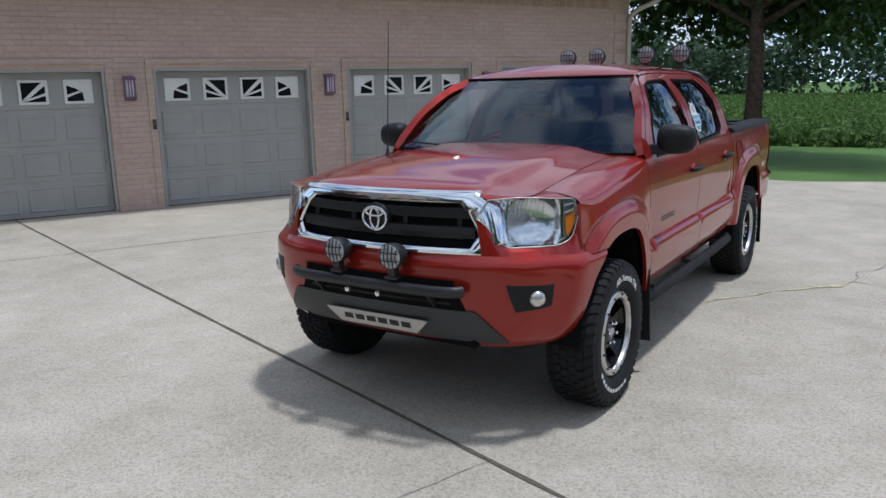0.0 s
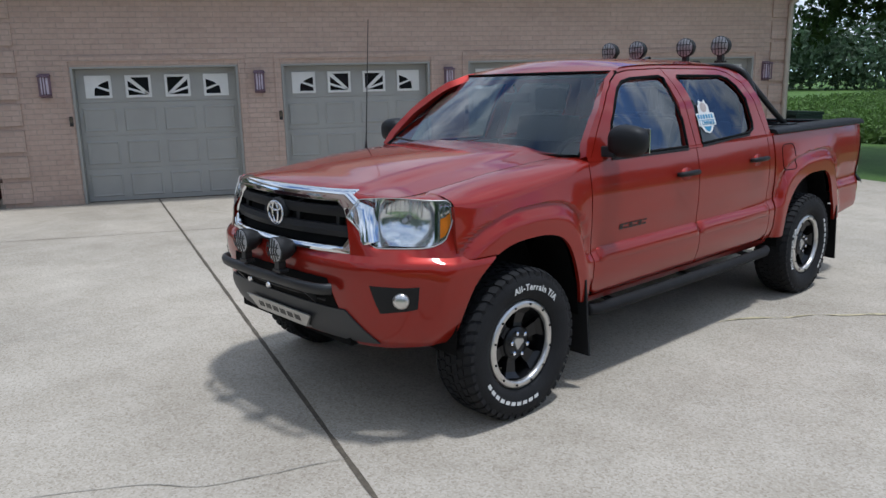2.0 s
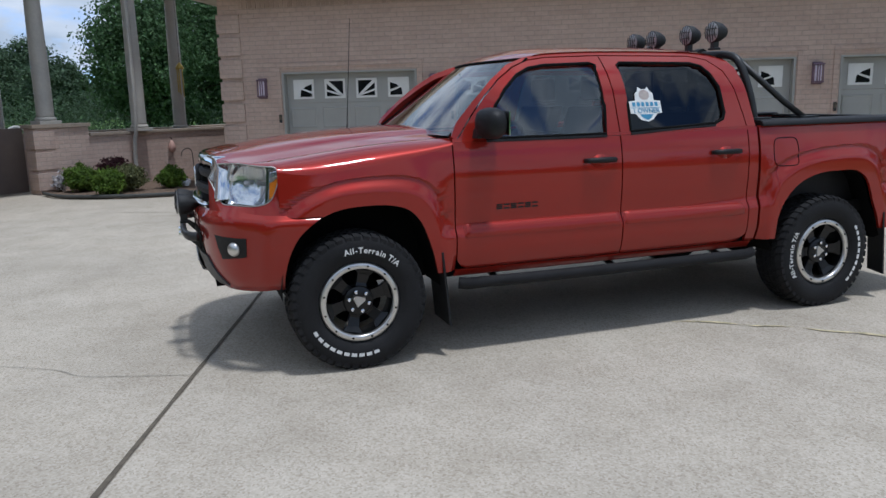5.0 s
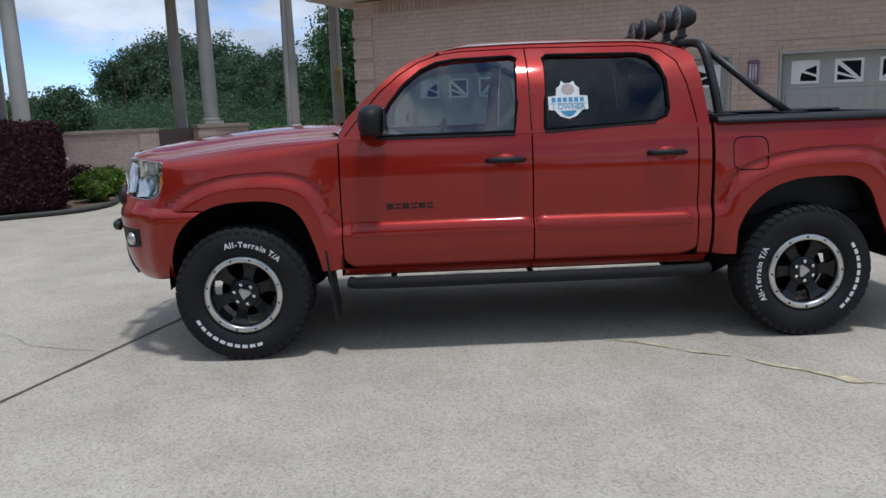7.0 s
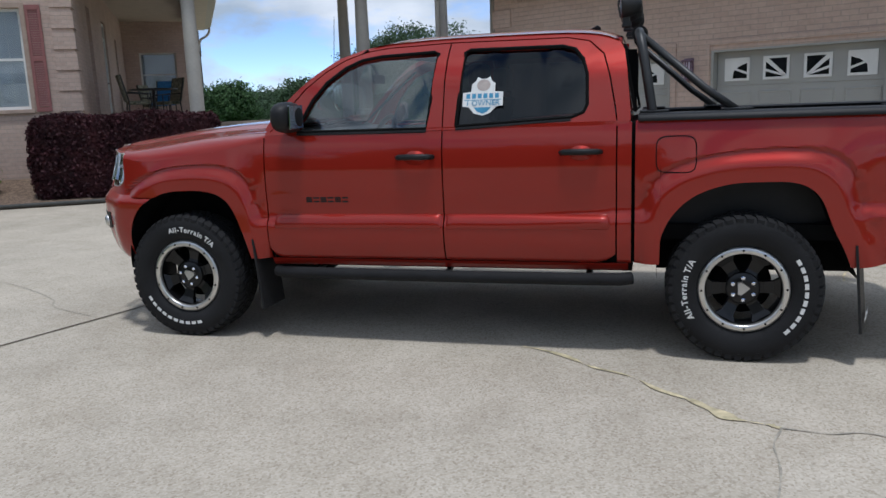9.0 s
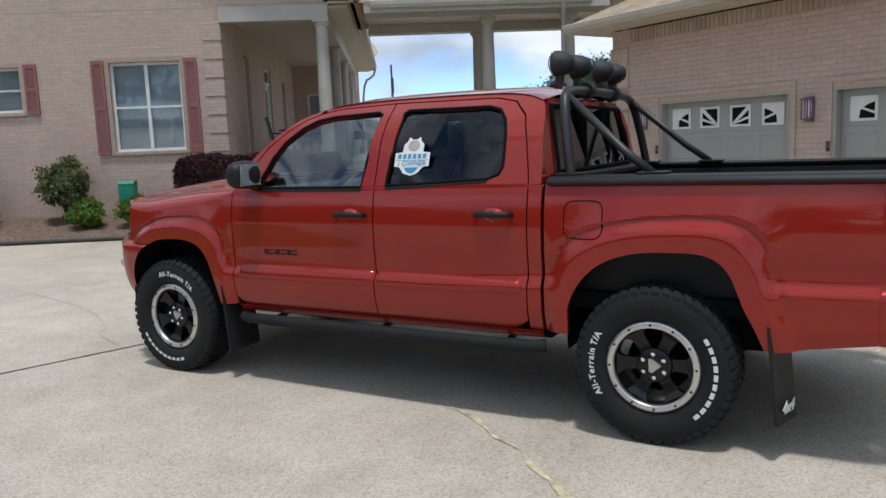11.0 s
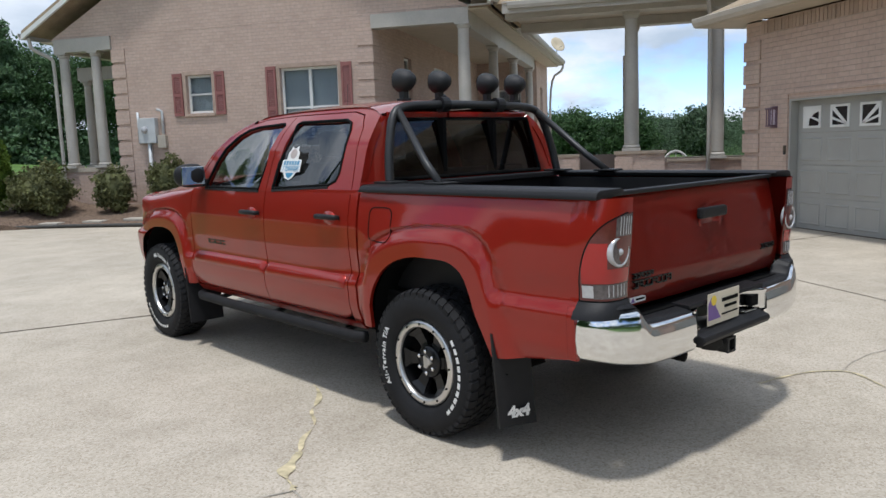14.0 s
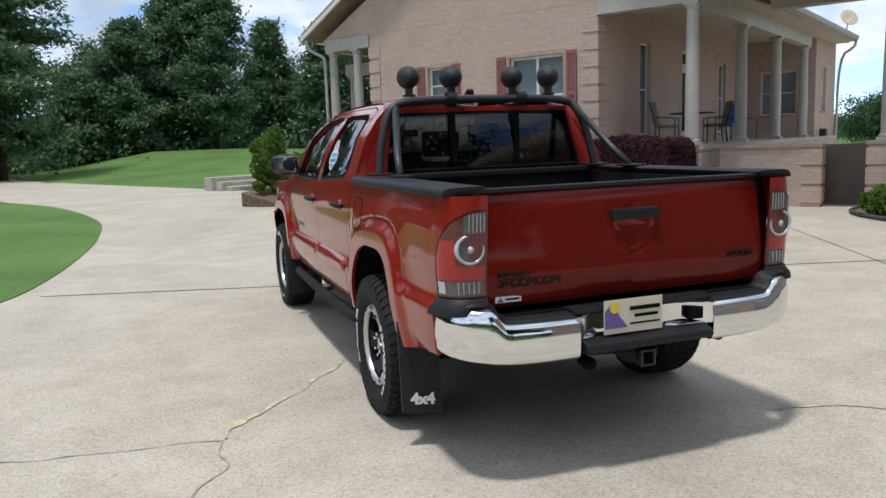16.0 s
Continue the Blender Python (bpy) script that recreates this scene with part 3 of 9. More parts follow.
def garage_door():
    door = thing("garage_door", GARAGE, "closed taupe sectional garage door with white sunburst windows", "garage door", "garage doors")
    wide = DOOR_R - DOOR_L
    leaf = DOOR_H / 4
    mesh = None
    for row in range(4):
        z0 = 0.012 + row * (leaf - 0.003)
        bm = bmesh.new()
        box(bm, DOOR_L + 0.004, DOOR_R - 0.004, 0.14, 0.18, z0, z0 + leaf - 0.006, bevel=0.003)
        section = part("section", bm, GARAGE_GREY, door)
        for col in range(4):
            cell = wide / 4
            x0, x1 = DOOR_L + col * cell + 0.05, DOOR_L + (col + 1) * cell - 0.05
            if row < 3:
                bm = bmesh.new()
                inner = [(x0, z0 + 0.06), (x1, z0 + 0.06), (x1, z0 + leaf - 0.08), (x0, z0 + leaf - 0.08)]
                outer = [bm.verts.new((x, 0.139, z)) for x, z in inner]
                mid = [bm.verts.new((x + (0.022 if i in (0, 3) else -0.022), 0.127, z + (0.022 if i < 2 else -0.022))) for i, (x, z) in enumerate(inner)]
                for i in range(4):
                    j = (i + 1) % 4
                    bm.faces.new((outer[i], outer[j], mid[j], mid[i]))
                inn = [bm.verts.new((v.co.x + (0.02 if i in (0, 3) else -0.02), 0.136, v.co.z + (0.02 if i < 2 else -0.02))) for i, v in enumerate(mid)]
                for i in range(4):
                    j = (i + 1) % 4
                    bm.faces.new((mid[i], mid[j], inn[j], inn[i]))
                bm.faces.new(inn)
                part("panel", bm, GARAGE_GREY, section)
            else:
                f, g = bmesh.new(), bmesh.new()
                wide_in, pane_w = 2.03, 0.362
                gap = (wide_in - 4 * pane_w) / 3
                wx = DOOR_L + (wide - wide_in) / 2 + col * (pane_w + gap)
                fan_window(f, g, wx, wx + pane_w, z0 + 0.065, z0 + 0.392, col)
                frame_ob = part("window_frame", f, WHITE_TRIM, section, "white sunburst window insert")
                pane = part("pane", g, PANE_BLACK, section, "dark glass pane")
                frame_ob.location = pane.location = (0, 0.136, 0)
    bm = boxes((DOOR_L + 0.01, DOOR_R - 0.01, 0.135, 0.185, 0.0, 0.014))
    part("bottom_seal", bm, JOINT, door)
    return door


first_door = garage_door()
for k in range(1, 4):
    copy_thing(first_door, GARAGE @ Matrix.Translation((PITCH * k, 0, 0)))

LAMP_BODY = paint("mauve_bronze_lamp", (0.20, 0.13, 0.17), 0.5, metal=0.2, vary=0.1)
LAMP_GLASS = paint("frosted_lamp_glass", (0.72, 0.66, 0.76), 0.3, vary=0.08)


def wall_lamp():
    lamp = thing("wall_lamp", GARAGE @ Matrix.Translation((-0.56, 0, 1.735)), "bronze wall lantern with frosted glass, unlit", "wall lamp", "lamps between the garage doors")
    part("back_plate", boxes((-0.075, 0.075, -0.02, 0.0, -0.17, 0.17), bevel=0.005), LAMP_BODY, lamp)
    part("cap", prism([(-0.02, 0.155), (-0.11, 0.145), (-0.12, 0.125), (-0.02, 0.125)], -0.085, 0.085, bevel=0.004), LAMP_BODY, lamp)
    part("base", prism([(-0.02, -0.125), (-0.11, -0.125), (-0.11, -0.14), (-0.02, -0.155)], -0.08, 0.08, bevel=0.004), LAMP_BODY, lamp)
    part("glass", boxes((-0.05, 0.05, -0.085, -0.02, -0.12, 0.12), bevel=0.01), LAMP_GLASS, lamp, "frosted glass")
    for x in (-0.068, -0.018, 0.018, 0.068):
        part("bar", boxes((x - 0.007, x + 0.007, -0.102, -0.088, -0.126, 0.126)), LAMP_BODY, lamp)
    return lamp


first_lamp = wall_lamp()
for s in (2.433, 5.426, 8.419, 11.35):
    copy_thing(first_lamp, GARAGE @ Matrix.Translation((s, 0, 1.735)))
for k in range(4):
    pad = thing("door_keypad", GARAGE @ Matrix.Translation((DOOR_L - 0.085 + PITCH * k, -0.02, 1.22)), "small dark keypad on the rim of a garage door", "keypad", "door keypads")
    part("case", boxes((-0.025, 0.025, -0.02, -0.004, -0.07, 0.07), bevel=0.005), BLACK_IRON, pad)
    part("cover", boxes((-0.02, 0.02, -0.026, -0.021, -0.02, 0.06), bevel=0.003), JOINT, pad)
structure("ceiling_garage", GARAGE, boxes((G_LEFT + 0.3, G_RIGHT - 0.3, 0.3, G_DEEP, 2.9, 2.95)), SOFFIT, "plain garage ceiling", "ceiling")

# ---- house with gable wall, porches and breezeway ----
FLOOR = 1.27
PORCH_X = 2.2
EAVE_H, GABLE_MID, APEX = 4.55, -3.3, 7.9
W2 = (-2.43, -0.91, 1.61, 3.40)
W1 = (-5.05, -4.32, 2.48, 3.37)


def wall_with_holes(x0, x1, z0, z1, holes, y0=0.0, y1=0.3):
    """One slab with rectangular holes cut through it."""
    xs = sorted({x0, x1, *(v for h in holes for v in h[:2])})
    zs = sorted({z0, z1, *(v for h in holes for v in h[2:])})
    bm = bmesh.new()
    grid = {(i, j, y): bm.verts.new((x, y, z)) for i, x in enumerate(xs) for j, z in enumerate(zs) for y in (y0, y1)}

    def solid(i, j):
        if not (0 <= i < len(xs) - 1 and 0 <= j < len(zs) - 1):
            return False
        mx, mz = (xs[i] + xs[i + 1]) / 2, (zs[j] + zs[j + 1]) / 2
        return not any(a < mx < b and c < mz < d for a, b, c, d in holes)

    for i in range(len(xs) - 1):
        for j in range(len(zs) - 1):
            if not solid(i, j):
                continue
            ring = [(i, j), (i + 1, j), (i + 1, j + 1), (i, j + 1)]
            for y in (y0, y1):
                bm.faces.new([grid[(*k, y)] for k in ring])
            for k, (di, dj) in enumerate(((0, -1), (1, 0), (0, 1), (-1, 0))):
                if not solid(i + di, j + dj):
                    p, q = ring[k], ring[(k + 1) % 4]
                    bm.faces.new([grid[(*p, y0)], grid[(*q, y0)], grid[(*q, y1)], grid[(*p, y1)]])
    bmesh.ops.recalc_face_normals(bm, faces=bm.faces)
    return bm


structure("wall_house_front", HOUSE, wall_with_holes(-7.15, 0.0, 0, 4.42, [W1, W2]), BRICK, "tan brick gable wall of the house", "wall")
bm = prism([(-9.0, 4.424), (2.42, 4.424), (GABLE_MID, APEX - 0.62)], 0.0, 0.3, axis="y")
structure("wall_gable", HOUSE, bm, BRICK, "tan brick gable above the porch beams", "wall")
structure("wall_house_left", HOUSE, boxes((-7.15, -6.85, 0.3, 14, 0, 4.4)), BRICK, "tan brick left wall of the house", "wall")
house_front = bpy.data.objects["wall_house_front"]
quoins(house_front, -0.38, 0.0, 0.0, 1, 0.06, 4.1)
quoins(house_front, -7.15, -6.77, 0.0, -1, 0.06, 4.1)

# roof: two slopes over the gable and both porches
bm = bmesh.new()
for x0, x1, z0, z1 in ((-9.55, GABLE_MID, EAVE_H, APEX), (2.95, GABLE_MID, EAVE_H, APEX)):
    up = 0.09
    v = [bm.verts.new(p) for p in ((x0, -0.4, z0), (x1, -0.4, z1), (x1, 15.2, z1), (x0, 15.2, z0), (x0, -0.4, z0 + up), (x1, -0.4, z1 + up), (x1, 15.2, z1 + up), (x0, 15.2, z0 + up))]
    for f in ((3, 2, 1, 0), (4, 5, 6, 7), (0, 1, 5, 4), (1, 2, 6, 5), (2, 3, 7, 6), (3, 0, 4, 7)):
        bm.faces.new([v[i] for i in f])
bmesh.ops.recalc_face_normals(bm, faces=bm.faces)
structure("roof_house", HOUSE, bm, SHINGLE, "tan asphalt shingle roof of the house", "roof")
bm = bmesh.new()
for x0, x1 in ((-9.55, GABLE_MID), (2.95, GABLE_MID)):
    v = [bm.verts.new((x, y, z)) for x, z in ((x0, EAVE_H - 0.12), (x1, APEX - 0.12), (x1, APEX - 0.005), (x0, EAVE_H - 0.005)) for y in (-0.43, -0.36)]
    for f in ((0, 2, 4, 6), (7, 5, 3, 1), (0, 1, 3, 2), (2, 3, 5, 4), (4, 5, 7, 6), (6, 7, 1, 0)):
        bm.faces.new([v[i] for i in f])
bmesh.ops.recalc_face_normals(bm, faces=bm.faces)
structure("rake_board", HOUSE, bm, WHITE_TRIM, "pale rake board along the gable", "trim")
structure("ceiling_porch", HOUSE, boxes((0.0, 2.8, 0.0, 15.0, 4.36, 4.40), (-9.3, -7.15, 0.0, 6.0, 4.36, 4.40)), SOFFIT, "cream boarded porch ceiling", "ceiling")
structure("beam_porch", HOUSE, boxes((0.0, PORCH_X + 0.16, -0.06, 0.24, 4.12, 4.42), (PORCH_X - 0.14, PORCH_X + 0.16, 0.24, 11.0, 4.0, 4.36), bevel=0.006), COLUMN, "grey painted porch beam", "beam")
structure("beam_side_porch", HOUSE, boxes((-8.90, -7.15, -0.06, 0.24, 4.1, 4.42), (-8.90, -8.62, 0.24, 6.0, 4.1, 4.36), (-8.98, -7.15, 0.86, 1.14, 3.5, 3.82), bevel=0.006), COLUMN, "grey painted beam of the side porch", "beam")
bm = gutter(bmesh.new(), (2.95, -0.4, 0), (2.95, 15.2, 0), EAVE_H - 0.1, (1, 0, 0))
gutter(bm, (-9.55, -0.4, 0), (-9.55, 15.2, 0), EAVE_H - 0.1, (-1, 0, 0))
structure("gutter_house", HOUSE, bm, COLUMN, "grey gutter along the house eave", "gutter")
structure("fascia_house", HOUSE, boxes((2.86, 2.945, -0.36, 15.2, EAVE_H - 0.14, EAVE_H + 0.02), (PORCH_X + 0.17, 2.86, -0.2, 15.2, EAVE_H - 0.14, EAVE_H - 0.11)), COLUMN, "grey fascia and soffit over the porch", "trim")

# porch floor, its brick base, the house walls under the porch roof
structure("floor_porch", HOUSE, boxes((0.0, PORCH_X + 0.28, 0.0, 15.0, FLOOR - 0.1, FLOOR), (-9.1, -7.15, 0.0, 6.0, FLOOR - 0.1, FLOOR)), CONCRETE, "concrete porch floor with a thin edge", "floor")
structure("base_porch", HOUSE, boxes((0.002, PORCH_X + 0.24, 0.02, 15.0, 0, FLOOR - 0.1), (-9.05, -7.152, 0.02, 6.0, 0, FLOOR - 0.1)), BRICK, "tan brick base of the porch", "wall")
D1, WA, WB = (5.6, 6.7, FLOOR, 3.75), (2.5, 3.2, 1.5, 3.75), (9.0, 9.7, 1.5, 3.6)
bm = bmesh.new()
x = 0.3
prev = 0.3
for a, b, c, d in (WA, D1, WB):
    for dims in ((-0.3, 0.0, prev, a, FLOOR, 4.4), (-0.3, 0.0, a, b, FLOOR, max(c, FLOOR + 0.001)), (-0.3, 0.0, a, b, d, 4.4)):
        box(bm, *dims)
    prev = b
box(bm, -0.3, 0.0, prev, 12.0, FLOOR, 4.4)
structure("wall_porch", HOUSE, bm, BRICK, "tan brick house wall along the porch", "wall")
structure("wall_wing", HOUSE, wall_with_holes(0.0, 2.3, FLOOR, 4.36, [(0.5, 1.7, 2.0, 3.4)], 12.0, 12.3), BRICK, "tan brick wall at the end of the porch", "wall")
bm = bmesh.new()
for dims in ((2.0, 2.3, 12.3, 12.9, 0, 4.36), (2.0, 2.3, 13.7, 15.0, 0, 4.36), (2.0, 2.3, 12.9, 13.7, 0, 2.1), (2.0, 2.3, 12.9, 13.7, 3.5, 4.36)):
    box(bm, *dims)
structure("wall_wing_side", HOUSE, bm, BRICK, "tan brick side of the far wing", "wall")
structure("wall_house_back", HOUSE, boxes((-7.15, 2.3, 15.0, 15.3, 0, 4.4)), BRICK, "tan brick back wall of the house", "wall")


def window(name, m, x0, x1, z0, z1, sashes, label, deep=0.1, muntins=True):
    """A sash window in a hole: frame, panes, meeting rails and a pale blind behind; m faces -y."""
    w = thing(name, m, label, "window", kind="structure")
    f = 0.055
    part("window_frame", boxes((x0, x1, deep, deep + 0.06, z1 - f, z1), (x0, x1, deep, deep + 0.06, z0, z0 + f), (x0, x0 + f, deep, deep + 0.06, z0 + f, z1 - f), (x1 - f, x1, deep, deep + 0.06, z0 + f, z1 - f)), WHITE_TRIM, w)
    step = (x1 - x0 - 2 * f) / sashes
    for k in range(sashes):
        a, b = x0 + f + k * step, x0 + f + (k + 1) * step
        if k:
            part("mullion", boxes((a - 0.035, a + 0.035, deep - 0.01, deep + 0.07, z0 + f, z1 - f)), WHITE_TRIM, w)
        zm = (z0 + z1) / 2
        part("meeting_rail", boxes((a + 0.035 * (k > 0), b - 0.035 * (k < sashes - 1), deep + 0.005, deep + 0.055, zm - 0.022, zm + 0.022)), WHITE_TRIM, w)
        pane = part("pane", boxes((a, b, deep + 0.025, deep + 0.03, z0 + f, z1 - f)), WINDOW_DARK, w)
        pane.visible_shadow = False
        if muntins:
            bars = bmesh.new()
            for q in range(1, 3):
                u = a + (b - a) * q / 3
                box(bars, u - 0.006, u + 0.006, deep + 0.034, deep + 0.04, z0 + f, z1 - f)
            for q in (0.25, 0.75):
                u = z0 + (z1 - z0) * q
                box(bars, a, b, deep + 0.041, deep + 0.045, u - 0.006, u + 0.006)
            part("muntin", bars, WHITE_TRIM, w)
    part("blind", boxes((x0 + 0.01, x1 - 0.01, deep + 0.12, deep + 0.14, z0 + 0.01, z1 - 0.01)), BLIND, w, "pale drawn blind")
    part("window_sill", boxes((x0 - 0.06, x1 + 0.06, -0.05, deep, z0 - 0.07, z0 - 0.002), bevel=0.006), BRICK_CAP, w)
    return w


window("window_1", HOUSE, *W2, 2, "white double sash window with drawn blinds")
window("window_2", HOUSE, *W1, 1, "white sash window with drawn blinds")
for a, b, c, d in (W1, W2):
    bm = boxes((a - 0.09, a - 0.002, -0.02, 0.0, c - 0.07, d + 0.09), (b + 0.002, b + 0.09, -0.02, 0.0, c - 0.07, d + 0.09), (a - 0.002, b + 0.002, -0.02, 0.0, d + 0.002, d + 0.09), bevel=0.004)
    structure("trim", HOUSE, bm, BRICK_CAP, "raised brick rim round a house window", "trim")
    for x0 in (a - 0.37, b + 0.1):
        sh = thing("shutter", HOUSE, "faded mauve louvred window shutter", "shutter", "house shutters")
        fr = bmesh.new()
        for dims in ((x0, x0 + 0.05, -0.05, -0.018, c - 0.05, d + 0.05), (x0 + 0.22, x0 + 0.27, -0.05, -0.018, c - 0.05, d + 0.05), (x0 + 0.05, x0 + 0.22, -0.05, -0.018, c - 0.05, c + 0.03), (x0 + 0.05, x0 + 0.22, -0.05, -0.018, d - 0.03, d + 0.05), (x0 + 0.05, x0 + 0.22, -0.05, -0.018, (c + d) / 2 - 0.04, (c + d) / 2 + 0.04)):
            box(fr, *dims)
        part("stile_frame", fr, SHUTTER, sh)
        sl = bmesh.new()
        z = c + 0.05
        while z < d - 0.05:
            v = [sl.verts.new(p) for p in ((x0 + 0.05, -0.045, z), (x0 + 0.22, -0.045, z), (x0 + 0.22, -0.022, z + 0.04), (x0 + 0.05, -0.022, z + 0.04))]
            sl.faces.new(v)
            z += 0.042
        part("louvres", sl, SHUTTER, sh)


def side_frame():
    """Axes for things in the porch wall: x along the porch, y into the house."""
    return HOUSE @ Matrix(((0, -1, 0, 0), (1, 0, 0, 0), (0, 0, 1, 0), (0, 0, 0, 1)))


SIDE = side_frame()
window("window_3", SIDE, WA[0], WA[1], WA[2], WA[3], 1, "narrow sash window on the porch", muntins=False)
window("window_4", SIDE, WB[0], WB[1], WB[2], WB[3], 1, "narrow sash window on the porch", muntins=False)
window("window_5", HOUSE @ Matrix.Translation((0, 12.0, 0)), 0.5, 1.7, 2.0, 3.4, 1, "dark window at the end of the porch", muntins=False)
window("window_6", SIDE @ Matrix.Translation((0, -2.3, 0)), 12.9, 13.7, 2.1, 3.5, 1, "sash window on the far wing")
door = thing("door_1", SIDE, "pale house door with a glass light and transom", "door", kind="structure")
part("door_frame", boxes((D1[0], D1[0] + 0.07, 0.05, 0.2, FLOOR, D1[3]), (D1[1] - 0.07, D1[1], 0.05, 0.2, FLOOR, D1[3]), (D1[0] + 0.07, D1[1] - 0.07, 0.05, 0.2, D1[3] - 0.07, D1[3]), (D1[0] + 0.07, D1[1] - 0.07, 0.05, 0.2, FLOOR + 2.05, FLOOR + 2.12)), WHITE_TRIM, door)
leaf_ = part("leaf", boxes((D1[0] + 0.075, D1[0] + 0.2, 0.1, 0.145, FLOOR + 0.01, FLOOR + 2.045), (D1[1] - 0.2, D1[1] - 0.075, 0.1, 0.145, FLOOR + 0.01, FLOOR + 2.045), (D1[0] + 0.2, D1[1] - 0.2, 0.1, 0.145, FLOOR + 0.01, FLOOR + 0.3), (D1[0] + 0.2, D1[1] - 0.2, 0.1, 0.145, FLOOR + 1.9, FLOOR + 2.045)), WHITE_TRIM, door)
part("pane", boxes((D1[0] + 0.2, D1[1] - 0.2, 0.118, 0.124, FLOOR + 0.3, FLOOR + 1.9)), PANE_BLACK, door)
part("transom", boxes((D1[0] + 0.075, D1[1] - 0.075, 0.118, 0.124, FLOOR + 2.125, D1[3] - 0.075)), PANE_BLACK, door)
part("door_handle", tube([(D1[1] - 0.14, 0.1, FLOOR + 1.0), (D1[1] - 0.14, 0.05, FLOOR + 1.0), (D1[1] - 0.25, 0.05, FLOOR + 1.0)], 0.012, 8), BLACK_IRON, door)


def column(name, m, x, y, z0, z1, r=0.15, label="grey painted round porch column"):
    c = thing(name, m @ Matrix.Translation((x, y, z0)), label, "column", "porch columns", "structure")
    h = z1 - z0
    part("shaft", lathe([(r * 1.02, 0.12), (r, 0.16), (r * 0.995, h * 0.4), (r * 0.84, h - 0.16), (r * 0.84, h - 0.12)], 28), COLUMN, c, smooth=True)
    part("base", boxes((-r * 1.3, r * 1.3, -r * 1.3, r * 1.3, 0, 0.06), bevel=0.006), COLUMN, c)
    part("torus", lathe([(r * 1.12, 0.06), (r * 1.22, 0.075), (r * 1.22, 0.1), (r * 1.08, 0.125)], 28), COLUMN, c, smooth=True)
    part("capital", lathe([(r * 0.86, h - 0.13), (r * 1.0, h - 0.1), (r * 1.08, h - 0.06), (r * 1.08, h - 0.045)], 28), COLUMN, c, smooth=True)
    part("abacus", boxes((-r * 1.15, r * 1.15, -r * 1.15, r * 1.15, h - 0.045, h), bevel=0.004), COLUMN, c)
    return c


for y, top in ((0.1, 4.12), (3.75, 4.0), (7.2, 4.0), (10.65, 4.0)):
    column("porch_column", HOUSE, PORCH_X, y, FLOOR, top)
for x, y, top in ((-8.72, 0.1, 4.1), (-7.74, 0.1, 4.1), (-8.78, 1.0, 3.5)):
    column("porch_column", HOUSE, x, y, FLOOR, top, 0.14 if y < 0.5 else 0.12)
column("porch_column", HOUSE, 2.15, 14.7, FLOOR, 4.36, 0.12)

# breezeway between porch and garage
BREEZE = HOUSE @ Matrix.Translation((0.19, -0.48, 0))
BZ = 4.15
column("breezeway_column", BREEZE, 5.76, 1.18, 1.27, BZ, 0.16, "grey painted round breezeway column on a brick pier")
column("breezeway_column", BREEZE, 5.77, 3.45, 1.0, BZ, 0.15, "grey breezeway column in shade")
column("breezeway_column", BREEZE, 7.60, 0.95, 1.07, BZ, 0.15, "grey breezeway column on the low wall")
column("breezeway_column", BREEZE, 9.45, 2.25, 1.0, BZ, 0.15, "grey breezeway column in shade")
structure("beam_breezeway", BREEZE, boxes((2.96, 8.6, 0.78, 1.2, BZ, BZ + 0.2), (2.96, 12.0, 3.2, 3.6, BZ, BZ + 0.2)), COLUMN, "grey painted beam of the breezeway", "beam")
structure("ceiling_breezeway", BREEZE, boxes((2.96, 9.0, 0.5, 4.1, BZ + 0.2, BZ + 0.24)), SOFFIT, "cream boarded ceiling of the breezeway", "ceiling")
bm = prism([(0.35, BZ + 0.26), (4.2, BZ + 0.26), (2.3, BZ + 1.3)], 2.2, 10.5, axis="x")
structure("roof_breezeway", BREEZE, bm, SHINGLE, "tan asphalt shingle roof of the breezeway", "roof")
structure("gutter_breezeway", BREEZE, gutter(bmesh.new(), (3.1, 0.36, 0), (8.0, 0.36, 0), BZ + 0.14, (0, -1, 0)), COLUMN, "grey gutter along the breezeway", "gutter")
structure("fascia_breezeway", BREEZE, boxes((2.96, 8.4, 0.37, 0.42, BZ + 0.06, BZ + 0.3)), COLUMN, "grey fascia of the breezeway", "trim")
downspout("downspout", BREEZE, [(7.35, 0.3, BZ + 0.16), (7.35, 0.35, BZ + 0.02), (7.42, 0.72, BZ - 0.25), (7.42, 0.74, BZ - 0.5), (7.42, 0.74, 1.1), (7.42, 0.9, 0.9), (7.42, 0.93, 0.1)], "grey downspout beside a breezeway column")
downspout("downspout", HOUSE, [(-9.42, -0.3, EAVE_H - 0.08), (-9.41, -0.28, EAVE_H - 0.28), (-9.36, -0.25, EAVE_H - 0.36), (-8.98, -0.06, EAVE_H - 0.56), (-8.93, -0.05, EAVE_H - 0.66), (-8.93, -0.05, 2.2), (-8.93, -0.05, 0.15)], "grey downspout beside the side porch")
downspout("downspout", HOUSE, [(3.0, 15.1, EAVE_H - 0.1), (2.95, 15.1, EAVE_H - 0.35), (2.45, 15.1, EAVE_H - 0.6), (2.42, 15.1, 1.3), (2.42, 15.1, 0.2)], "grey downspout at the end of the porch eave")

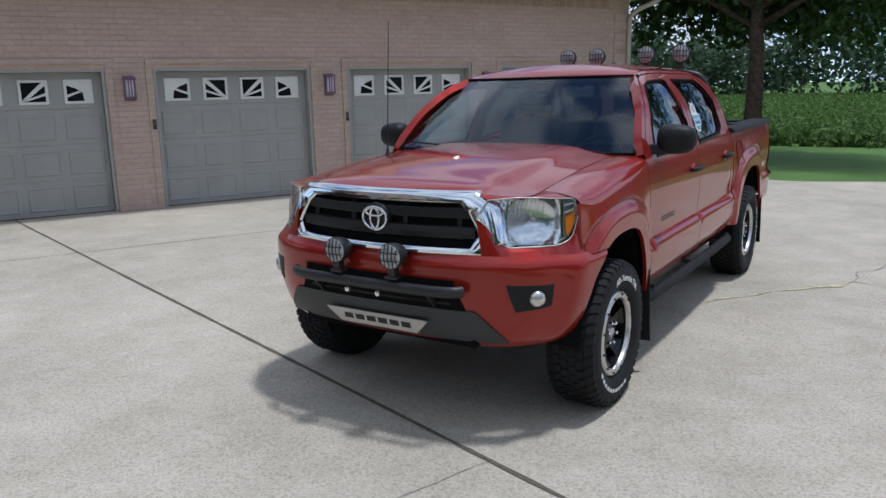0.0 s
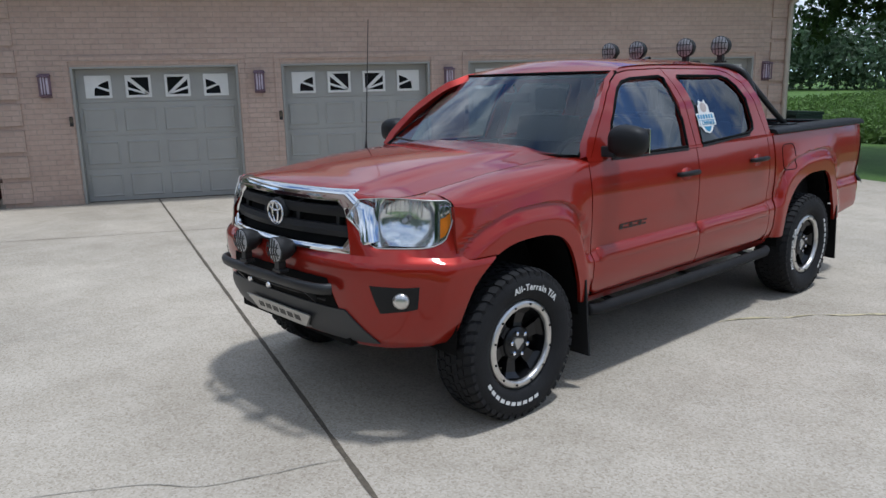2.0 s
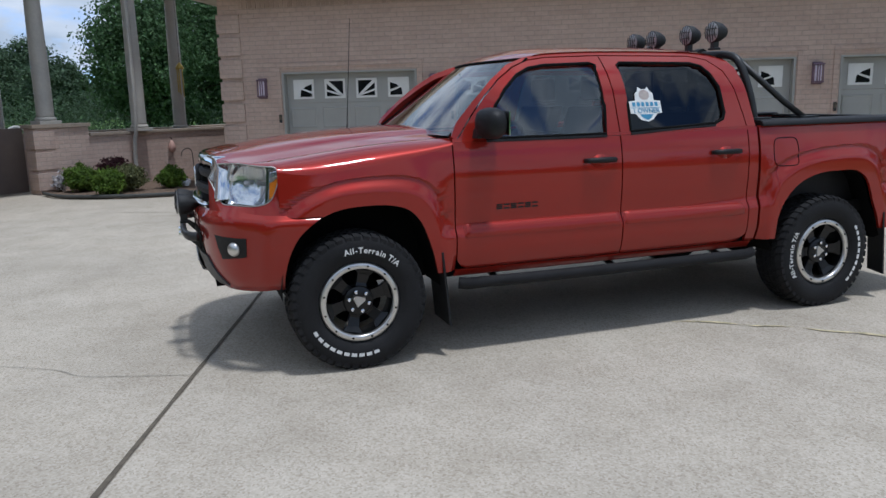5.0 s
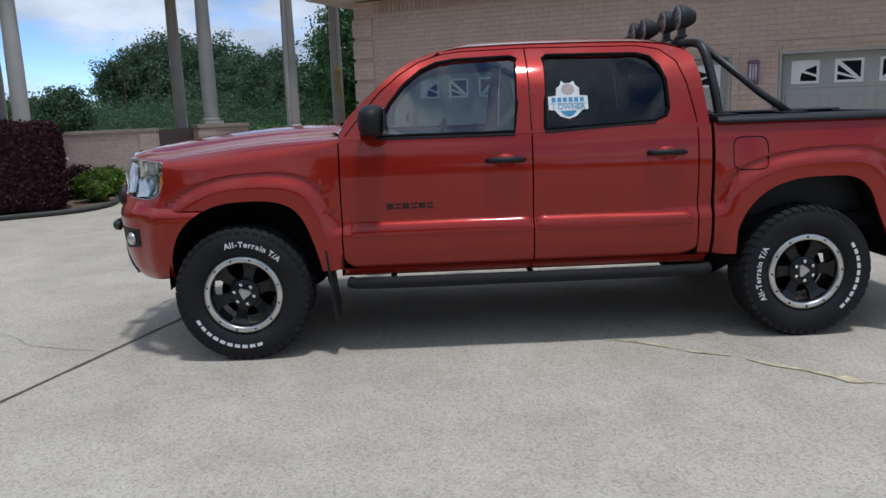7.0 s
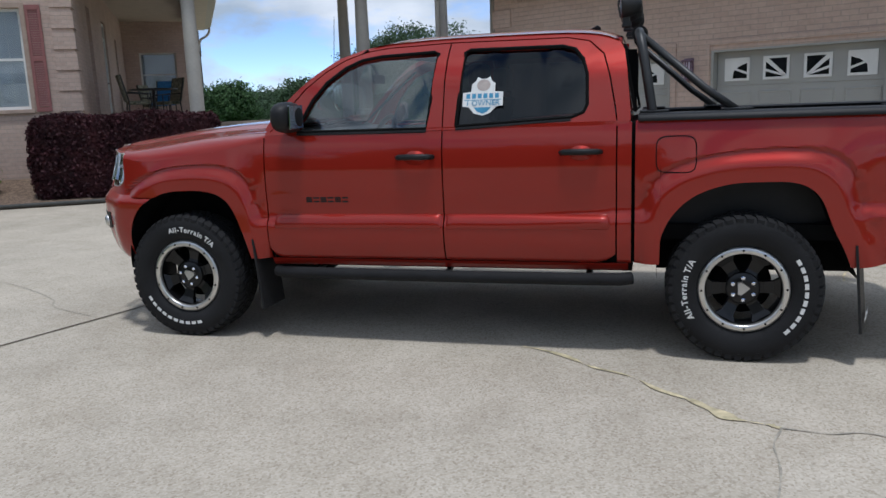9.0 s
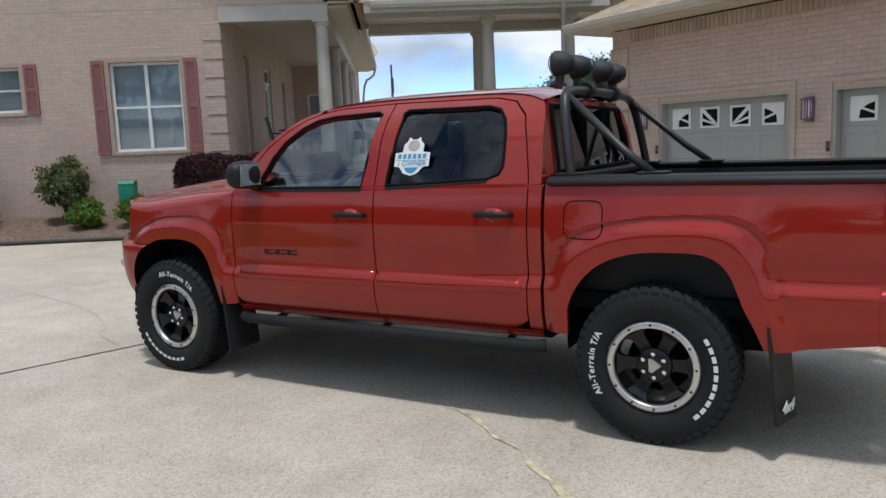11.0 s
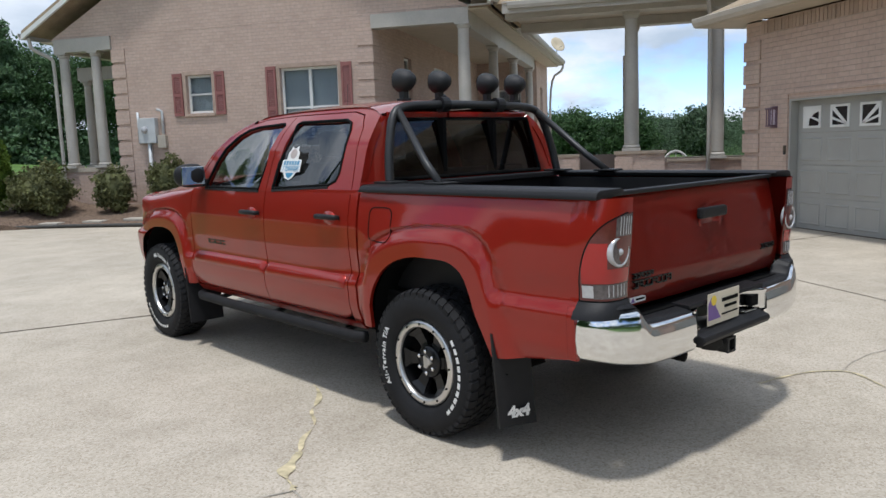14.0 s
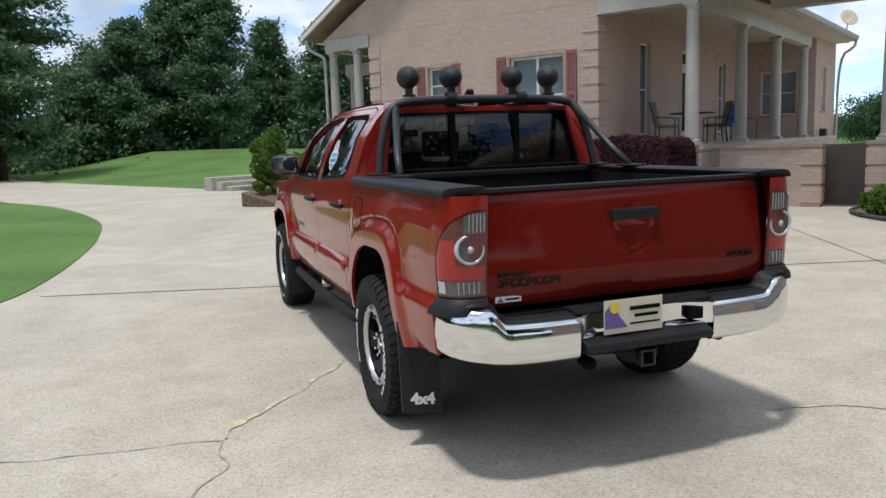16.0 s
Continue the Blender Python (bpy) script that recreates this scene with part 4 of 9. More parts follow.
# low walls in front of the breezeway
structure("low_wall_porch", BREEZE, boxes((2.48, 4.55, 1.1, 1.4, 0, 1.17)), BRICK, "low tan brick wall beside the porch", "wall")
structure("low_wall_pier", BREEZE, boxes((5.42, 6.5, 1.0, 1.42, 0, 1.2)), BRICK, "brick pier under a breezeway column", "wall")
structure("low_wall_garden", BREEZE, boxes((6.5, 11.3, 1.05, 1.35, 0, 1.02)), BRICK, "low tan brick garden wall", "wall")
structure("low_wall_back", BREEZE, boxes((3.2, 12.6, 3.3, 3.6, 0, 1.0)), BRICK, "low tan brick wall behind the breezeway", "wall")
structure("gate_panel", BREEZE, boxes((4.3, 5.6, 1.9, 2.0, 0, 1.2)), paint("brown_gate_boards", (0.15, 0.115, 0.095), 0.7, vary=0.12, scale=3), "brown boarded panel in the wall opening", "gate")
CAP = paint("cast_wall_cap", (0.36, 0.29, 0.225), 0.85, vary=0.1, scale=6, fine=0.1, bump_scale=60)
structure("wall_cap", BREEZE, boxes((2.48, 4.59, 1.06, 1.44, 1.17, 1.235), (5.38, 6.54, 0.96, 1.46, 1.2, 1.268), (6.54, 11.3, 1.01, 1.39, 1.02, 1.075), (3.2, 12.6, 3.26, 3.64, 1.0, 1.06), bevel=0.006), CAP, "cast cap on the low walls", "trim")
lw = bpy.data.objects["low_wall_porch"]
quoins(lw, 4.17, 4.55, 1.1, 1, 0.08, 1.2, 0.3)
lp = bpy.data.objects["low_wall_pier"]
quoins(lp, 5.42, 5.8, 1.0, -1, 0.08, 1.2, 0.3)

# ---- planting beds ----


def bed_z(x, y):
    """Mulch heaped toward the house wall and toward the bed's far end."""
    return 0.05 + 0.30 * max(0.0, min(1.0, (y + 2.0) / 1.9)) * max(0.0, min(1.0, 1 - x)) + 0.30 * max(0.0, min(1.0, (-8.2 - x) / 1.2))


def bed(outline, label):
    bm = bmesh.new()
    pts = arc_line(outline + [outline[0]], 6)[:-1]
    top = [bm.verts.new((p.x, p.y, bed_z(p.x, p.y))) for p in pts]
    low = [bm.verts.new((p.x, p.y, -0.05)) for p in pts]
    bmesh.ops.triangulate(bm, faces=[bm.faces.new(top)])
    for i in range(len(top)):
        j = (i + 1) % len(top)
        bm.faces.new((top[j], top[i], low[i], low[j]))
    bmesh.ops.recalc_face_normals(bm, faces=bm.faces)
    ob = part("planting_bed", bm, MULCH)
    ob.matrix_world = HOUSE
    return tagged(ob, label, "planting bed", kind="structure")


bed([(-9.8, 0.4), (-10.4, -1.5), (-9.5, -3.0), (-7.4, -2.4), (-5.5, -2.2), (-3.0, -2.1), (-1.5, -2.1), (1.0, -2.15), (2.6, -2.1), (3.4, -1.2), (3.7, 0.6), (2.6, 1.08), (2.46, -0.02), (0, -0.02), (-4, -0.02), (-7.2, -0.02), (-9.0, 0.0)], "bark-mulched bed along the house")
bed([(5.7, 0.5), (5.55, -0.55), (6.15, -1.6), (7.0, -2.2), (7.95, -2.05), (8.7, -1.3), (11.0, 0.5), (8.6, 0.56), (7.1, 0.56)], "bark-mulched bed beside the garage")

# ---- trees, shrubs, corn ----
rng = np.random.default_rng(7)


def leaf_mesh(name, centres, outward, size, spread=0.9, long=1.5):
    """Small folded leaves at the given centres, turned roughly outward; each leaf is an island of its own."""
    n = len(centres)
    nor = outward + spread * rng.normal(size=(n, 3))
    nor /= np.linalg.norm(nor, axis=1, keepdims=True) + 1e-9
    ref = rng.normal(size=(n, 3))
    u = np.cross(nor, ref)
    u /= np.linalg.norm(u, axis=1, keepdims=True) + 1e-9
    v = np.cross(nor, u)
    s = size * rng.uniform(0.6, 1.4, size=(n, 1))
    a, b = u * s * long / 2, v * s / 2
    lift = nor * s * 0.18
    pts = np.stack([centres - a, centres - b * 1.0 + lift, centres + a, centres + b + lift], 1).reshape(-1, 3)
    me = bpy.data.meshes.new(name)
    faces = np.arange(4 * n).reshape(-1, 4)
    tri = np.concatenate([faces[:, [0, 1, 2]], faces[:, [0, 2, 3]]], 1).reshape(-1, 3)
    me.from_pydata(pts.tolist(), [], tri.tolist())
    return me


def clumps(count, rx, ry, rz, centre, clump, per, shell=0.55, low=-1.0):
    """Leaf centres gathered in uneven clumps through an ellipsoid; more of them near its surface."""
    d = rng.normal(size=(count, 3))
    d /= np.linalg.norm(d, axis=1, keepdims=True)
    d[:, 2] = np.where(d[:, 2] < low, -d[:, 2], d[:, 2])
    r = rng.uniform(shell, 1.0, size=(count, 1)) * (1 + 0.16 * np.sin(5 * d[:, :1] + 3 * d[:, 1:2]) + 0.12 * np.sin(9 * d[:, 2:3] + 4 * d[:, :1]))
    mids = d * r * np.array([rx, ry, rz])
    inner = rng.normal(size=(count, per, 3)) * clump * np.array([1, 1, 0.7]) * 0.55
    pts = (mids[:, None] + inner).reshape(-1, 3)
    out = (inner / clump + 0.35 * d[:, None]).reshape(-1, 3) + np.array([0, 0, 0.4])
    return pts + np.array(centre), out


def green(name, me, material, parent=None, label=""):
    me.materials.append(material)
    ob = new(name, me)
    ob.parent = parent
    return tagged(ob, label)


def trunk_mesh(h, r, limbs, crown_low, spread, seed):
    rnd = random.Random(seed)
    bm = tube([(0, 0, -0.1), (0.0, 0, 0.25), (0.03, 0.02, h * 0.3), (-0.05, 0.05, h * 0.6), (0.04, 0.0, h * 0.92)], [r * 1.9, r * 1.15, r * 0.9, r * 0.6, r * 0.15], 10)
    for k in range(limbs):
        a = 2 * math.pi * k / limbs + rnd.uniform(-0.4, 0.4)
        z = crown_low + (h * 0.85 - crown_low) * (k % max(1, limbs // 2)) / max(1, limbs // 2)
        q = spread * rnd.uniform(0.55, 0.9)
        tube([(0, 0, z), (q * 0.4 * math.cos(a), q * 0.4 * math.sin(a), z + q * 0.22), (q * math.cos(a), q * math.sin(a), z + q * rnd.uniform(0.15, 0.45))], [r * 0.42, r * 0.26, r * 0.06], 6, bm)
    return bm


def broadleaf(x, y, h, w, seed, low=0.22, leaf=0.28, clumps_n=260, per=26, material=None, label="leafy green broadleaf tree in the woods", group="", r=0.16, z=-0.1):
    t = thing("tree", pose(x, y, z), label, "tree", group)
    part("trunk", trunk_mesh(h, r, 9, h * low, w * 0.9, seed), BARK, t, smooth=True)
    rz = h * (1 - low) / 2
    pts, out = clumps(clumps_n, w, w, rz, (0, 0, h * low + rz), w * 0.17 + 0.25, per)
    green("crown", leaf_mesh("crown", pts, out, leaf), material or LEAF_WOODS, t)
    return t


def pine(x, y, h, w, seed, label="tall dark pine tree at the lawn's edge", low=0.12):
    t = thing("tree", pose(x, y, lawn_rise(x, y) - 0.15), label, "pine tree", "pines by the lawn")
    rnd = np.random.default_rng(seed)
    part("trunk", tube([(0, 0, -0.5), (0, 0, h * 0.5), (0, 0, h * 0.97)], [0.26, 0.18, 0.04], 9), BARK, t, smooth=True)
    allp, allo = [], []
    z_ = h * low
    while z_ < h:
        f = (z_ / h - low) / (1 - low)
        reach = w * (1.02 - f) ** 0.62 * min(1.0, 0.55 + f * 3)
        for k in range(int(6 + 3 * (1 - f))):
            a = rnd.uniform(0, 2 * math.pi)
            rr = reach * rnd.uniform(0.65, 1.1)
            steps = np.linspace(0.25, 1, 8)
            mids = np.stack([np.cos(a) * rr * steps, np.sin(a) * rr * steps, z_ + 0.12 * rr * steps - 0.06 * rr * steps**2 + rnd.uniform(-0.3, 0.3)], 1)
            p = (mids[:, None] + rnd.normal(size=(8, 34, 3)) * np.array([0.46, 0.46, 0.26])).reshape(-1, 3)
            allp.append(p)
            allo.append(np.tile(np.array([[0.3 * np.cos(a), 0.3 * np.sin(a), 0.8]]), (len(p), 1)))
        z_ += 0.55 + 0.35 * (1 - f)
    green("crown", leaf_mesh("crown", np.concatenate(allp), np.concatenate(allo), 0.165, 0.8, 2.4), LEAF_PINE, t)
    return t


# shade tree beside the drive
oak = thing("tree", pose(-3.25, 16.6, -0.05), "dark spreading shade tree on the lawn by the corn field", "tree")
bm = trunk_mesh(6.2, 0.165, 14, 2.7, 5.0, 3)
part("trunk", bm, BARK, oak, "dark bark trunk", smooth=True)
pts, out = clumps(340, 4.9, 2.7, 2.1, (0.2, 1.7, 4.25), 0.62, 60, 0.2)
keep = (pts[:, 2] > 1.75 + 0.5 * np.sin(pts[:, 0] * 1.3)) & ~((np.abs(pts[:, 0]) < 0.5) & (pts[:, 2] < 2.7))
green("crown", leaf_mesh("crown", pts[keep], out[keep], 0.125), LEAF_OAK, oak)

# pines and broadleaf trees across the lawn
for k, (x, y, h, w) in enumerate(((8.6, -43, 21, 6.6), (5.2, -56, 7.0, 3.4), (1.2, -57, 10.6, 4.4), (-2.2, -60, 13.6, 4.8), (-5.2, -58, 15.4, 4.9), (-10.6, -63, 11.4, 2.9), (-15.2, -60, 11, 3.4), (15.5, -37, 21, 6.4))):
    pine(x, y, h, w, 20 + k)
for k, (x, y, h, w) in enumerate(((-19, -62, 10, 4.2), (-24, -58, 11, 4.6), (3.4, -66, 9.2, 4.4), (-13, -72, 8.6, 4.5))):
    broadleaf(x, y, h, w, 40 + k, group="trees across the lawn", leaf=0.15, clumps_n=340, per=80, z=lawn_rise(x, y) - 0.1)
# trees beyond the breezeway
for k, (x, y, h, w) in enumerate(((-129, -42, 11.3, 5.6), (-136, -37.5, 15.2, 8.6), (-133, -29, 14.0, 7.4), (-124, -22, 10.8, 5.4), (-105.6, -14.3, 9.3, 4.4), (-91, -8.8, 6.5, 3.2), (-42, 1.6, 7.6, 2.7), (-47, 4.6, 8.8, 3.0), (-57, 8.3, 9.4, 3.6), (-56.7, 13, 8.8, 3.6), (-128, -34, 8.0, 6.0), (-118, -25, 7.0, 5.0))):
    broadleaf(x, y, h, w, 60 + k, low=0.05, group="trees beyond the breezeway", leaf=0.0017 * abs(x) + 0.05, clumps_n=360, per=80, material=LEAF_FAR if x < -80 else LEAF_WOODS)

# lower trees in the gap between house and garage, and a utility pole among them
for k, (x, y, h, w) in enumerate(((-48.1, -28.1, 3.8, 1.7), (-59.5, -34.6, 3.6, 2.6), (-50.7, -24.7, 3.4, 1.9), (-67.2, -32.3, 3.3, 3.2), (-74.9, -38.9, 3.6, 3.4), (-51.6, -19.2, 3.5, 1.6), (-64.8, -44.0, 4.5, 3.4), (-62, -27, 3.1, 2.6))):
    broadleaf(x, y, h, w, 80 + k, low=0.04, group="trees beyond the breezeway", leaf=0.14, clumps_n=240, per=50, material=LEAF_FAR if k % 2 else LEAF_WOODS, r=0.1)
pole = thing("utility_pole", pose(-81.9, -46.4, -0.1), "weathered dark wooden utility pole among far trees", "utility pole")
part("shaft", tube([(0, 0, -0.2), (0, 0, 6.0), (0.04, 0, 11.7)], [0.19, 0.16, 0.12], 10), BARK, pole, smooth=True)
part("pole_extension", tube([(-0.2, 0, 8.2), (-0.2, 0, 10.0)], 0.12, 8), BARK, pole, "shorter timber bolted to the pole")


def woods(name, line, height, deep, count, label, material, leaf=0.7, base=0.0):
    """A far belt of trees as one uneven mass of leaf clumps along a line."""
    pts_, out_ = [], []
    length = [0.0]
    for a, b in zip(line, line[1:]):
        length.append(length[-1] + math.dist(a, b))
    for _ in range(count):
        s = rng.uniform(0, length[-1])
        i = max(k for k in range(len(line) - 1) if length[k] <= s)
        f = (s - length[i]) / (length[i + 1] - length[i])
        x = line[i][0] + f * (line[i + 1][0] - line[i][0]) + rng.normal() * deep
        y = line[i][1] + f * (line[i + 1][1] - line[i][1]) + rng.normal() * deep
        top = height * (0.66 + 0.34 * math.sin(s * 0.21) * math.sin(s * 0.083 + 1) + 0.16 * math.sin(s * 0.7))
        q = rng.uniform(0, 1) ** 0.7
        c = np.array([x, y, base + top * q])
        p = c + rng.normal(size=(22, 3)) * np.array([1.1, 1.1, 0.8])
        pts_.append(p)
        out_.append((p - c) * 0.6 + np.array([0, 0, 0.5]))
    ob = green(name, leaf_mesh(name, np.concatenate(pts_), np.concatenate(out_), leaf), material)
    return tagged(ob, label, "woods", kind="stuff")


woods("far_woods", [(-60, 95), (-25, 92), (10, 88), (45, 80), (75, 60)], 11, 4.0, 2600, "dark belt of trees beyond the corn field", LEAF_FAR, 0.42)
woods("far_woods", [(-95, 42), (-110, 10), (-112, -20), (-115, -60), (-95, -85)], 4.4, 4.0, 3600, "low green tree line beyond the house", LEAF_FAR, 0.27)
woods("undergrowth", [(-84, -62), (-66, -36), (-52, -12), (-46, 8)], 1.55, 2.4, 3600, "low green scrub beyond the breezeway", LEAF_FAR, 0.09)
woods("far_woods", [(-60, -95), (-25, -88), (10, -84), (40, -70), (62, -40)], 5.5, 4.0, 900, "dark belt of pines behind the lawn", LEAF_PINE)
woods("far_woods", [(18, -44), (31, -37), (41, -18), (42, 5)], 13, 3.0, 1700, "dark belt of trees on the far side of the drive", LEAF_WOODS)
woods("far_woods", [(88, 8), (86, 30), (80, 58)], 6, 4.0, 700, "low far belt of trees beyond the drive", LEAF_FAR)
woods("undergrowth", [(22, -36), (8, -56), (-6, -62), (-26, -60)], 2.4, 2.0, 1100, "low undergrowth beneath the pines", LEAF_PINE, 0.26, 0.6)

# corn field beyond the lawn
n = 22000
cx, cy = rng.uniform(-22, 40, n), 21.5 + 62 * rng.uniform(0, 1, n) ** 1.7
lines = np.round(cy / 0.75) * 0.75
pts = np.stack([cx, lines + rng.normal(size=n) * 0.06, np.full(n, -0.25)], 1)
stalk = []
for k in range(5):
    p = pts + np.stack([rng.normal(size=n) * 0.09, rng.normal(size=n) * 0.09, 0.13 + 0.088 * k + rng.uniform(-0.06, 0.06, n)], 1)
    stalk.append(p)
allp = np.concatenate(stalk)
tagged(green("corn_field", leaf_mesh("corn_field", allp, np.tile([[0.0, -0.9, 0.5]], (len(allp), 1)), 0.085, 0.7, 3.4), LEAF_CORN), "green field of young corn in rows", "corn", kind="stuff")


def shrub(name, x, y, rx, rz, material, label, leaf=0.035, count=150, per=30, ry=None, lift=0.02, stem=False, category="shrub", group=""):
    """A clipped or loose shrub: woody stems, and leaves in clumps over a dark heart."""
    if x > 2.6:
        x, y = x + 0.15, y - 0.42
    s = thing(name, HOUSE @ Matrix.Translation((x, y, bed_z(x, y))), label, category, group)
    zc = rz + lift + (0.22 if stem else 0.0)
    bm = bmesh.new()
    for k in range(5):
        a = 2 * math.pi * k / 5
        tube([(0.03 * math.cos(a), 0.03 * math.sin(a), -0.02), (0.3 * rx * math.cos(a), 0.3 * rx * math.sin(a), zc * 0.7), (0.6 * rx * math.cos(a), 0.6 * rx * math.sin(a), zc * 1.2)], [0.02, 0.014, 0.006], 5, bm)
    part("stems", bm, BARK, s)
    pts, out = clumps(count, rx, ry or rx, rz, (0, 0, zc), (0.16 * rx + 0.03) * (0.5 if name == "topiary" else 1), per, 0.62 if name != "topiary" else 0.86)
    low = pts[:, 2] > 0.0
    green("foliage", leaf_mesh("foliage", pts[low], out[low], leaf), material, s)
    heart = bmesh.new()
    bmesh.ops.create_icosphere(heart, subdivisions=3, radius=1.0)
    for v in heart.verts:
        q = 0.78 * (1 + 0.12 * noise.noise(v.co * 3))
        v.co = Vector((v.co.x * rx * q, v.co.y * (ry or rx) * q, max(0.0, v.co.z * rz * q + zc)))
    part("heart", heart, material, s, smooth=True)
    return s


shrub("boxwood", 3.35, 0.35, 0.34, 0.26, LEAF_BOX, "round clipped bright green boxwood in a mulched bed", group="garden shrubs")
shrub("boxwood", 2.95, -0.55, 0.30, 0.24, LEAF_BOX, "round clipped bright green boxwood in a mulched bed", group="garden shrubs")
shrub("barberry", 2.85, 0.35, 0.30, 0.27, LEAF_PURPLE, "dusky red barberry by the low wall", group="garden shrubs")
shrub("boxwood", 5.95, -0.75, 0.26, 0.2, LEAF_BOX, "round clipped bright green boxwood in a mulched bed", group="garden shrubs")
shrub("boxwood", 6.0, 0.35, 0.28, 0.22, LEAF_BOX, "round clipped bright green boxwood in a mulched bed", group="garden shrubs")
shrub("barberry", 6.5, -0.5, 0.27, 0.21, LEAF_HOLLY, "brownish green dwarf shrub in a mulched bed", group="garden shrubs")
shrub("barberry", 6.65, 0.35, 0.32, 0.27, LEAF_PURPLE, "dusky red barberry in a mulched bed", group="garden shrubs")
shrub("boxwood", 7.25, -0.75, 0.22, 0.17, LEAF_BOX, "round clipped bright green boxwood in a mulched bed", group="garden shrubs")
shrub("boxwood", -1.75, -1.15, 0.34, 0.27, LEAF_BOX, "round clipped boxwood under the house window", group="house shrubs")
shrub("boxwood", -2.75, -1.15, 0.34, 0.26, LEAF_BOX, "round clipped boxwood under the house window", group="house shrubs")
shrub("boxwood", -4.95, -0.9, 0.26, 0.2, LEAF_BOX, "round clipped boxwood under the house window", group="house shrubs")
shrub("holly_bush", -3.35, -0.55, 0.47, 0.50, LEAF_HOLLY, "clipped holly on bare stems against the house", 0.05, 200, stem=True, group="house shrubs")
shrub("holly_bush", -5.30, -0.7, 0.44, 0.60, LEAF_HOLLY, "loose rusty-green holly against the house", 0.05, 170, group="house shrubs")
shrub("holly_bush", -6.75, -0.9, 0.45, 0.52, LEAF_HOLLY, "loose green shrub by the meter box", 0.05, 170, group="house shrubs")
shrub("holly_bush", -8.5, -1.4, 0.78, 0.55, LEAF_HOLLY, "wide green shrub in front of the side porch", 0.055, 230, group="house shrubs")
shrub("topiary", -9.5, -1.9, 0.50, 0.80, LEAF_BOX, "tall egg-shaped clipped evergreen at the bed's end", 0.034, 900, 26, group="house shrubs")
shrub("boxwood", -9.5, -2.4, 0.16, 0.13, LEAF_BOX, "small green shrub at the bed's end", 0.03, 70, group="house shrubs")

hedge = thing("hedge", HOUSE @ Matrix.Translation((0.9, -1.2, 0.05)), "clipped dark purple hedge in front of the porch", "hedge")
n = 26000
face = rng.integers(0, 5, n)
u, v = rng.uniform(-1, 1, n), rng.uniform(-1, 1, n)
hx, hy, hz = 1.66, 0.72, 0.70
p = np.zeros((n, 3))
o = np.zeros((n, 3))
for f, (ax, sg) in enumerate(((1, -1), (0, 1), (0, -1), (2, 1), (1, 1))):
    m_ = face == f
    rest = [q for q in range(3) if q != ax]
    p[m_, ax] = sg * (1 - 0.05 * rng.uniform(0, 1, m_.sum()) ** 2)
    p[m_, rest[0]], p[m_, rest[1]] = u[m_], v[m_]
    o[m_, ax] = sg
edge = np.abs(p) ** 6
p /= np.maximum(1.0, edge.sum(1, keepdims=True) ** (1 / 9))
p = p * np.array([hx, hy, hz]) + rng.normal(size=(n, 3)) * 0.022 + np.array([0, 0, hz])
p[:, 2] += 0.035 * np.sin(p[:, 0] * 4.1) * (p[:, 2] > hz)
green("foliage", leaf_mesh("foliage", p, o + np.array([0, 0, 0.35]), 0.042), LEAF_PURPLE, hedge)
bm = boxes((-hx * 0.93, hx * 0.93, -hy * 0.9, hy * 0.9, 0.0, hz * 1.92), bevel=0.12)
part("heart", bm, LEAF_PURPLE, hedge)

# ---- pickup truck ----
def car_paint():
    m = paint("red_metallic_paint", (0.28, 0.0160, 0.0085), 0.40, metal=0.3, vary=0.02, scale=2, coat=1.0, spec=0.1)
    b = m.node_tree.nodes["Principled BSDF"]
    b.inputs["Coat Roughness"].default_value = 0.06
    b.inputs["Coat IOR"].default_value = 1.45
    return m


RED = car_paint()
BLACK_PLASTIC = paint("black_textured_plastic", (0.012, 0.012, 0.013), 0.5, spec=0.28, vary=0.12, scale=9, bump=0.25, bump_scale=260)
GLOSS_BLACK = paint("gloss_black_paint", (0.007, 0.007, 0.008), 0.3, vary=0.1, coat=0.15, spec=0.3)
REFLECTOR = paint("headlamp_reflector", (0.86, 0.87, 0.88), 0.16, metal=0.85, vary=0.05, scale=30, bump=0.12, bump_scale=40)
DARK_GREY = paint("dark_grey_valance", (0.035, 0.036, 0.038), 0.5, vary=0.1, scale=5)
RUBBER = paint("tyre_rubber", (0.012, 0.012, 0.013), 0.78, vary=0.22, scale=7, fine=0.2, bump=0.3, bump_scale=180, spec=0.3)
CHROME = paint("chrome", (0.80, 0.81, 0.82), 0.07, metal=1.0, vary=0.02)
MACHINED = paint("machined_aluminium", (0.62, 0.61, 0.59), 0.3, metal=0.9, vary=0.08, scale=12)
BRUSHED = paint("brushed_steel", (0.50, 0.49, 0.47), 0.42, metal=0.8, vary=0.08, scale=9)
WHITE_LETTER = paint("white_tyre_lettering", (0.72, 0.72, 0.70), 0.6, vary=0.08, scale=30)
SEAT = paint("grey_seat_cloth", (0.07, 0.07, 0.075), 0.9, vary=0.15, scale=8)
UNDER = paint("underbody_black", (0.006, 0.006, 0.006), 0.85, vary=0.2, spec=0.1)
GLASS_FRONT = glassy("windscreen_glass", (0.70, 0.76, 0.74), 0.06)
GLASS_DOOR = glassy("door_glass", (0.58, 0.63, 0.62), 0.12)
GLASS_REAR = glassy("privacy_glass", (0.14, 0.15, 0.16), 0.04)
GLASS_LENS = glassy("clear_lens", (0.95, 0.96, 0.97), 0.05)
AMBER = paint("amber_lens", (0.75, 0.22, 0.02), 0.15, vary=0.08)
RED_LENS = paint("red_lens", (0.36, 0.010, 0.009), 0.12, vary=0.1, coat=0.5)
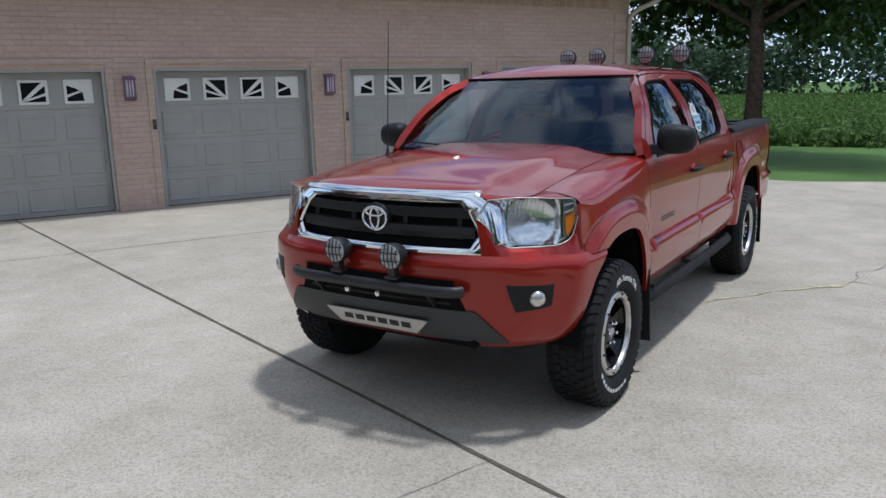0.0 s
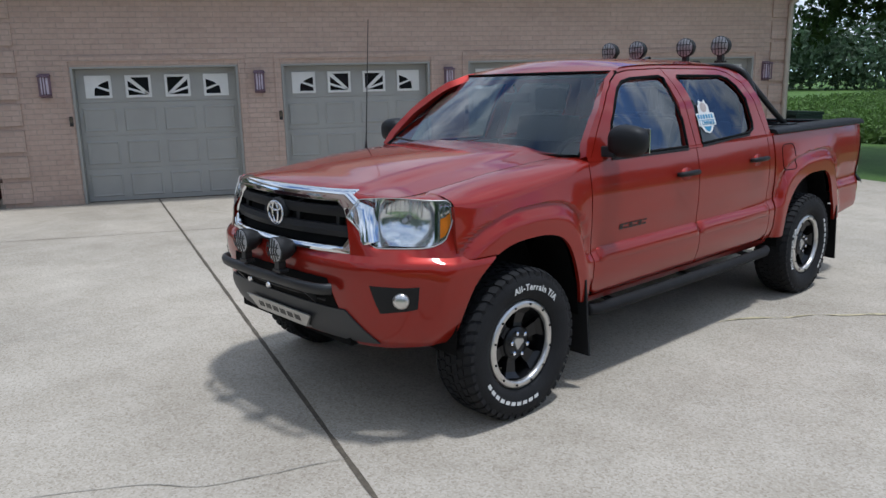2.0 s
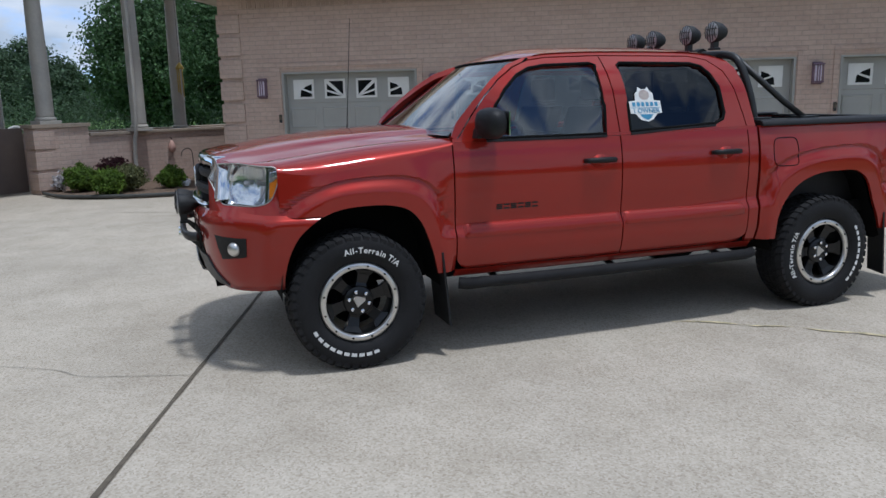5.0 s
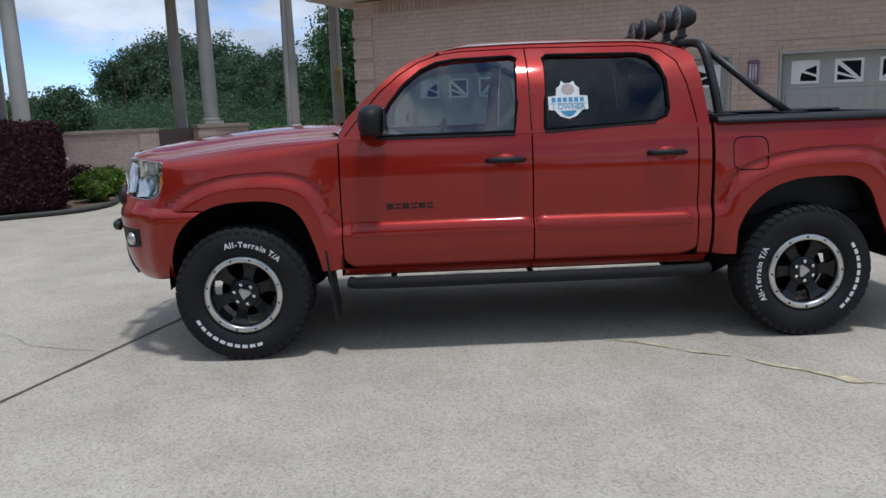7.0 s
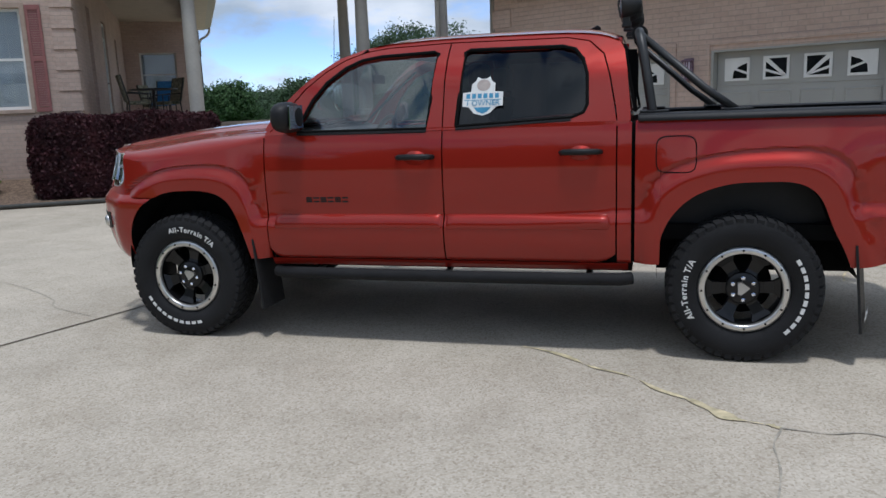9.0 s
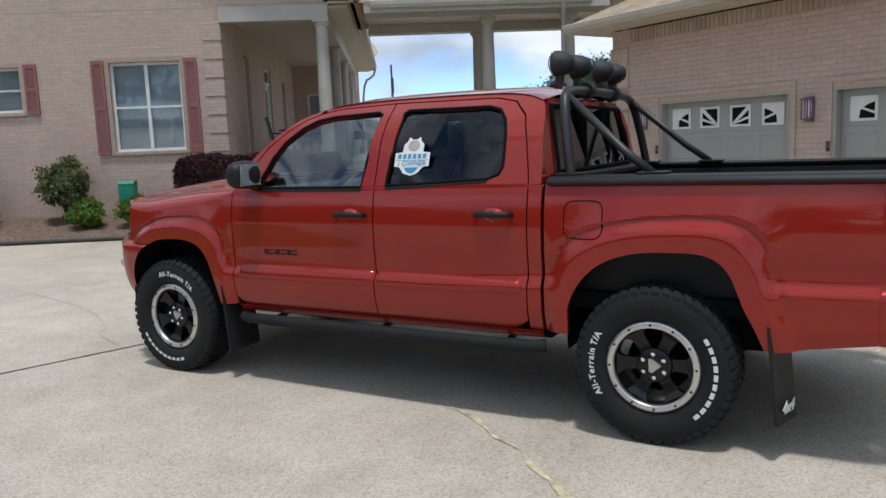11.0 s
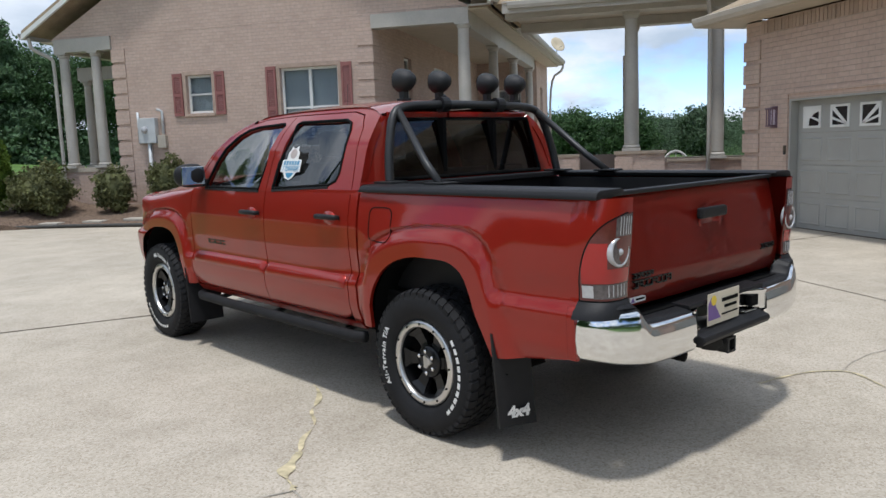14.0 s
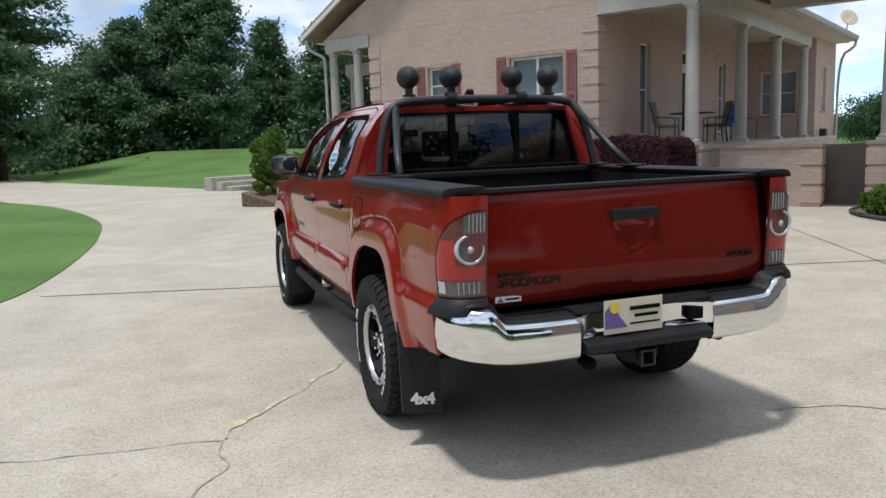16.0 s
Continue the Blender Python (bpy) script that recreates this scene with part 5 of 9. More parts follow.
CLEAR_LENS = paint("silver_lens", (0.50, 0.50, 0.51), 0.25, metal=0.2, vary=0.18, scale=25, coat=0.4)
SPEAKER_BLACK = paint("black_lamp_cover", (0.012, 0.012, 0.013), 0.6, vary=0.2, bump=0.4, bump_scale=300)

TRUCK = thing("pickup_truck", pose(-2.345, 3.72, 0), "red crew-cab pickup truck with black sport bar parked on the driveway", "pickup truck")
WB = 3.236
SIDE_W = [(0.46, 0.86), (0.49, 0.885), (0.53, 0.905), (0.60, 0.926), (0.68, 0.934), (0.695, 0.934), (0.705, 0.932), (0.75, 0.904), (0.76, 0.902), (0.80, 0.903), (0.90, 0.912), (1.02, 0.914), (1.10, 0.908), (1.17, 0.896), (1.25, 0.876)]
NOSE = [(-0.90, 0.30), (-0.88, 0.40), (-0.84, 0.55), (-0.78, 0.66), (-0.70, 0.755), (-0.60, 0.835), (-0.48, 0.888), (-0.34, 0.905), (-0.15, 0.915), (0.6, 0.915), (4.0, 0.915), (4.2, 0.910), (4.3, 0.895)]


ARCH_C = {0: (0.03, 0.42), 1: (WB + 0.02, 0.42)}


def polar(points, c):
    """Angle from the rear through the top to the front, and radius, of outline points (y, z) round a wheel."""
    raw = sorted((math.atan2(z - c[1], y - c[0]), math.hypot(y - c[0], z - c[1])) for y, z in points)
    n = 72
    angles = [raw[0][0] + (raw[-1][0] - raw[0][0]) * k / n for k in range(n + 1)]
    radii = [curve_at(raw, a) for a in angles]
    for _ in range(6):
        radii = [radii[0]] + [(radii[k - 1] + 2 * radii[k] + radii[k + 1]) / 4 for k in range(1, n)] + [radii[-1]]
    return list(zip(angles, radii))


RIMS = {
    0: polar([(0.47, 0.36), (0.462, 0.45), (0.448, 0.54), (0.425, 0.632), (0.398, 0.715), (0.362, 0.803), (0.302, 0.873), (0.21, 0.903), (0.04, 0.910), (-0.115, 0.893), (-0.222, 0.846), (-0.315, 0.765), (-0.364, 0.672), (-0.395, 0.55), (-0.40, 0.44)], ARCH_C[0]),
    1: polar([(3.80, 0.30), (3.72, 0.515), (3.64, 0.683), (3.604, 0.782), (3.565, 0.872), (3.49, 0.922), (3.303, 0.93), (3.105, 0.912), (2.982, 0.863), (2.889, 0.778), (2.828, 0.665), (2.815, 0.53), (2.82, 0.43)], ARCH_C[1]),
}
FLARES = {
    0: polar([(0.58, 0.36), (0.58, 0.5), (0.571, 0.632), (0.549, 0.745), (0.513, 0.86), (0.466, 0.97), (0.39, 1.036), (0.27, 1.058), (0.09, 1.064), (-0.05, 1.054), (-0.21, 1.014), (-0.33, 0.957), (-0.415, 0.883), (-0.50, 0.78), (-0.54, 0.66), (-0.56, 0.44)], ARCH_C[0]),
    1: polar([(4.0, 0.30), (3.90, 0.53), (3.838, 0.655), (3.782, 0.799), (3.741, 0.944), (3.69, 1.045), (3.601, 1.087), (3.424, 1.096), (3.203, 1.088), (2.999, 1.055), (2.872, 1.015), (2.76, 0.945), (2.713, 0.80), (2.70, 0.60), (2.70, 0.43)], ARCH_C[1]),
}


def arch_q(y, z):
    """How far a point of the side lies from the nearer wheel opening: 1 on its rim, 1.34 where the flare ends."""
    k = 0 if y < 1.6 else 1
    c = ARCH_C[k]
    a = math.atan2(z - c[1], y - c[0])
    r = math.hypot(z - c[1], y - c[0])
    if r < 0.05:
        return 0.5
    if a < -1.5:
        a = math.pi
    rim, end = curve_at(RIMS[k], a), curve_at(FLARES[k], a)
    return 1 + 0.34 * (r - rim) / (end - rim)


def side_x(y, z):
    """Half width of the body at a place along it and a height, with the flares over the wheels."""
    rise = curve_at([(2.1, 0.0), (2.5, 0.02), (2.67, 0.03), (3.7, 0.055), (4.2, 0.065)], y) if z > 0.62 else 0.0
    w = curve_at(SIDE_W, z - rise * min(1.0, (z - 0.62) / 0.06) * max(0.0, min(1.0, (1.0 - z) / 0.15)))
    t = (arch_q(y, z) - 1) / 0.34
    if t < 1:
        k = 1 if t < 0.45 else 0.5 + 0.5 * math.cos(math.pi * (t - 0.45) / 0.55)
        w += (curve_at([(0.46, 0.895), (0.60, 0.912), (0.72, 0.916), (1.0, 0.914), (1.1, 0.908), (1.25, 0.876)], z) + 0.038 - w) * k
    elif t < 1.7 and z > 0.75:
        w += 0.012 * (1 - (t - 1) / 0.7) ** 2
    return w + curve_at(NOSE, y) - 0.915


def arch_top(y, c):
    lo, hi = 0.44, 1.1
    if arch_q(y, lo) > 1:
        return 0.0
    for _ in range(26):
        mid = (lo + hi) / 2
        lo, hi = (mid, hi) if arch_q(y, mid) < 1 else (lo, mid)
    return lo


def grid_faces(bm, rows, flip=False):
    for a, b in zip(rows, rows[1:]):
        for i in range(len(a) - 1):
            f = (a[i], b[i], b[i + 1], a[i + 1])
            if len(set(f)) == 4:
                bm.faces.new(f[::-1] if flip else f)


def side_panel(name, ys, low, high, rows, label="", material=None, inset=0.02, both=True):
    """A pressed body panel on each flank, from low(y) to high(y), with folded edges."""
    made = []
    for sgn in (1, -1) if both else (1,):
        bm = bmesh.new()
        grid = []
        for y in ys:
            a, b = low(y), high(y)
            column_ = [bm.verts.new((sgn * (side_x(y, a) - inset), y, a))]
            for k in range(rows + 1):
                z = a + (b - a) * k / rows
                column_.append(bm.verts.new((sgn * side_x(y, z), y, z)))
            column_.append(bm.verts.new((sgn * (side_x(y, b) - inset), y, b)))
            grid.append(column_)
        for end in (0, -1):
            y = ys[end]
            a, b = low(y), high(y)
            lip = [bm.verts.new((sgn * (side_x(y, a + (b - a) * max(0, min(rows, k - 1)) / rows) - inset), y, a + (b - a) * max(0, min(rows, k - 1)) / rows)) for k in range(rows + 3)]
            grid = [lip] + grid if end == 0 else grid + [lip]
        grid_faces(bm, grid, sgn < 0)
        ob = part(name, bm, material or RED, TRUCK, label)
        smooth_by_angle(ob, 72)
        made.append(ob)
    return made


def lin(a, b, n):
    return [a + (b - a) * k / n for k in range(n + 1)]


def arch_front(z):
    """Where the front wheel opening begins at a height."""
    lo, hi = -0.60, 0.03
    for _ in range(24):
        mid = (lo + hi) / 2
        lo, hi = (mid, hi) if arch_q(mid, z) > 1 else (lo, mid)
    return lo


# flanks: fender, two doors, cab corner, bed side
HOOD_EDGE = [(-0.66, 1.128), (-0.55, 1.144), (-0.40, 1.162), (-0.2, 1.186), (0.05, 1.215), (0.3, 1.235), (0.58, 1.25)]


def fender_low(y):
    return 0.872 if y < -0.18 else max(0.50, arch_top(y, 0.0))


def fender_high(y):
    return curve_at([(-0.66, 1.09), (-0.52, 1.10), (-0.40, 1.112), (-0.28, 1.09), (-0.15, 1.088), (0.1, 1.115), (0.35, 1.155), (0.5, 1.19), (0.6, 1.22)], y)


ys = sorted(set(lin(-0.40, -0.18, 8) + [-0.175 + (1 - math.cos(math.pi * k / 44)) * 0.318 for k in range(45)] + [0.468, 0.49, 0.52, 0.55, 0.572]))
side_panel("fender", ys, fender_low, fender_high, 64, "")
DOOR_LOW = 0.505


def front_door_low(y):
    return DOOR_LOW + 0.06 * max(0.0, (0.64 - y) / 0.06) ** 2 * (y < 0.64)


front_doors = side_panel("front_door", [0.580, 0.59, 0.61, 0.64] + lin(0.68, 1.60, 16) + [1.63, 1.655], front_door_low, lambda y: 1.225, 44)
rear_doors = side_panel("rear_door", [1.663, 1.69, 1.72] + lin(1.76, 2.5, 14) + [2.55, 2.58, 2.595], lambda y: DOOR_LOW + (0.05 * ((y - 2.5) / 0.095) ** 2 if y > 2.5 else 0), lambda y: 1.225 + 0.02 * max(0, (y - 1.66)), 44)
for doors_, y0, y1 in ((front_doors, 0.625, 1.648), (rear_doors, 1.672, 2.565)):
    for sgn, door_ in zip((1, -1), doors_):
        bm = bmesh.new()
        rows_ = []
        for y in [y0, y0 + 0.006, y0 + 0.02] + lin(y0 + 0.05, y1 - 0.05, 10) + [y1 - 0.02, y1 - 0.006, y1]:
            end = min(1.0, (min(y - y0, y1 - y) + 0.004) / 0.02)
            rows_.append([bm.verts.new((sgn * (side_x(y, z) + lift * end), y, 0.722 + (z - 0.722) * (0.7 + 0.3 * end))) for z, lift in ((0.684, -0.004), (0.687, 0.004), (0.70, 0.008), (0.725, 0.018), (0.742, 0.021), (0.754, 0.018), (0.763, 0.010), (0.768, -0.004))])
        grid_faces(bm, rows_, sgn < 0)
        smooth_by_angle(part("side_moulding", bm, RED, door_, "red body-coloured side moulding"), 50)
side_panel("cab_corner", [2.603, 2.62, 2.64, 2.658, 2.674], lambda y: 0.505, lambda y: 1.245, 40)
side_panel("rocker_panel", lin(0.575, 2.66, 20), lambda y: 0.455, lambda y: 0.499, 4)
ys = sorted(set([2.693, 2.706, 2.73, 2.75, 2.78, 2.80] + [2.817 + (1 - math.cos(math.pi * k / 48)) * 0.455 for k in range(49)] + lin(3.75, 4.16, 18)))
bed_sides = side_panel("bed_side", ys, lambda y: max(0.505 + 0.16 * max(0, (y - 3.78)), arch_top(y, WB + 0.02)), lambda y: 1.25, 52)
side_panel("bed_corner_low", lin(4.161, 4.20, 3), lambda y: 0.565, lambda y: 0.80, 10)


# fender shoulders and hood: cross sections from the flank over to the middle
def hood_z(x, y):
    mid = curve_at([(-0.84, 1.150), (-0.72, 1.185), (-0.58, 1.215), (-0.35, 1.252), (-0.1, 1.28), (0.2, 1.30), (0.5, 1.308)], y)
    edge = curve_at(HOOD_EDGE, y)
    f = min(1.0, abs(x) / 0.70)
    dome = 0.016 if f < 0.66 else 0.016 * max(0.0, 1 - (f - 0.66) / 0.12)
    return edge + (mid - 0.016 - edge) * (1 - f**2.2) + dome


def hood_front(x):
    return -0.835 + 0.10 * (abs(x) / 0.5) ** 2 if abs(x) < 0.5 else -0.735 + 0.55 * (abs(x) - 0.5)


bm = bmesh.new()
grid = []
for i in range(45):
    x = -0.70 + 1.40 * i / 44
    y0 = hood_front(x)
    col = [bm.verts.new((x, y0 + 0.012, hood_z(x, y0) - (0.05 if abs(x) < 0.48 else 0.012)))]
    for k in range(25):
        y = y0 + (0.52 - 0.10 * (abs(x) / 0.7) ** 2 * -1 - y0) * (k / 24)
        z = hood_z(x, y) - (0.022 * (1 - k / 1.5) ** 2 if k < 1.5 and abs(x) < 0.48 else 0)
        col.append(bm.verts.new((x, y, z)))
    grid.append(col)
grid_faces(bm, grid, True)
hood = smooth_by_angle(part("hood", bm, RED, TRUCK), 50)
for sgn in (1, -1):
    bm = bmesh.new()
    grid = []
    for k in range(22):
        y = -0.40 + 0.995 * k / 21
        z0 = fender_high(y)
        x0 = side_x(y, z0)
        x1, z1 = 0.706, hood_z(0.70, y)
        row = []
        for q in range(9):
            t = q / 8
            row.append(bm.verts.new((sgn * (x0 + (x1 - x0) * (1 - math.cos(t * math.pi / 2)) ** 0.9), y, z0 + (z1 - z0) * math.sin(t * math.pi / 2) ** 0.9)))
        row.append(bm.verts.new((sgn * x1, y, z1 - 0.03)))
        grid.append(row)
    grid_faces(bm, grid, sgn > 0)
    smooth_by_angle(part("fender_top", bm, RED, TRUCK), 50)

# dark shell behind the panel gaps, floor, frame rails and axles
for nm, dims in (("cabin_pan", (-0.80, 0.80, 0.55, 2.68, 0.44, 0.62)), ("engine_block", (-0.5, 0.5, -0.62, 0.5, 0.62, 1.02)), ("bed_pan", (-0.82, 0.82, 2.72, 4.2, 0.62, 0.70)), ("frame_rail", (-0.60, -0.48, -0.7, 4.3, 0.50, 0.62)), ("frame_rail", (0.48, 0.60, -0.7, 4.3, 0.50, 0.62)), ("bulkhead", (-0.84, 0.84, 0.56, 0.575, 0.5, 1.2)), ("bulkhead", (-0.86, 0.86, 1.62, 1.70, 0.5, 1.22)), ("bulkhead", (-0.86, 0.86, 2.57, 2.70, 0.5, 1.24)), ("crossmember", (-0.50, 0.50, -0.74, -0.68, 0.55, 0.95))):
    part(nm, boxes(dims), UNDER, TRUCK)
for c in (0.0, WB + 0.02):
    for sgn in (1, -1):
        bm = bmesh.new()
        rows = []
        for x in (0.62, 0.78, 0.905):
            k, (cy_, cz_) = (1 if c > 1 else 0), ARCH_C[1 if c > 1 else 0]
            rows.append([bm.verts.new((sgn * x, cy_ + (r + 0.012) * math.cos(a), max(0.42, cz_ + (r + 0.012) * math.sin(a)))) for a, r in [(a, curve_at(RIMS[k], a)) for a in lin(-0.05, math.pi + 0.02, 24)]])
        grid_faces(bm, rows)
        bm.faces.new([v for v in rows[0]])
        part("wheel_well", bm, UNDER, TRUCK, "black wheel arch liner")
part("axle", tube([(-0.8, WB, 0.385), (0.8, WB, 0.385)], 0.05, 10), UNDER, TRUCK)
part("differential", lathe([(0.02, -0.17), (0.13, -0.08), (0.16, 0.0), (0.13, 0.1), (0.02, 0.16)], 16, (0.1, WB, 0.385), "y"), UNDER, TRUCK, smooth=True)

# ---- front end ----
PLAN = arc_line([(0, -0.895), (0.22, -0.892), (0.42, -0.875), (0.58, -0.838), (0.70, -0.775), (0.795, -0.685), (0.855, -0.58), (0.89, -0.46), (0.906, -0.34), (0.915, -0.22), (0.915, -0.05)], 8)


def plan_cut(yend):
    out = []
    for a, b in zip(PLAN, PLAN[1:]):
        out.append(a)
        if a.y < yend <= b.y:
            out.append(a.lerp(b, (yend - a.y) / (b.y - a.y)))
            break
    return out


def plan_point(f, yend):
    pts_ = plan_cut(yend)
    seg = [(a - b).length for a, b in zip(pts_, pts_[1:])]
    s = f * sum(seg)
    for i, d in enumerate(seg):
        if s <= d or i == len(seg) - 1:
            p = pts_[i].lerp(pts_[i + 1], min(1.0, s / d))
            n = (pts_[i + 1] - pts_[i]).normalized()
            return p, Vector((n.y, -n.x))
        s -= d


def bumper_out(z):
    return curve_at([(0.46, -0.12), (0.50, -0.075), (0.56, -0.04), (0.66, -0.012), (0.76, 0.0), (0.82, 0.006), (0.855, 0.0), (0.875, -0.022), (0.90, -0.05)], z)


def bumper_point(sgn, f, z, lift=0.0):
    p, n = plan_point(f, min(-0.19, arch_front(z)) if z < 0.86 else -0.19)
    q = p + n * (bumper_out(z) + lift)
    x = q.x
    flare = 0.042 * max(0.0, min(1.0, (1.62 - arch_q(q.y, z)) / 0.3)) if q.y > -0.62 else 0
    return Vector((sgn * (x + flare * min(1.0, max(0.0, (q.y + 0.62) / 0.12))), q.y, z))


zs = [0.47, 0.485, 0.50, 0.52, 0.55, 0.58, 0.62, 0.66, 0.70, 0.74, 0.77, 0.79, 0.81, 0.83, 0.845, 0.856, 0.866, 0.874, 0.885, 0.90]
bm = bmesh.new()
rows = []
for z in zs:
    fs = lin(0, 1, 44)
    rows.append([bm.verts.new(bumper_point(-1, f, z)) for f in fs[::-1]] + [bm.verts.new(bumper_point(1, f, z)) for f in fs[1:]])
grid_faces(bm, rows, True)
front_bumper = smooth_by_angle(part("front_bumper", bm, RED, TRUCK), 50)


def bumper_patch(name, outline, lift, material, parent, label="", sgn=1, n=10):
    """A patch on the bumper: outline of four (x, z) corners on the front, following its curve."""
    bm = bmesh.new()
    (xa, za), (xb, zb), (xc, zc), (xd, zd) = outline
    rows = []
    for i in range(n + 1):
        s = i / n
        row = []
        for k in range(n + 1):
            t = k / n
            x = (xa * (1 - t) + xb * t) * (1 - s) + (xd * (1 - t) + xc * t) * s
            z = (za * (1 - t) + zb * t) * (1 - s) + (zd * (1 - t) + zc * t) * s
            best = min(((p.x - abs(x)) ** 2, j) for j, p in enumerate(PLAN))[1]
            j = min(max(best, 0), len(PLAN) - 2)
            if PLAN[j].x > abs(x) and j:
                j -= 1
            a, b = PLAN[j], PLAN[j + 1]
            f = (abs(x) - a.x) / (b.x - a.x) if b.x != a.x else 0
            p = a.lerp(b, f)
            nn = (b - a).normalized()
            q = p + Vector((nn.y, -nn.x)) * (bumper_out(z) + lift)
            row.append(bm.verts.new((math.copysign(q.x, x) if x else 0, q.y, z)))
        rows.append(row)
    grid_faces(bm, rows, False)
    bmesh.ops.recalc_face_normals(bm, faces=bm.faces)
    bmesh.ops.solidify(bm, geom=list(bm.faces), thickness=0.012)
    return smooth_by_angle(part(name, bm, material, parent, label), 40)


# dark sheet laid on the uncut bumper skin stands for the opening's shade
bumper_patch("lower_grille", [(-0.44, 0.795), (0.44, 0.795), (0.50, 0.66), (-0.50, 0.66)], 0.004, UNDER, TRUCK, "dark sheet for the shaded lower air intake", n=14)
bumper_patch("valance", [(-0.54, 0.668), (0.54, 0.668), (0.70, 0.50), (-0.70, 0.50)], 0.012, DARK_GREY, TRUCK, "dark grey lower valance", n=14)
for z in (0.70, 0.74):
    part("intake_bar", tube([(-0.42, -0.872, z), (0, -0.895, z), (0.42, -0.872, z)], 0.008, 6), BLACK_PLASTIC, TRUCK)
for sgn in (1, -1):
    pocket = bumper_patch("fog_lamp_housing", [(sgn * 0.675, 0.788), (sgn * 0.842, 0.782), (sgn * 0.838, 0.69), (sgn * 0.715, 0.672)], 0.004, BLACK_PLASTIC, TRUCK, "black fog lamp pocket")
    fog = part("fog_lamp", lathe([(0.001, -0.018), (0.022, -0.016), (0.034, -0.008), (0.038, 0.0), (0.038, 0.02)], 20, (0, 0, 0), "y"), MACHINED, pocket, "round clear fog lamp", smooth=True)
    fog.location = (sgn * 0.795, -0.693, 0.735)
    fog.rotation_euler = (0, 0, sgn * 0.75)

# skid plate with its cut word shown as bars
skid = part("skid_plate", prism([(-0.86, 0.515), (-0.875, 0.52), (-0.905, 0.60), (-0.895, 0.602), (-0.865, 0.53), (-0.70, 0.47), (-0.70, 0.46)], -0.31, 0.31, bevel=0.002), BRUSHED, TRUCK, "brushed steel skid plate")
for v in skid.data.vertices:
    v.co.x *= 1 - 0.28 * max(0.0, min(1.0, (0.60 - v.co.z) / 0.09))
bm = bmesh.new()
for a in (-0.20, -0.13, -0.06, 0.01, 0.08, 0.15):
    bm.faces.new([bm.verts.new(p) for p in ((a, 0, 0.577), (a + 0.055, 0, 0.577), (a + 0.055, 0, 0.545), (a, 0, 0.545))])
for v in bm.verts:
    v.co.y = -0.8995 - (v.co.z - 0.56) * 0.375 - 0.0035 + 0.012
part("cut_lettering", bm, GLOSS_BLACK, skid, "dark bars of a cut-out word")

# grille: chrome surround, black mesh, bars and the round badge
OUT = [(-0.50, 1.165), (0.50, 1.165), (0.605, 1.095), (0.655, 0.935), (0.56, 0.884), (-0.56, 0.884), (-0.655, 0.935), (-0.605, 1.095)]
INN = [(-0.43, 1.098), (0.43, 1.098), (0.475, 1.06), (0.535, 0.955), (0.495, 0.910), (-0.495, 0.910), (-0.535, 0.955), (-0.475, 1.06)]


def face_y(x, z):
    return -0.895 + 0.30 * max(0.0, z - 0.88) + 0.082 * (abs(x) / 0.5) ** 2


def subdivide_loop(pts_, n=10):
    out = []
    for i, p in enumerate(pts_):
        q = pts_[(i + 1) % len(pts_)]
        out += [(p[0] + (q[0] - p[0]) * k / n, p[1] + (q[1] - p[1]) * k / n) for k in range(n)]
    return out


bm = bmesh.new()
o_, i_ = subdivide_loop(OUT), subdivide_loop(INN)
loops = []
for f, dy in ((0.0, 0.05), (0.0, -0.004), (0.12, -0.016), (0.5, -0.02), (0.88, -0.012), (1.0, 0.0), (1.0, 0.05)):
    loops.append([bm.verts.new((a[0] + (b[0] - a[0]) * f, face_y(a[0] + (b[0] - a[0]) * f, a[1] + (b[1] - a[1]) * f) + dy, a[1] + (b[1] - a[1]) * f)) for a, b in zip(o_, i_)])
for a, b in zip(loops, loops[1:]):
    for k in range(len(a)):
        bm.faces.new((a[k], a[(k + 1) % len(a)], b[(k + 1) % len(a)], b[k]))
bmesh.ops.recalc_face_normals(bm, faces=bm.faces)
grille = smooth_by_angle(part("grille_surround", bm, CHROME, TRUCK, "chrome grille surround"), 40)
bm = bmesh.new()
rows = []
for z in lin(0.90, 1.12, 6):
    rows.append([bm.verts.new((x, face_y(x, z) + 0.05, z)) for x in lin(-0.54, 0.54, 12)])
grid_faces(bm, rows, True)
part("grille_mesh", bm, UNDER, TRUCK, "black grille mesh")
for z, h in ((1.050, 0.052), (0.965, 0.046)):
    bm = bmesh.new()
    rows = []
    for dz, dy in ((-h / 2, 0.045), (-h / 2, 0.008), (0, 0.0), (h / 2, 0.01), (h / 2, 0.045)):
        rows.append([bm.verts.new((x, face_y(x, z) + dy, z + dz)) for x in lin(-0.515 + (0.04 if z < 0.96 else 0), 0.515 - (0.04 if z < 0.96 else 0), 16)])
    grid_faces(bm, rows, True)
    smooth_by_angle(part("grille_bar", bm, BLACK_PLASTIC, TRUCK), 40)
for sgn in (1, -1):
    for x in (0.155, 0.43):
        part("grille_rib", prism([(face_y(x, 1.01) + 0.012, 0.94), (face_y(x, 1.01) + 0.045, 0.93), (face_y(x, 1.01) + 0.062, 1.09), (face_y(x, 1.01) + 0.03, 1.08)], sgn * (x - 0.014), sgn * (x + 0.014), bevel=0.004), BLACK_PLASTIC, TRUCK)
badge = part("badge", lathe([(0.001, -0.004), (0.062, -0.002), (0.074, 0.006), (0.082, 0.05)], 32, (0, -0.858, 1.012), "y"), BLACK_PLASTIC, TRUCK, "round black badge base", smooth=True)
bm = bmesh.new()
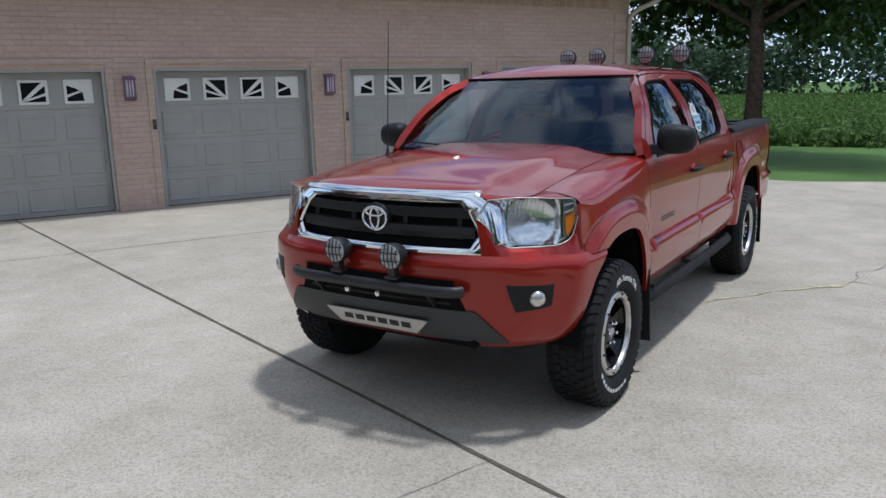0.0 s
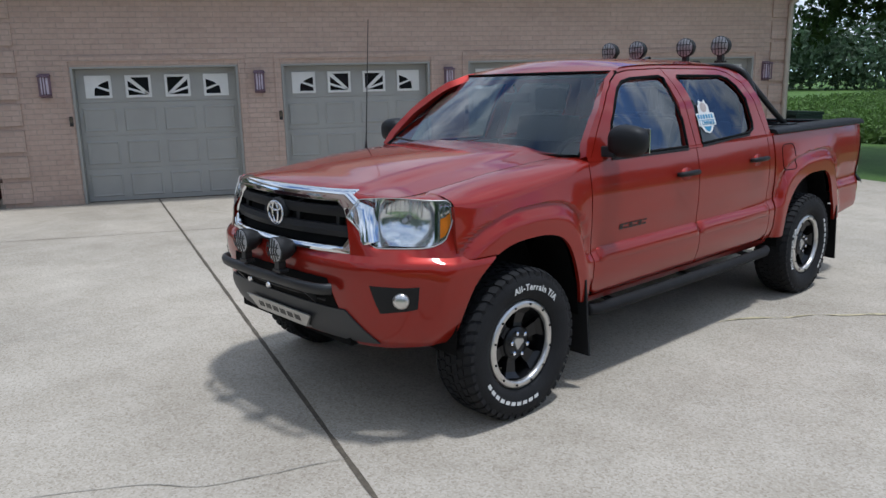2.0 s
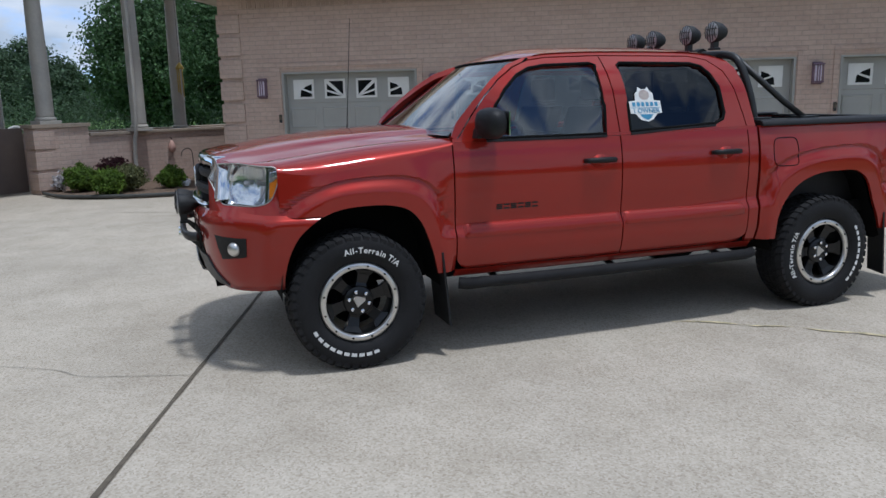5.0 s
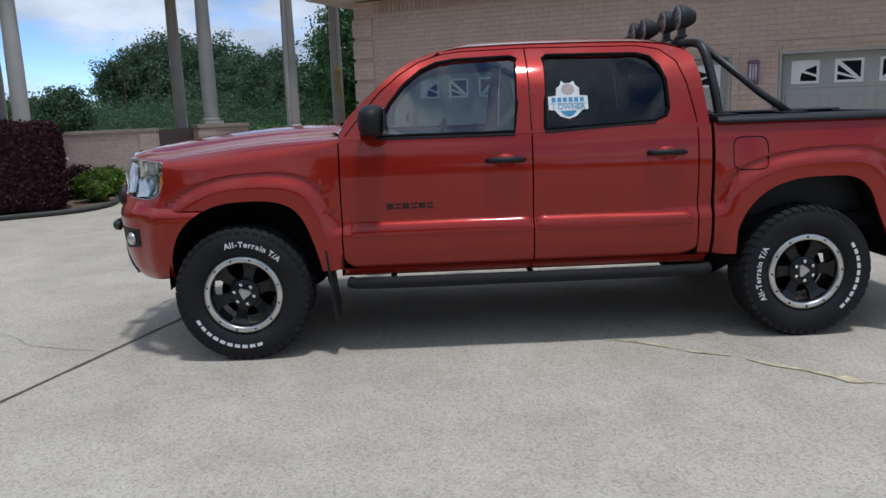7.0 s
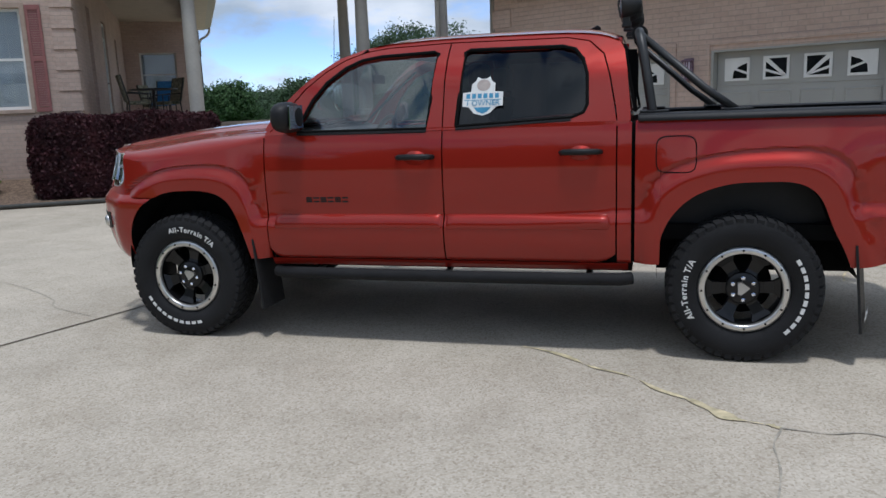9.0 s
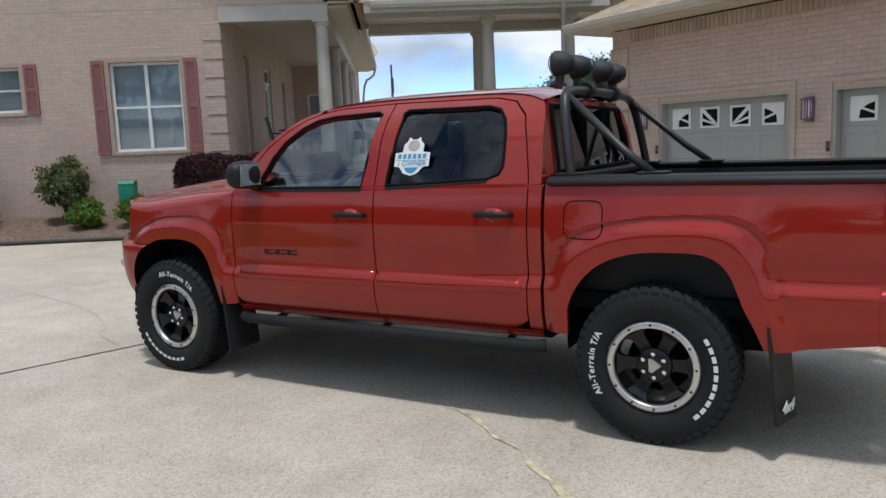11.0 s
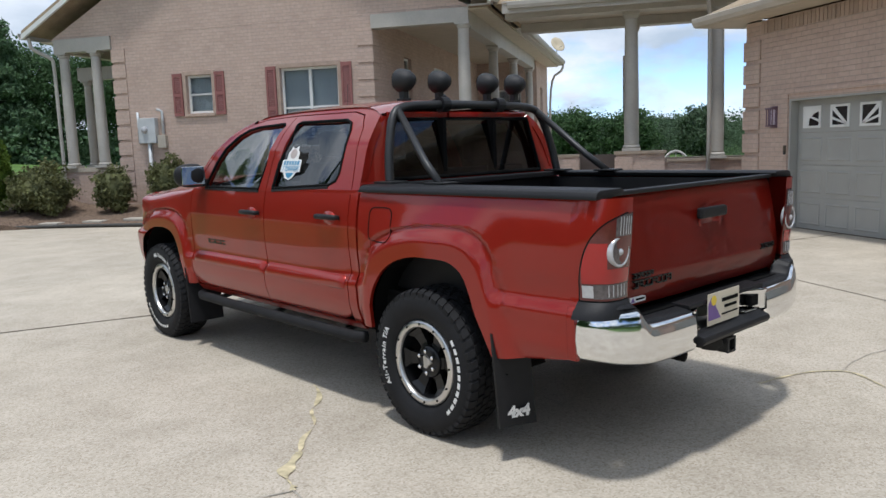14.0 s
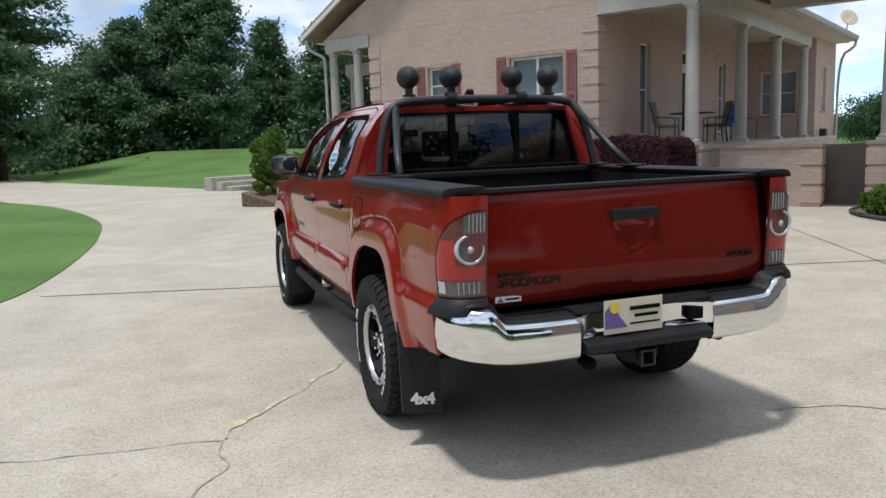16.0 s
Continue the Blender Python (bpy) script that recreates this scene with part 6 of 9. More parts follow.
for rx, rz, cz in ((0.070, 0.054, 0.0), (0.025, 0.050, 0.0), (0.050, 0.020, 0.027)):
    pts_ = [(rx * math.cos(2 * math.pi * k / 28), -0.868, 1.012 + cz + rz * math.sin(2 * math.pi * k / 28)) for k in range(29)]
    tube(pts_, 0.0068, 8, bm)
part("badge_rings", bm, CHROME, badge, "chrome oval rings", smooth=True)

# headlamps
for sgn in (1, -1):
    def lamp_point(f, g, dip=0.0):
        """f: from the grille to the flank; g: from the lower edge to the upper."""
        path = [(0.53, -0.800), (0.60, -0.765), (0.68, -0.705), (0.76, -0.625), (0.83, -0.53), (0.868, -0.44), (0.880, -0.395)]
        i = min(int(f * 6), 5)
        t = f * 6 - i
        x, y = path[i][0] + (path[i + 1][0] - path[i][0]) * t, path[i][1] + (path[i + 1][1] - path[i][1]) * t
        low = curve_at([(0, 1.035), (0.10, 1.0), (0.24, 0.925), (0.30, 0.912), (0.6, 0.918), (0.78, 0.945), (0.92, 1.0), (1, 1.06)], f)
        top = curve_at([(0, 1.125), (0.3, 1.134), (0.6, 1.138), (0.85, 1.14), (1, 1.125)], f)
        z = low + (top - low) * g
        dip = dip * (0.3 + 0.7 * min(1.0, 4 * f, 4 * (1 - f))) if dip > 0 else dip
        return Vector((sgn * (x - dip - 0.015 * g + 0.05 * g * (1 - f) ** 3), y + 0.06 * g * (1 - f * f) + dip, z))

    def bowl_dip(f, g):
        """A deep round main reflector beside a shallow inner and outer pocket."""
        main = math.hypot((f - 0.50) / 0.25, (g - 0.50) / 0.62)
        inner = math.hypot((f - 0.13) / 0.12, (g - 0.62) / 0.5)
        return 0.022 + 0.062 * max(0.0, 1 - main**2) ** 0.5 + 0.03 * max(0.0, 1 - inner**2) ** 0.5

    bm = bmesh.new()
    grid_faces(bm, [[bm.verts.new(lamp_point(f, g, bowl_dip(f, g))) for f in lin(0, 1, 48)] for g in lin(0, 1, 20)], sgn > 0)
    lampset = part("headlamp", bm, REFLECTOR, TRUCK, "clear headlamp with amber corner", smooth=True)
    bm = bmesh.new()
    grid_faces(bm, [[bm.verts.new(lamp_point(f, g)) for f in lin(0, 1, 20)] for g in lin(0, 1, 8)], sgn > 0)
    lens = part("lens", bm, GLASS_LENS, lampset, "clear outer lens", smooth=True)
    lens.visible_shadow = False
    for f, g, r in ((0.50, 0.52, 0.014), (0.13, 0.62, 0.010)):
        c = lamp_point(f, g, 0.045)
        bulb = part("bulb", lathe([(0.001, -0.03), (r * 0.8, -0.026), (r, 0.0), (r * 0.8, 0.03)], 14, (0, 0, 0), "y"), CLEAR_LENS, lampset, smooth=True)
        bulb.location = c
        bulb.rotation_euler = (0, 0, sgn * 0.65)
    for k in range(9):
        f0 = 0.345 + 0.034 * k
        flute = [lamp_point(f0, g, bowl_dip(f0, g) - 0.004) for g in lin(0.60, 0.93, 6)]
        part("reflector_flute", tube(flute, 0.003, 5), CHROME, lampset, smooth=True)
    for f0, f1, g0, g1 in ((0.245, 0.275, 0.04, 0.90), (0.735, 0.765, 0.10, 0.90)):
        bm = bmesh.new()
        grid_faces(bm, [[bm.verts.new(lamp_point(f, g, 0.020)) for f in lin(f0, f1, 4)] for g in lin(g0, g1, 6)], sgn > 0)
        part("reflector_divider", bm, CHROME, lampset, smooth=True)
    bm = bmesh.new()
    grid_faces(bm, [[bm.verts.new(lamp_point(f, g, 0.015)) for f in lin(0.79, 0.955, 6)] for g in lin(0.10, 0.56, 4)], sgn > 0)
    part("corner_lens", bm, AMBER, lampset, "amber turn signal", smooth=True)
    for f in (0.80, 0.86, 0.92):
        part("marker_cell", tube([lamp_point(f, g, 0.014) for g in lin(0.62, 0.88, 4)], 0.006, 6), CHROME, lampset, smooth=True)
    bm = bmesh.new()
    edge = [lamp_point(f, 0, -0.001) for f in lin(0, 1, 20)] + [lamp_point(1, g, -0.001) for g in lin(0, 1, 6)[1:]] + [lamp_point(f, 1, -0.001) for f in lin(1, 0, 20)[1:]] + [lamp_point(0, g, -0.001) for g in lin(1, 0, 6)[1:]]
    part("bezel", tube(edge, 0.0028, 6, bm), BRUSHED, lampset, "thin grey lamp bezel", smooth=True)
    # red skin between lamp, bumper and hood
    bm = bmesh.new()
    rows = []
    for g in lin(0, 1, 4):
        row = []
        for f in lin(0, 1, 18):
            p = lamp_point(f, 0)
            q = bumper_point(sgn, 0.42 + 0.48 * f, 0.885)
            row.append(bm.verts.new(p.lerp(q, g)))
        rows.append(row)
    grid_faces(bm, rows, sgn < 0)
    smooth_by_angle(part("lamp_surround", bm, RED, TRUCK), 60)
    bm = bmesh.new()
    rows = []
    for g in lin(0, 1, 4):
        row = []
        for f in lin(0, 1, 14):
            p = lamp_point(f, 1)
            x = min(0.70, 0.50 + 0.40 * f)
            y = hood_front(x) if f < 0.5 else -0.625 + (f - 0.5) * 0.45
            q = Vector((sgn * (x + 0.003), y, hood_z(x, y) - 0.002))
            row.append(bm.verts.new(p.lerp(q, g) + Vector((0, 0, 0.014 * f * math.sin(math.pi * g)))))
        rows.append(row)
    grid_faces(bm, rows, sgn > 0)
    smooth_by_angle(part("lamp_brow", bm, RED, TRUCK), 60)

# bar with two driving lamps ahead of the bumper
bull = part("light_bar", tube([(-0.50, -0.90, 0.765), (-0.47, -0.955, 0.765), (-0.30, -0.985, 0.765), (0.30, -0.985, 0.765), (0.47, -0.955, 0.765), (0.50, -0.90, 0.765)], 0.021, 12, smooth_turns=2), BLACK_IRON, TRUCK, "black tubular light bar", smooth=True)
for x in (-0.34, 0.34):
    part("bar_bracket", prism([(-0.99, 0.775), (-0.87, 0.72), (-0.87, 0.66), (-0.96, 0.74)], x - 0.006, x + 0.006), BLACK_IRON, bull)


def driving_lamp(parent, x, y, z, r, covered, name="driving_lamp", label="round black driving lamp", facing=-1):
    c = part(name, lathe([(0.012, facing * -0.085), (r * 0.55, facing * -0.075), (r * 0.9, facing * -0.035), (r, facing * -0.005), (r * 1.03, facing * 0.01), (r * 1.03, facing * 0.022), (r * 0.96, facing * 0.026)], 26, (0, 0, 0), "y"), SPEAKER_BLACK, parent, label, smooth=True)
    c.location = (x, y, z)
    part("lens", lathe([(0.001, facing * 0.036), (r * 0.6, facing * 0.033), (r * 0.95, facing * 0.026)], 26, (0, 0, 0), "y", close=False), CLEAR_LENS, c, "clear lamp lens", smooth=True)
    guard = bmesh.new()
    for k in range(-2, 3):
        h = (1 - (k / 2.6) ** 2) ** 0.5 * r * 0.95
        tube([(k * r * 0.36, facing * 0.034, -h), (k * r * 0.36, facing * 0.045, 0), (k * r * 0.36, facing * 0.034, h)], 0.003, 5, guard)
    for k in (-1, 1):
        tube([(-r * 0.88, facing * 0.036, k * r * 0.3), (0, facing * 0.047, k * r * 0.3), (r * 0.88, facing * 0.036, k * r * 0.3)], 0.003, 5, guard)
    part("stone_guard", guard, BLACK_IRON, c, "black wire stone guard")
    part("bracket", boxes((-0.02, 0.02, -0.02, 0.02, -r - 0.045, -r * 0.85), (-0.035, 0.035, -0.025, 0.025, -r - 0.05, -r - 0.035), bevel=0.003), BLACK_IRON, c)
    return c


for x in (-0.165, 0.165):
    driving_lamp(TRUCK, x, -0.975, 0.878, 0.060, False)
    part("mount_bolt", lathe([(0.001, -0.012), (0.012, -0.01), (0.014, 0.0), (0.014, 0.01)], 10, (x * 0.55, -1.01, 0.735), "y"), CHROME, TRUCK)
part("bumper_support", boxes((-0.52, 0.52, -0.80, -0.6, 0.47, 0.52)), UNDER, TRUCK)


def nose_fit(p):
    """The short overhang of this truck: draws the nose back and lifts the grille a little."""
    if p.y > -0.42:
        return p.copy()
    w = min(1.0, (-0.42 - p.y) / 0.25)
    w = w * w * (3 - 2 * w)
    rise = curve_at([(0.45, -0.015), (0.62, -0.025), (0.735, -0.028), (0.872, 0.012), (1.012, 0.035), (1.16, 0.018), (1.25, 0.006)], p.z)
    return Vector((p.x, -0.42 + (p.y + 0.42) * 0.815, p.z + rise * w))


for ob in TRUCK.children_recursive:
    moved = ob.location.length > 1e-6
    if moved:
        ob.location = nose_fit(ob.location)
    elif ob.parent.location.length < 1e-6 or ob.parent == TRUCK:
        for v in ob.data.vertices:
            v.co = nose_fit(v.co)

# ---- cab ----
def cab_x(y, z):
    """Half width of the cab above the belt line."""
    lean = 0.876 - (z - 1.25) * 0.36 - max(0.0, z - 1.5) * 0.35 - max(0.0, z - 1.62) * 0.4
    return lean - 0.02 * max(0.0, (0.95 - y)) - 0.012 * max(0.0, y - 2.4)


def flat_with_holes(name, outline, holes, material, parent, x_of, thick=0.03, label="", sgn=1, fine=0.09):
    """A pressed frame: a side outline (y, z) with openings, wrapped onto the cab's flank."""
    bm = bmesh.new()
    loops = []
    for loop in [outline] + holes:
        pts_ = []
        for i, p in enumerate(loop):
            q = loop[(i + 1) % len(loop)]
            n = max(1, int(math.dist(p, q) / fine))
            pts_ += [(p[0] + (q[0] - p[0]) * k / n, p[1] + (q[1] - p[1]) * k / n) for k in range(n)]
        vs = [bm.verts.new((0, y, z)) for y, z in pts_]
        loops.append([bm.edges.new((vs[i], vs[(i + 1) % len(vs)])) for i in range(len(vs))])
    bmesh.ops.triangle_fill(bm, edges=list(bm.edges), use_beauty=True, normal=(1, 0, 0))
    for v in bm.verts:
        v.co.x = sgn * x_of(v.co.y, v.co.z)
    bmesh.ops.recalc_face_normals(bm, faces=bm.faces)
    f = next(iter(bm.faces))
    if f.normal.x * sgn < 0:
        bmesh.ops.reverse_faces(bm, faces=list(bm.faces))
    if thick > 0.01:
        bmesh.ops.solidify(bm, geom=list(bm.faces), thickness=thick)
    ob = part(name, bm, material, parent, label)
    return smooth_by_angle(ob, 30)


FRONT_OPEN = [(0.785, 1.238), (0.80, 1.29), (0.87, 1.42), (0.95, 1.515), (1.05, 1.595), (1.14, 1.635), (1.25, 1.652), (1.57, 1.662), (1.60, 1.65), (1.585, 1.40), (1.565, 1.238)]
REAR_OPEN = [(1.735, 1.245), (1.745, 1.40), (1.755, 1.648), (1.78, 1.662), (2.30, 1.655), (2.37, 1.635), (2.415, 1.58), (2.44, 1.50), (2.445, 1.34), (2.425, 1.30), (2.36, 1.275)]
FRONT_FRAME = [(0.60, 1.229), (0.635, 1.265), (0.72, 1.37), (0.82, 1.48), (0.93, 1.573), (1.04, 1.64), (1.15, 1.680), (1.28, 1.698), (1.655, 1.708), (1.655, 1.229)]
REAR_FRAME = [(1.663, 1.229), (1.663, 1.708), (2.32, 1.70), (2.44, 1.675), (2.52, 1.60), (2.555, 1.48), (2.585, 1.32), (2.595, 1.25)]
PILLAR = [(0.578, 1.258), (0.60, 1.236), (0.632, 1.272), (0.716, 1.377), (0.816, 1.487), (0.928, 1.58), (1.038, 1.647), (1.15, 1.687), (1.28, 1.705), (1.66, 1.715), (2.32, 1.707), (2.445, 1.682), (2.527, 1.605), (2.562, 1.485), (2.592, 1.325), (2.602, 1.25), (2.668, 1.25), (2.66, 1.36), (2.645, 1.52), (2.63, 1.62), (2.60, 1.675), (2.50, 1.715), (2.3, 1.735), (1.7, 1.742), (1.28, 1.728), (1.13, 1.70), (1.0, 1.655), (0.87, 1.567), (0.74, 1.455), (0.62, 1.335)]
for sgn in (1, -1):
    d_front, d_rear = (front_doors[0], rear_doors[0]) if sgn > 0 else (front_doors[1], rear_doors[1])
    flat_with_holes("cab_frame", PILLAR, [], RED, TRUCK, cab_x, 0.05, sgn=sgn, fine=0.05)
    flat_with_holes("window_frame", FRONT_FRAME, [FRONT_OPEN], RED, d_front, cab_x, 0.035, sgn=sgn, fine=0.05)
    flat_with_holes("window_frame", REAR_FRAME, [REAR_OPEN], RED, d_rear, cab_x, 0.035, sgn=sgn, fine=0.05)
    for opening, door_, glass_ in ((FRONT_OPEN, d_front, GLASS_DOOR), (REAR_OPEN, d_rear, GLASS_REAR)):
        pane = flat_with_holes("window_pane", opening, [], glass_, door_, lambda y, z: cab_x(y, z) - 0.018, 0.004, "tinted side glass", sgn, 0.08)
        pane.visible_shadow = False
        loop = [Vector((sgn * (cab_x(y, z) - 0.004), y, z)) for y, z in opening]
        mid = loop + [loop[0]]
        part("window_seal", tube(mid, 0.0105, 6), UNDER, door_, "black rubber window seal")
        sill = [p for p in opening if p[1] < 1.285]
        sill = sorted(sill)
        part("belt_moulding", tube([(sgn * (cab_x(y, z) + 0.002), y, z - 0.012) for y, z in sill], 0.009, 6), BLACK_PLASTIC, door_)
    # shoulder that closes the gap between door skin and window frame
    bm = bmesh.new()
    grid_faces(bm, [[bm.verts.new((sgn * (side_x(y, 1.222) - 0.002), y, 1.222 + 0.004)) for y in lin(0.58, 2.66, 30)], [bm.verts.new((sgn * (cab_x(y, 1.252) + 0.004), y, 1.245 + 0.008 * max(0, y - 1.66))) for y in lin(0.58, 2.66, 30)], [bm.verts.new((sgn * (cab_x(y, 1.252) - 0.03), y, 1.245 + 0.008 * max(0, y - 1.66))) for y in lin(0.58, 2.66, 30)]], sgn > 0)
    smooth_by_angle(part("belt_shoulder", bm, RED, TRUCK), 50)
    for mirror_door in (d_front,):
        m_arm = part("mirror_arm", prism([(0.70, 1.245), (0.80, 1.245), (0.79, 1.30), (0.72, 1.30)], sgn * 0.85, sgn * 0.95, bevel=0.008), BLACK_PLASTIC, mirror_door)
        bm = bmesh.new()
        bmesh.ops.create_cube(bm, size=1.0)
        bmesh.ops.subdivide_edges(bm, edges=list(bm.edges), cuts=5, use_grid_fill=True)
        for v in bm.verts:
            c = v.co * 2
            k = (abs(c.x) ** 2.8 + abs(c.y) ** 2.4 + abs(c.z) ** 2.8) ** (1 / 2.7)
            c = c / max(k, 0.001)
            taper = 1 - 0.10 * c.x
            v.co = Vector((sgn * (0.995 + 0.112 * c.x), 0.775 + 0.075 * c.y * (1 - 0.25 * c.x), 1.328 + 0.086 * c.z * taper))
        bmesh.ops.recalc_face_normals(bm, faces=bm.faces)
        shell = part("mirror_shell", bm, BLACK_PLASTIC, mirror_door, "black door mirror", smooth=True)
        part("mirror_glass", boxes((sgn * 0.91, sgn * 1.08, 0.838, 0.846, 1.264, 1.393), bevel=0.002), CHROME, shell, "mirror glass")

# roof
bm = bmesh.new()
rows = []
for k in range(27):
    f = k / 26
    row = []
    for i in range(29):
        s = -1 + 2 * i / 28
        y0, y1 = 1.16 - 0.10 * (1 - s * s), 2.60
        y = y0 + (y1 - y0) * f - (0.014 if k == 0 else 0)
        zr = curve_at([(1.04, 1.695), (1.15, 1.712), (1.3, 1.733), (1.7, 1.745), (2.3, 1.738), (2.5, 1.718), (2.60, 1.682)], y)
        x = s * (cab_x(y, zr - 0.012) + 0.004)
        row.append(bm.verts.new((x, y, zr - 0.006 + 0.052 * (1 - abs(s) ** 2.4) * min(1.0, 0.35 + f * 4) - (0.018 if k == 0 else 0))))
    rows.append(row)
grid_faces(bm, rows)
bmesh.ops.recalc_face_normals(bm, faces=bm.faces)
if sum(f.normal.z for f in bm.faces) < 0:
    bmesh.ops.reverse_faces(bm, faces=list(bm.faces))
smooth_by_angle(part("roof", bm, RED, TRUCK), 40)

# windscreen, back window
def pane_between(name, low, high, bulge, material, label, n=16, m=10, thick=0.005):
    bm = bmesh.new()
    rows = []
    for k in range(m + 1):
        f = k / m
        row = []
        for i in range(n + 1):
            s = -1 + 2 * i / n
            hw = low[0] + (high[0] - low[0]) * f
            y = low[1] + (high[1] - low[1]) * f - bulge * (1 - s * s)
            row.append(bm.verts.new((s * hw, y, low[2] + (high[2] - low[2]) * f + 0.012 * math.sin(f * math.pi))))
        rows.append(row)
    grid_faces(bm, rows, True)
    ob = part(name, bm, material, TRUCK, label, smooth=True)
    ob.visible_shadow = False
    return ob


screen = pane_between("windscreen", (0.815, 0.585, 1.255), (0.625, 1.165, 1.695), 0.11, GLASS_FRONT, "clear windscreen")
bm = bmesh.new()
rim = []
for s in lin(-1, 1, 16):
    rim.append((s * 0.815, 0.585 - 0.11 * (1 - s * s) - 0.006, 1.255))
for s in lin(1, -1, 16):
    rim.append((s * 0.625, 1.165 - 0.11 * (1 - s * s) - 0.006, 1.695))
part("windscreen_seal", tube(rim + [rim[0]], 0.008, 6, bm), UNDER, TRUCK, "black windscreen surround")
bm = bmesh.new()
rows = [[bm.verts.new((s * w, y - 0.11 * (1 - s * s), z)) for s in lin(-1, 1, 16)] for w, y, z in ((0.72, 0.50, 1.245), (0.80, 0.60, 1.25), (0.80, 0.66, 1.22))]
grid_faces(bm, rows, True)
part("cowl", bm, BLACK_PLASTIC, TRUCK, "black cowl panel")
for x, d in ((0.42, -0.5), (-0.20, -0.5)):
    wiper = part("wiper", tube([(x, 0.50, 1.262), (x + d * 0.5, 0.53, 1.285), (x + d, 0.565, 1.30)], 0.007, 6), BLACK_IRON, TRUCK, "black windscreen wiper")
back_glass = pane_between("back_window", (0.66, 2.672, 1.30), (0.60, 2.612, 1.645), -0.02, GLASS_REAR, "dark sliding back window")
part("cab_back", boxes((-0.86, 0.86, 2.63, 2.668, 1.22, 1.295), bevel=0.01), RED, TRUCK)
part("cab_back_top", boxes((-0.60, 0.60, 2.58, 2.615, 1.645, 1.69), bevel=0.01), RED, TRUCK)
for sgn in (1, -1):
    bm = bmesh.new()
    grid_faces(bm, [[bm.verts.new((sgn * (0.655 - 0.055 * f), 2.67 - 0.06 * f, 1.295 + 0.36 * f)), bm.verts.new((sgn * (0.74 - 0.12 * f), 2.672 - 0.055 * f, 1.295 + 0.37 * f)), bm.verts.new((sgn * (cab_x(2.65, 1.295 + 0.37 * f) - 0.012), 2.655 - 0.045 * f, 1.295 + 0.37 * f))] for f in lin(0, 1, 8)], sgn < 0)
    smooth_by_angle(part("cab_back_post", bm, RED, TRUCK), 60)
part("back_panel", boxes((-0.84, 0.84, 2.62, 2.665, 0.55, 1.22)), RED, TRUCK)
for x in (-0.22, 0.22):
    part("slider_bar", boxes((x - 0.014, x + 0.014, 2.625, 2.685, 1.30, 1.645)), UNDER, back_glass)
part("window_gasket", tube([(-0.66, 2.685, 1.30), (0.66, 2.685, 1.30), (0.60, 2.625, 1.645), (-0.60, 2.625, 1.645), (-0.66, 2.685, 1.30)], 0.012, 6), UNDER, back_glass)
part("brake_light", boxes((-0.13, 0.13, 2.60, 2.635, 1.655, 1.685), bevel=0.005), RED_LENS, TRUCK, "red high brake light")

# interior
part("cabin_floor", boxes((-0.78, 0.78, 0.6, 2.62, 0.60, 0.66), (-0.80, -0.77, 0.6, 2.62, 0.66, 1.22), (0.77, 0.80, 0.6, 2.62, 0.66, 1.22)), SEAT, TRUCK)
part("headliner", boxes((-0.58, 0.58, 1.25, 2.55, 1.665, 1.69), bevel=0.01), SEAT, TRUCK)
part("dashboard", prism([(0.60, 0.9), (0.98, 0.86), (1.02, 1.02), (0.97, 1.16), (0.85, 1.225), (0.62, 1.235)], -0.77, 0.77, bevel=0.02), SEAT, TRUCK, "grey dashboard")
wheel_ring = []
for k in range(33):
    a = 2 * math.pi * k / 32
    wheel_ring.append((0.38 + 0.19 * math.cos(a), 1.12 - 0.08 * math.sin(a) * -1 * 0.9, 1.13 + 0.175 * math.sin(a)))
sw = part("steering_wheel", tube(wheel_ring, 0.016, 8), BLACK_PLASTIC, TRUCK, "black steering wheel", smooth=True)
part("wheel_hub", boxes((0.31, 0.45, 1.07, 1.11, 1.07, 1.17), (0.20, 0.56, 1.09, 1.105, 1.10, 1.14), bevel=0.012), BLACK_PLASTIC, sw)


def seat_unit(x, y, w, back_h, n_head):
    s = part("seat_cushion", boxes((x - w / 2, x + w / 2, y, y + 0.5, 0.82, 0.98), bevel=0.04), SEAT, TRUCK, "grey cloth seat")
    bk = prism([(y + 0.44, 0.95), (y + 0.56, 0.95), (y + 0.70, back_h), (y + 0.58, back_h)], x - w / 2, x + w / 2, bevel=0.03)
    part("seat_back", bk, SEAT, s)
    for k in range(n_head):
        hx = x if n_head == 1 else x + (k - (n_head - 1) / 2) * w * 0.38
        part("headrest", boxes((hx - 0.12, hx + 0.12, y + 0.60, y + 0.70, back_h + 0.035, back_h + 0.20), bevel=0.035), SEAT, s)
    return s


seat_unit(0.38, 1.12, 0.5, 1.40, 1)
seat_unit(-0.38, 1.12, 0.5, 1.40, 1)
seat_unit(0.0, 1.86, 1.3, 1.34, 2)
part("rear_view_mirror", boxes((-0.11, 0.11, 0.98, 1.0, 1.52, 1.58), bevel=0.01), BLACK_PLASTIC, TRUCK)
part("mirror_stem", tube([(0, 0.96, 1.63), (0, 0.985, 1.575)], 0.008, 6), BLACK_PLASTIC, TRUCK)

# whip aerial on the off-side fender, and the shark fin on the roof
aerial = part("aerial_mast", tube([(-0.735, 0.33, 1.235), (-0.735, 0.335, 1.30), (-0.735, 0.39, 2.06)], [0.012, 0.004, 0.0022], 6), BLACK_IRON, TRUCK, "thin black whip aerial")
part("shark_fin", prism([(2.32, 1.755), (2.46, 1.75), (2.46, 1.80), (2.44, 1.812)], -0.02, 0.02, bevel=0.006), GLOSS_BLACK, TRUCK, "black roof aerial fin")

